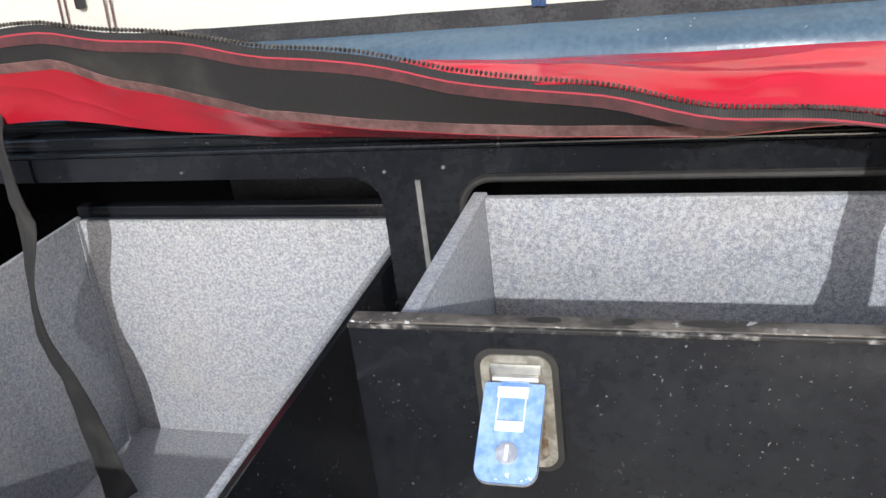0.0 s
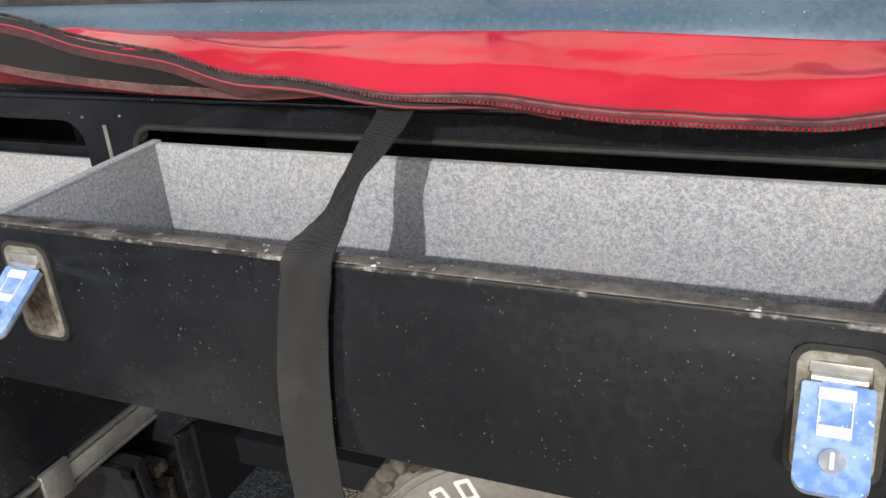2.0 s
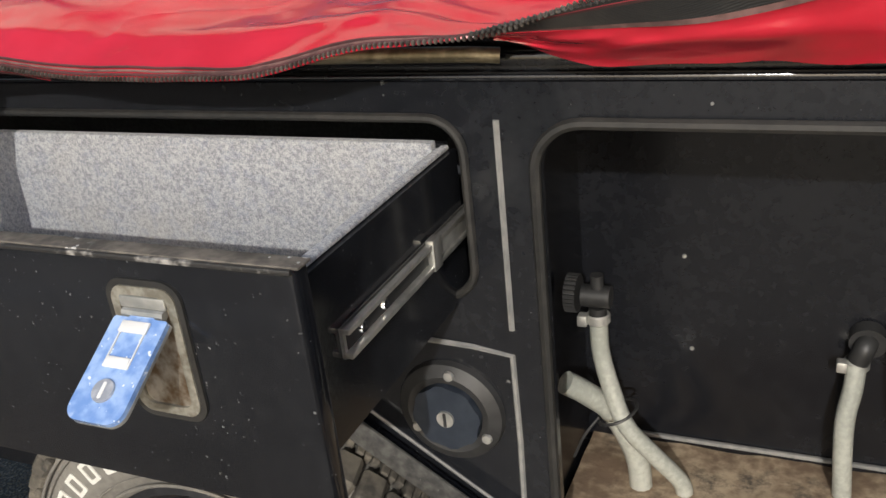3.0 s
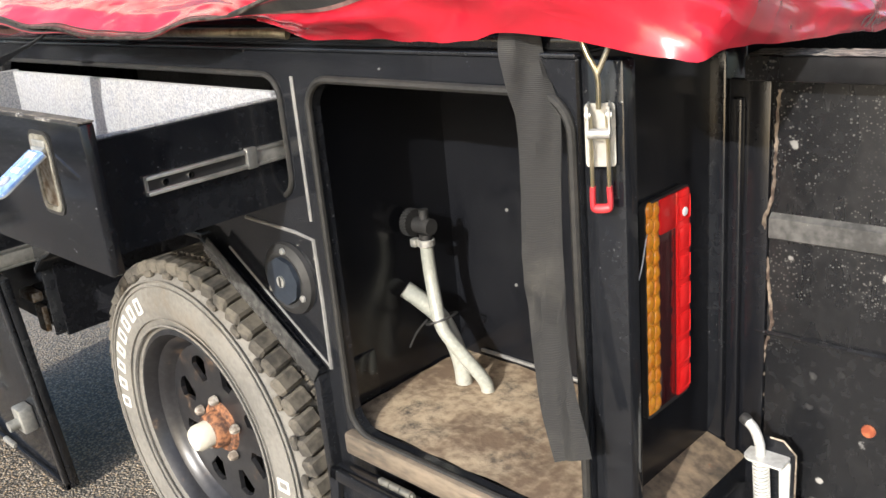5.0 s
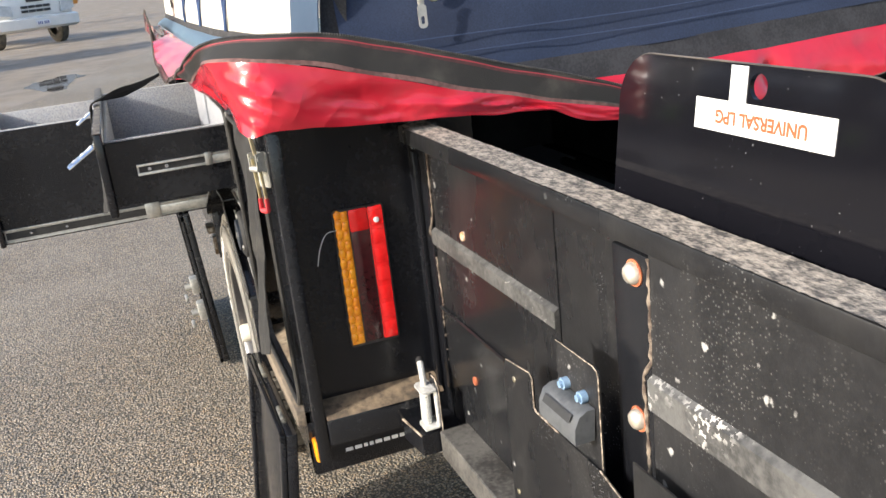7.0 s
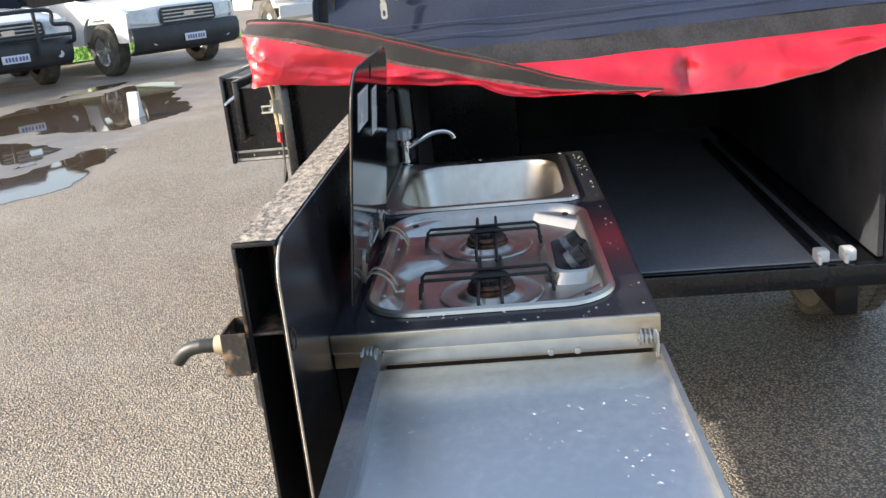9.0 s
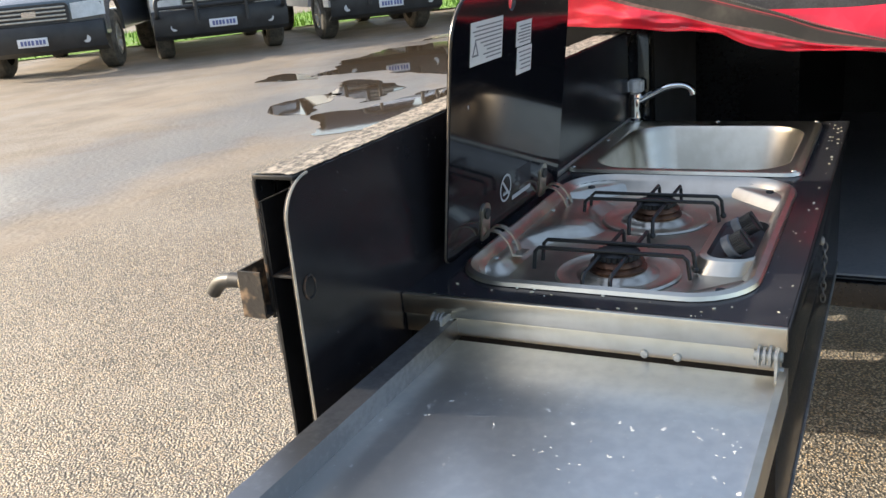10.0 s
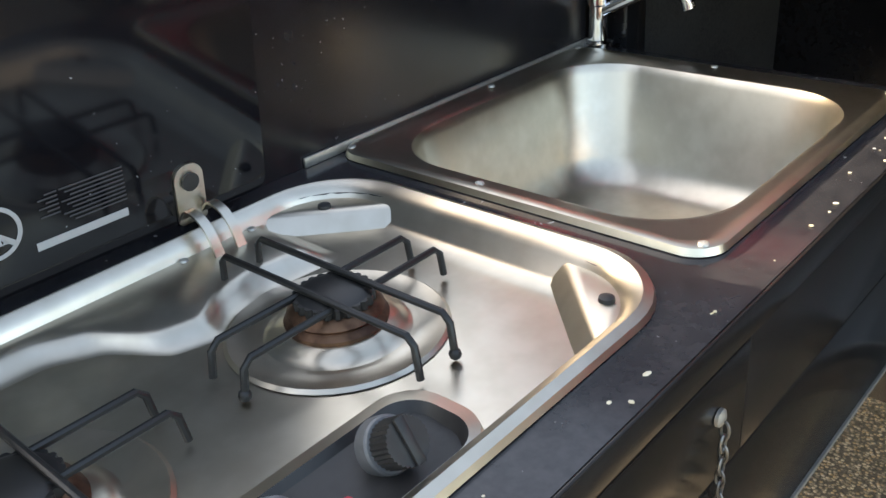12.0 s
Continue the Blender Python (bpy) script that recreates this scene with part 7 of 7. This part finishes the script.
for u in (.982, .738):
    bm = B()
    slab(bm, rrect(u - .0145, u + .0145, .897, .953, [.004, .004, .0135, .0135]), "xz", LV + .0032, LV + .0056)
    hg = part("lid_hinge", bm, STEEL, hob, "chrome lid hinge", m=LM)
    bm = B()
    cyl(bm, (u, LV + .0057, .937), (u, LV + .0085, .937), .0085, seg=18)
    part("hinge_button", bm, PLAINBLACK, hg, m=LM)
    for d in (-.0115, .0115):
        bm = B()
        arc = smooth_path([(u + d, .052, .906), (u + d, .062, .9155), (u + d, .078, .913), (u + d, .091, .901), (u + d, .098, .884), (u + d, .100, Z0 - .012)], 5)
        rows = [[p + Vector((e, 0, 0)) for e in (-.0046, -.0035, 0, .0035, .0046)] for p in arc]
        sheet(bm, rows, .0022)
        part("hinge_arm", bm, STEEL, hg, m=K)
    bm = B()
    box(bm, u - .015, u + .015, .096, .112, Z0 - .0125, Z0 - .0095, bevel=.001)
    part("hinge_foot", bm, STEEL, hg, m=K)
    for d in (-.036, .036):
        bm = B()
        lathe(bm, [(.0045, 0), (.0035, .002), (.0005, .0026)], (u + d, .080, Z0 - .0085), "Z", 10)
        part("rivet", bm, ZINC, hg, m=K)
# printed marks on the kitchen face of the lid
bm = B()
fv = LV + .0034
ring = [(.022 * math.cos(a), .022 * math.sin(a)) for a in (i * math.pi / 18 for i in range(36))]
hole = [(.0185 * math.cos(a), .0185 * math.sin(a)) for a in (i * math.pi / 18 for i in range(36))]
slab(bm, [(.905 + a, .955 + b) for a, b in ring], "xz", fv, fv + .0004, holes=[[(.905 + a, .955 + b) for a, b in hole]])
box(bm, -.019, .019, fv, fv + .0004, -.0022, .0022, m=Matrix.Translation((.905, 0, .955)) @ Matrix.Rotation(radians(-42), 4, "Y"))
for k in range(5):
    slab(bm, [(.896 + k * .004, .944), (.900 + k * .004, .944), (.898 + k * .004, .950 + .002 * (k % 2))], "xz", fv, fv + .0004)
box(bm, .797, .876, fv, fv + .0004, .9275, .9345)
part("warning_sign", bm, GREYPRINT, lid, "pale printed warning sign and bar", m=LM, smooth=False)
bm = B()
for k in range(9):
    box(bm, .796, .842 + .004 * (k % 3), fv, fv + .0003, .942 + k * .0036, .9434 + k * .0036)
    if k > 2:
        box(bm, .852, .862 + .006 * (k % 2), fv, fv + .0003, .942 + k * .0036, .9434 + k * .0036)
part("small_print", bm, surf("dim_print", (.05, .05, .055), rough=.6), lid, m=LM, smooth=False)
for (a, b, c, d), rowsn in (((.944, 1.053, 1.160, 1.217), 9), ((.830, .890, 1.1655, 1.2015), 6), ((.824, .884, 1.124, 1.1635), 5)):
    bm = boxes((a, b, fv, fv + .0005, c, d), bevel=0)
    lb = part("white_label", bm, surf("label_stock_%d" % int(c * 1000), (.6, .6, .58), (.66, .66, .64), rough=.5), lid, "white instruction label", m=LM, smooth=False)
    bm = B()
    rnd = random.Random(int(a * 100))
    left = a + .004
    for k in range(rowsn):
        zz = d - .006 - k * (d - c - .008) / rowsn
        box(bm, left, b - .004 - (.028 if b - a > .09 and k > 3 else 0) - rnd.uniform(0, (b - a) * .22), fv + .0005, fv + .0008, zz - .0018, zz)
    if b - a > .09:
        slab(bm, [(b - .027 + .0, c + .012), (b - .005, c + .012), (b - .016, c + .034)], "xz", fv + .0005, fv + .0008, holes=[[(b - .0225, c + .0145), (b - .0095, c + .0145), (b - .016, c + .0275)]])
    part("print_bar", bm, surf("grey_ink_%d" % int(c * 1000), (.16, .16, .17), rough=.6), lid, m=LM, smooth=False)

# fold-out tray
tray = thing("fold_out_tray", at_gate(1.5, .29, .83), "stainless fold-out bench tray on hinges", "tray")
TZ = .835
bm = B()
slab(bm, [(1.20, .098), (1.80, .098), (1.80, .488), (1.20, .488)], "xy", TZ - .002, TZ)
part("tray_sheet", bm, TRAYSTEEL, tray, m=K, smooth=False)
bm = B()
slab(bm, [(.098, TZ - .002), (.098, TZ + .026), (.070, TZ + .028), (.064, TZ - .03), (.068, TZ - .03), (.073, TZ + .024), (.0945, TZ + .022), (.0945, TZ - .002)], "yz", 1.188, 1.80)
# flange steel coloured darker to stand in for the dark gate reflected there
part("tray_flange", bm, surf("dull_steel_rail", (.26, .255, .25), (.36, .35, .34), rough=.3, rough2=.42, metal=1.0, big=6, fine=120), tray, m=K, smooth=False)
bm = B()
slab(bm, [(.488, TZ - .002), (.488, TZ + .012), (.496, TZ + .012), (.496, TZ - .03), (.493, TZ - .03), (.493, TZ - .002)], "yz", 1.2, 1.80)
part("tray_edge", bm, STEEL, tray, m=K, smooth=False)
for v in (.078, .474):
    bm = B()
    for k in range(4):
        cyl(bm, (1.197, v - .010 + k * .006, CT - .032), (1.197, v - .007 + k * .006, CT - .032), .0125 - .002 * (k % 2), seg=18)
    cyl(bm, (1.197, v - .014, CT - .032), (1.197, v + .016, CT - .032), .006, seg=10)
    slab(bm, rrect(1.196, 1.222, TZ, CT - .02, .004), "xz", v + .010, v + .013)
    hn = part("pivot", bm, ZINC, tray, "zinc pivot bolt with washers", m=K)
    bm = B()
    for u, z in ((1.205, CT - .045), (1.213, CT - .052)):
        cyl(bm, (u, v + .013, z), (u, v + .018, z), .0045, seg=10)
    part("pivot_rivet", bm, ZINC, hn, m=K)
for v in (.338, .376):
    bm = B()
    lathe(bm, [(.0055, .0), (.0045, .0025), (.0005, .003)], (1.1932, v, CT - .048), "X", 12)
    part("rivet", bm, ZINC, tray, m=K)
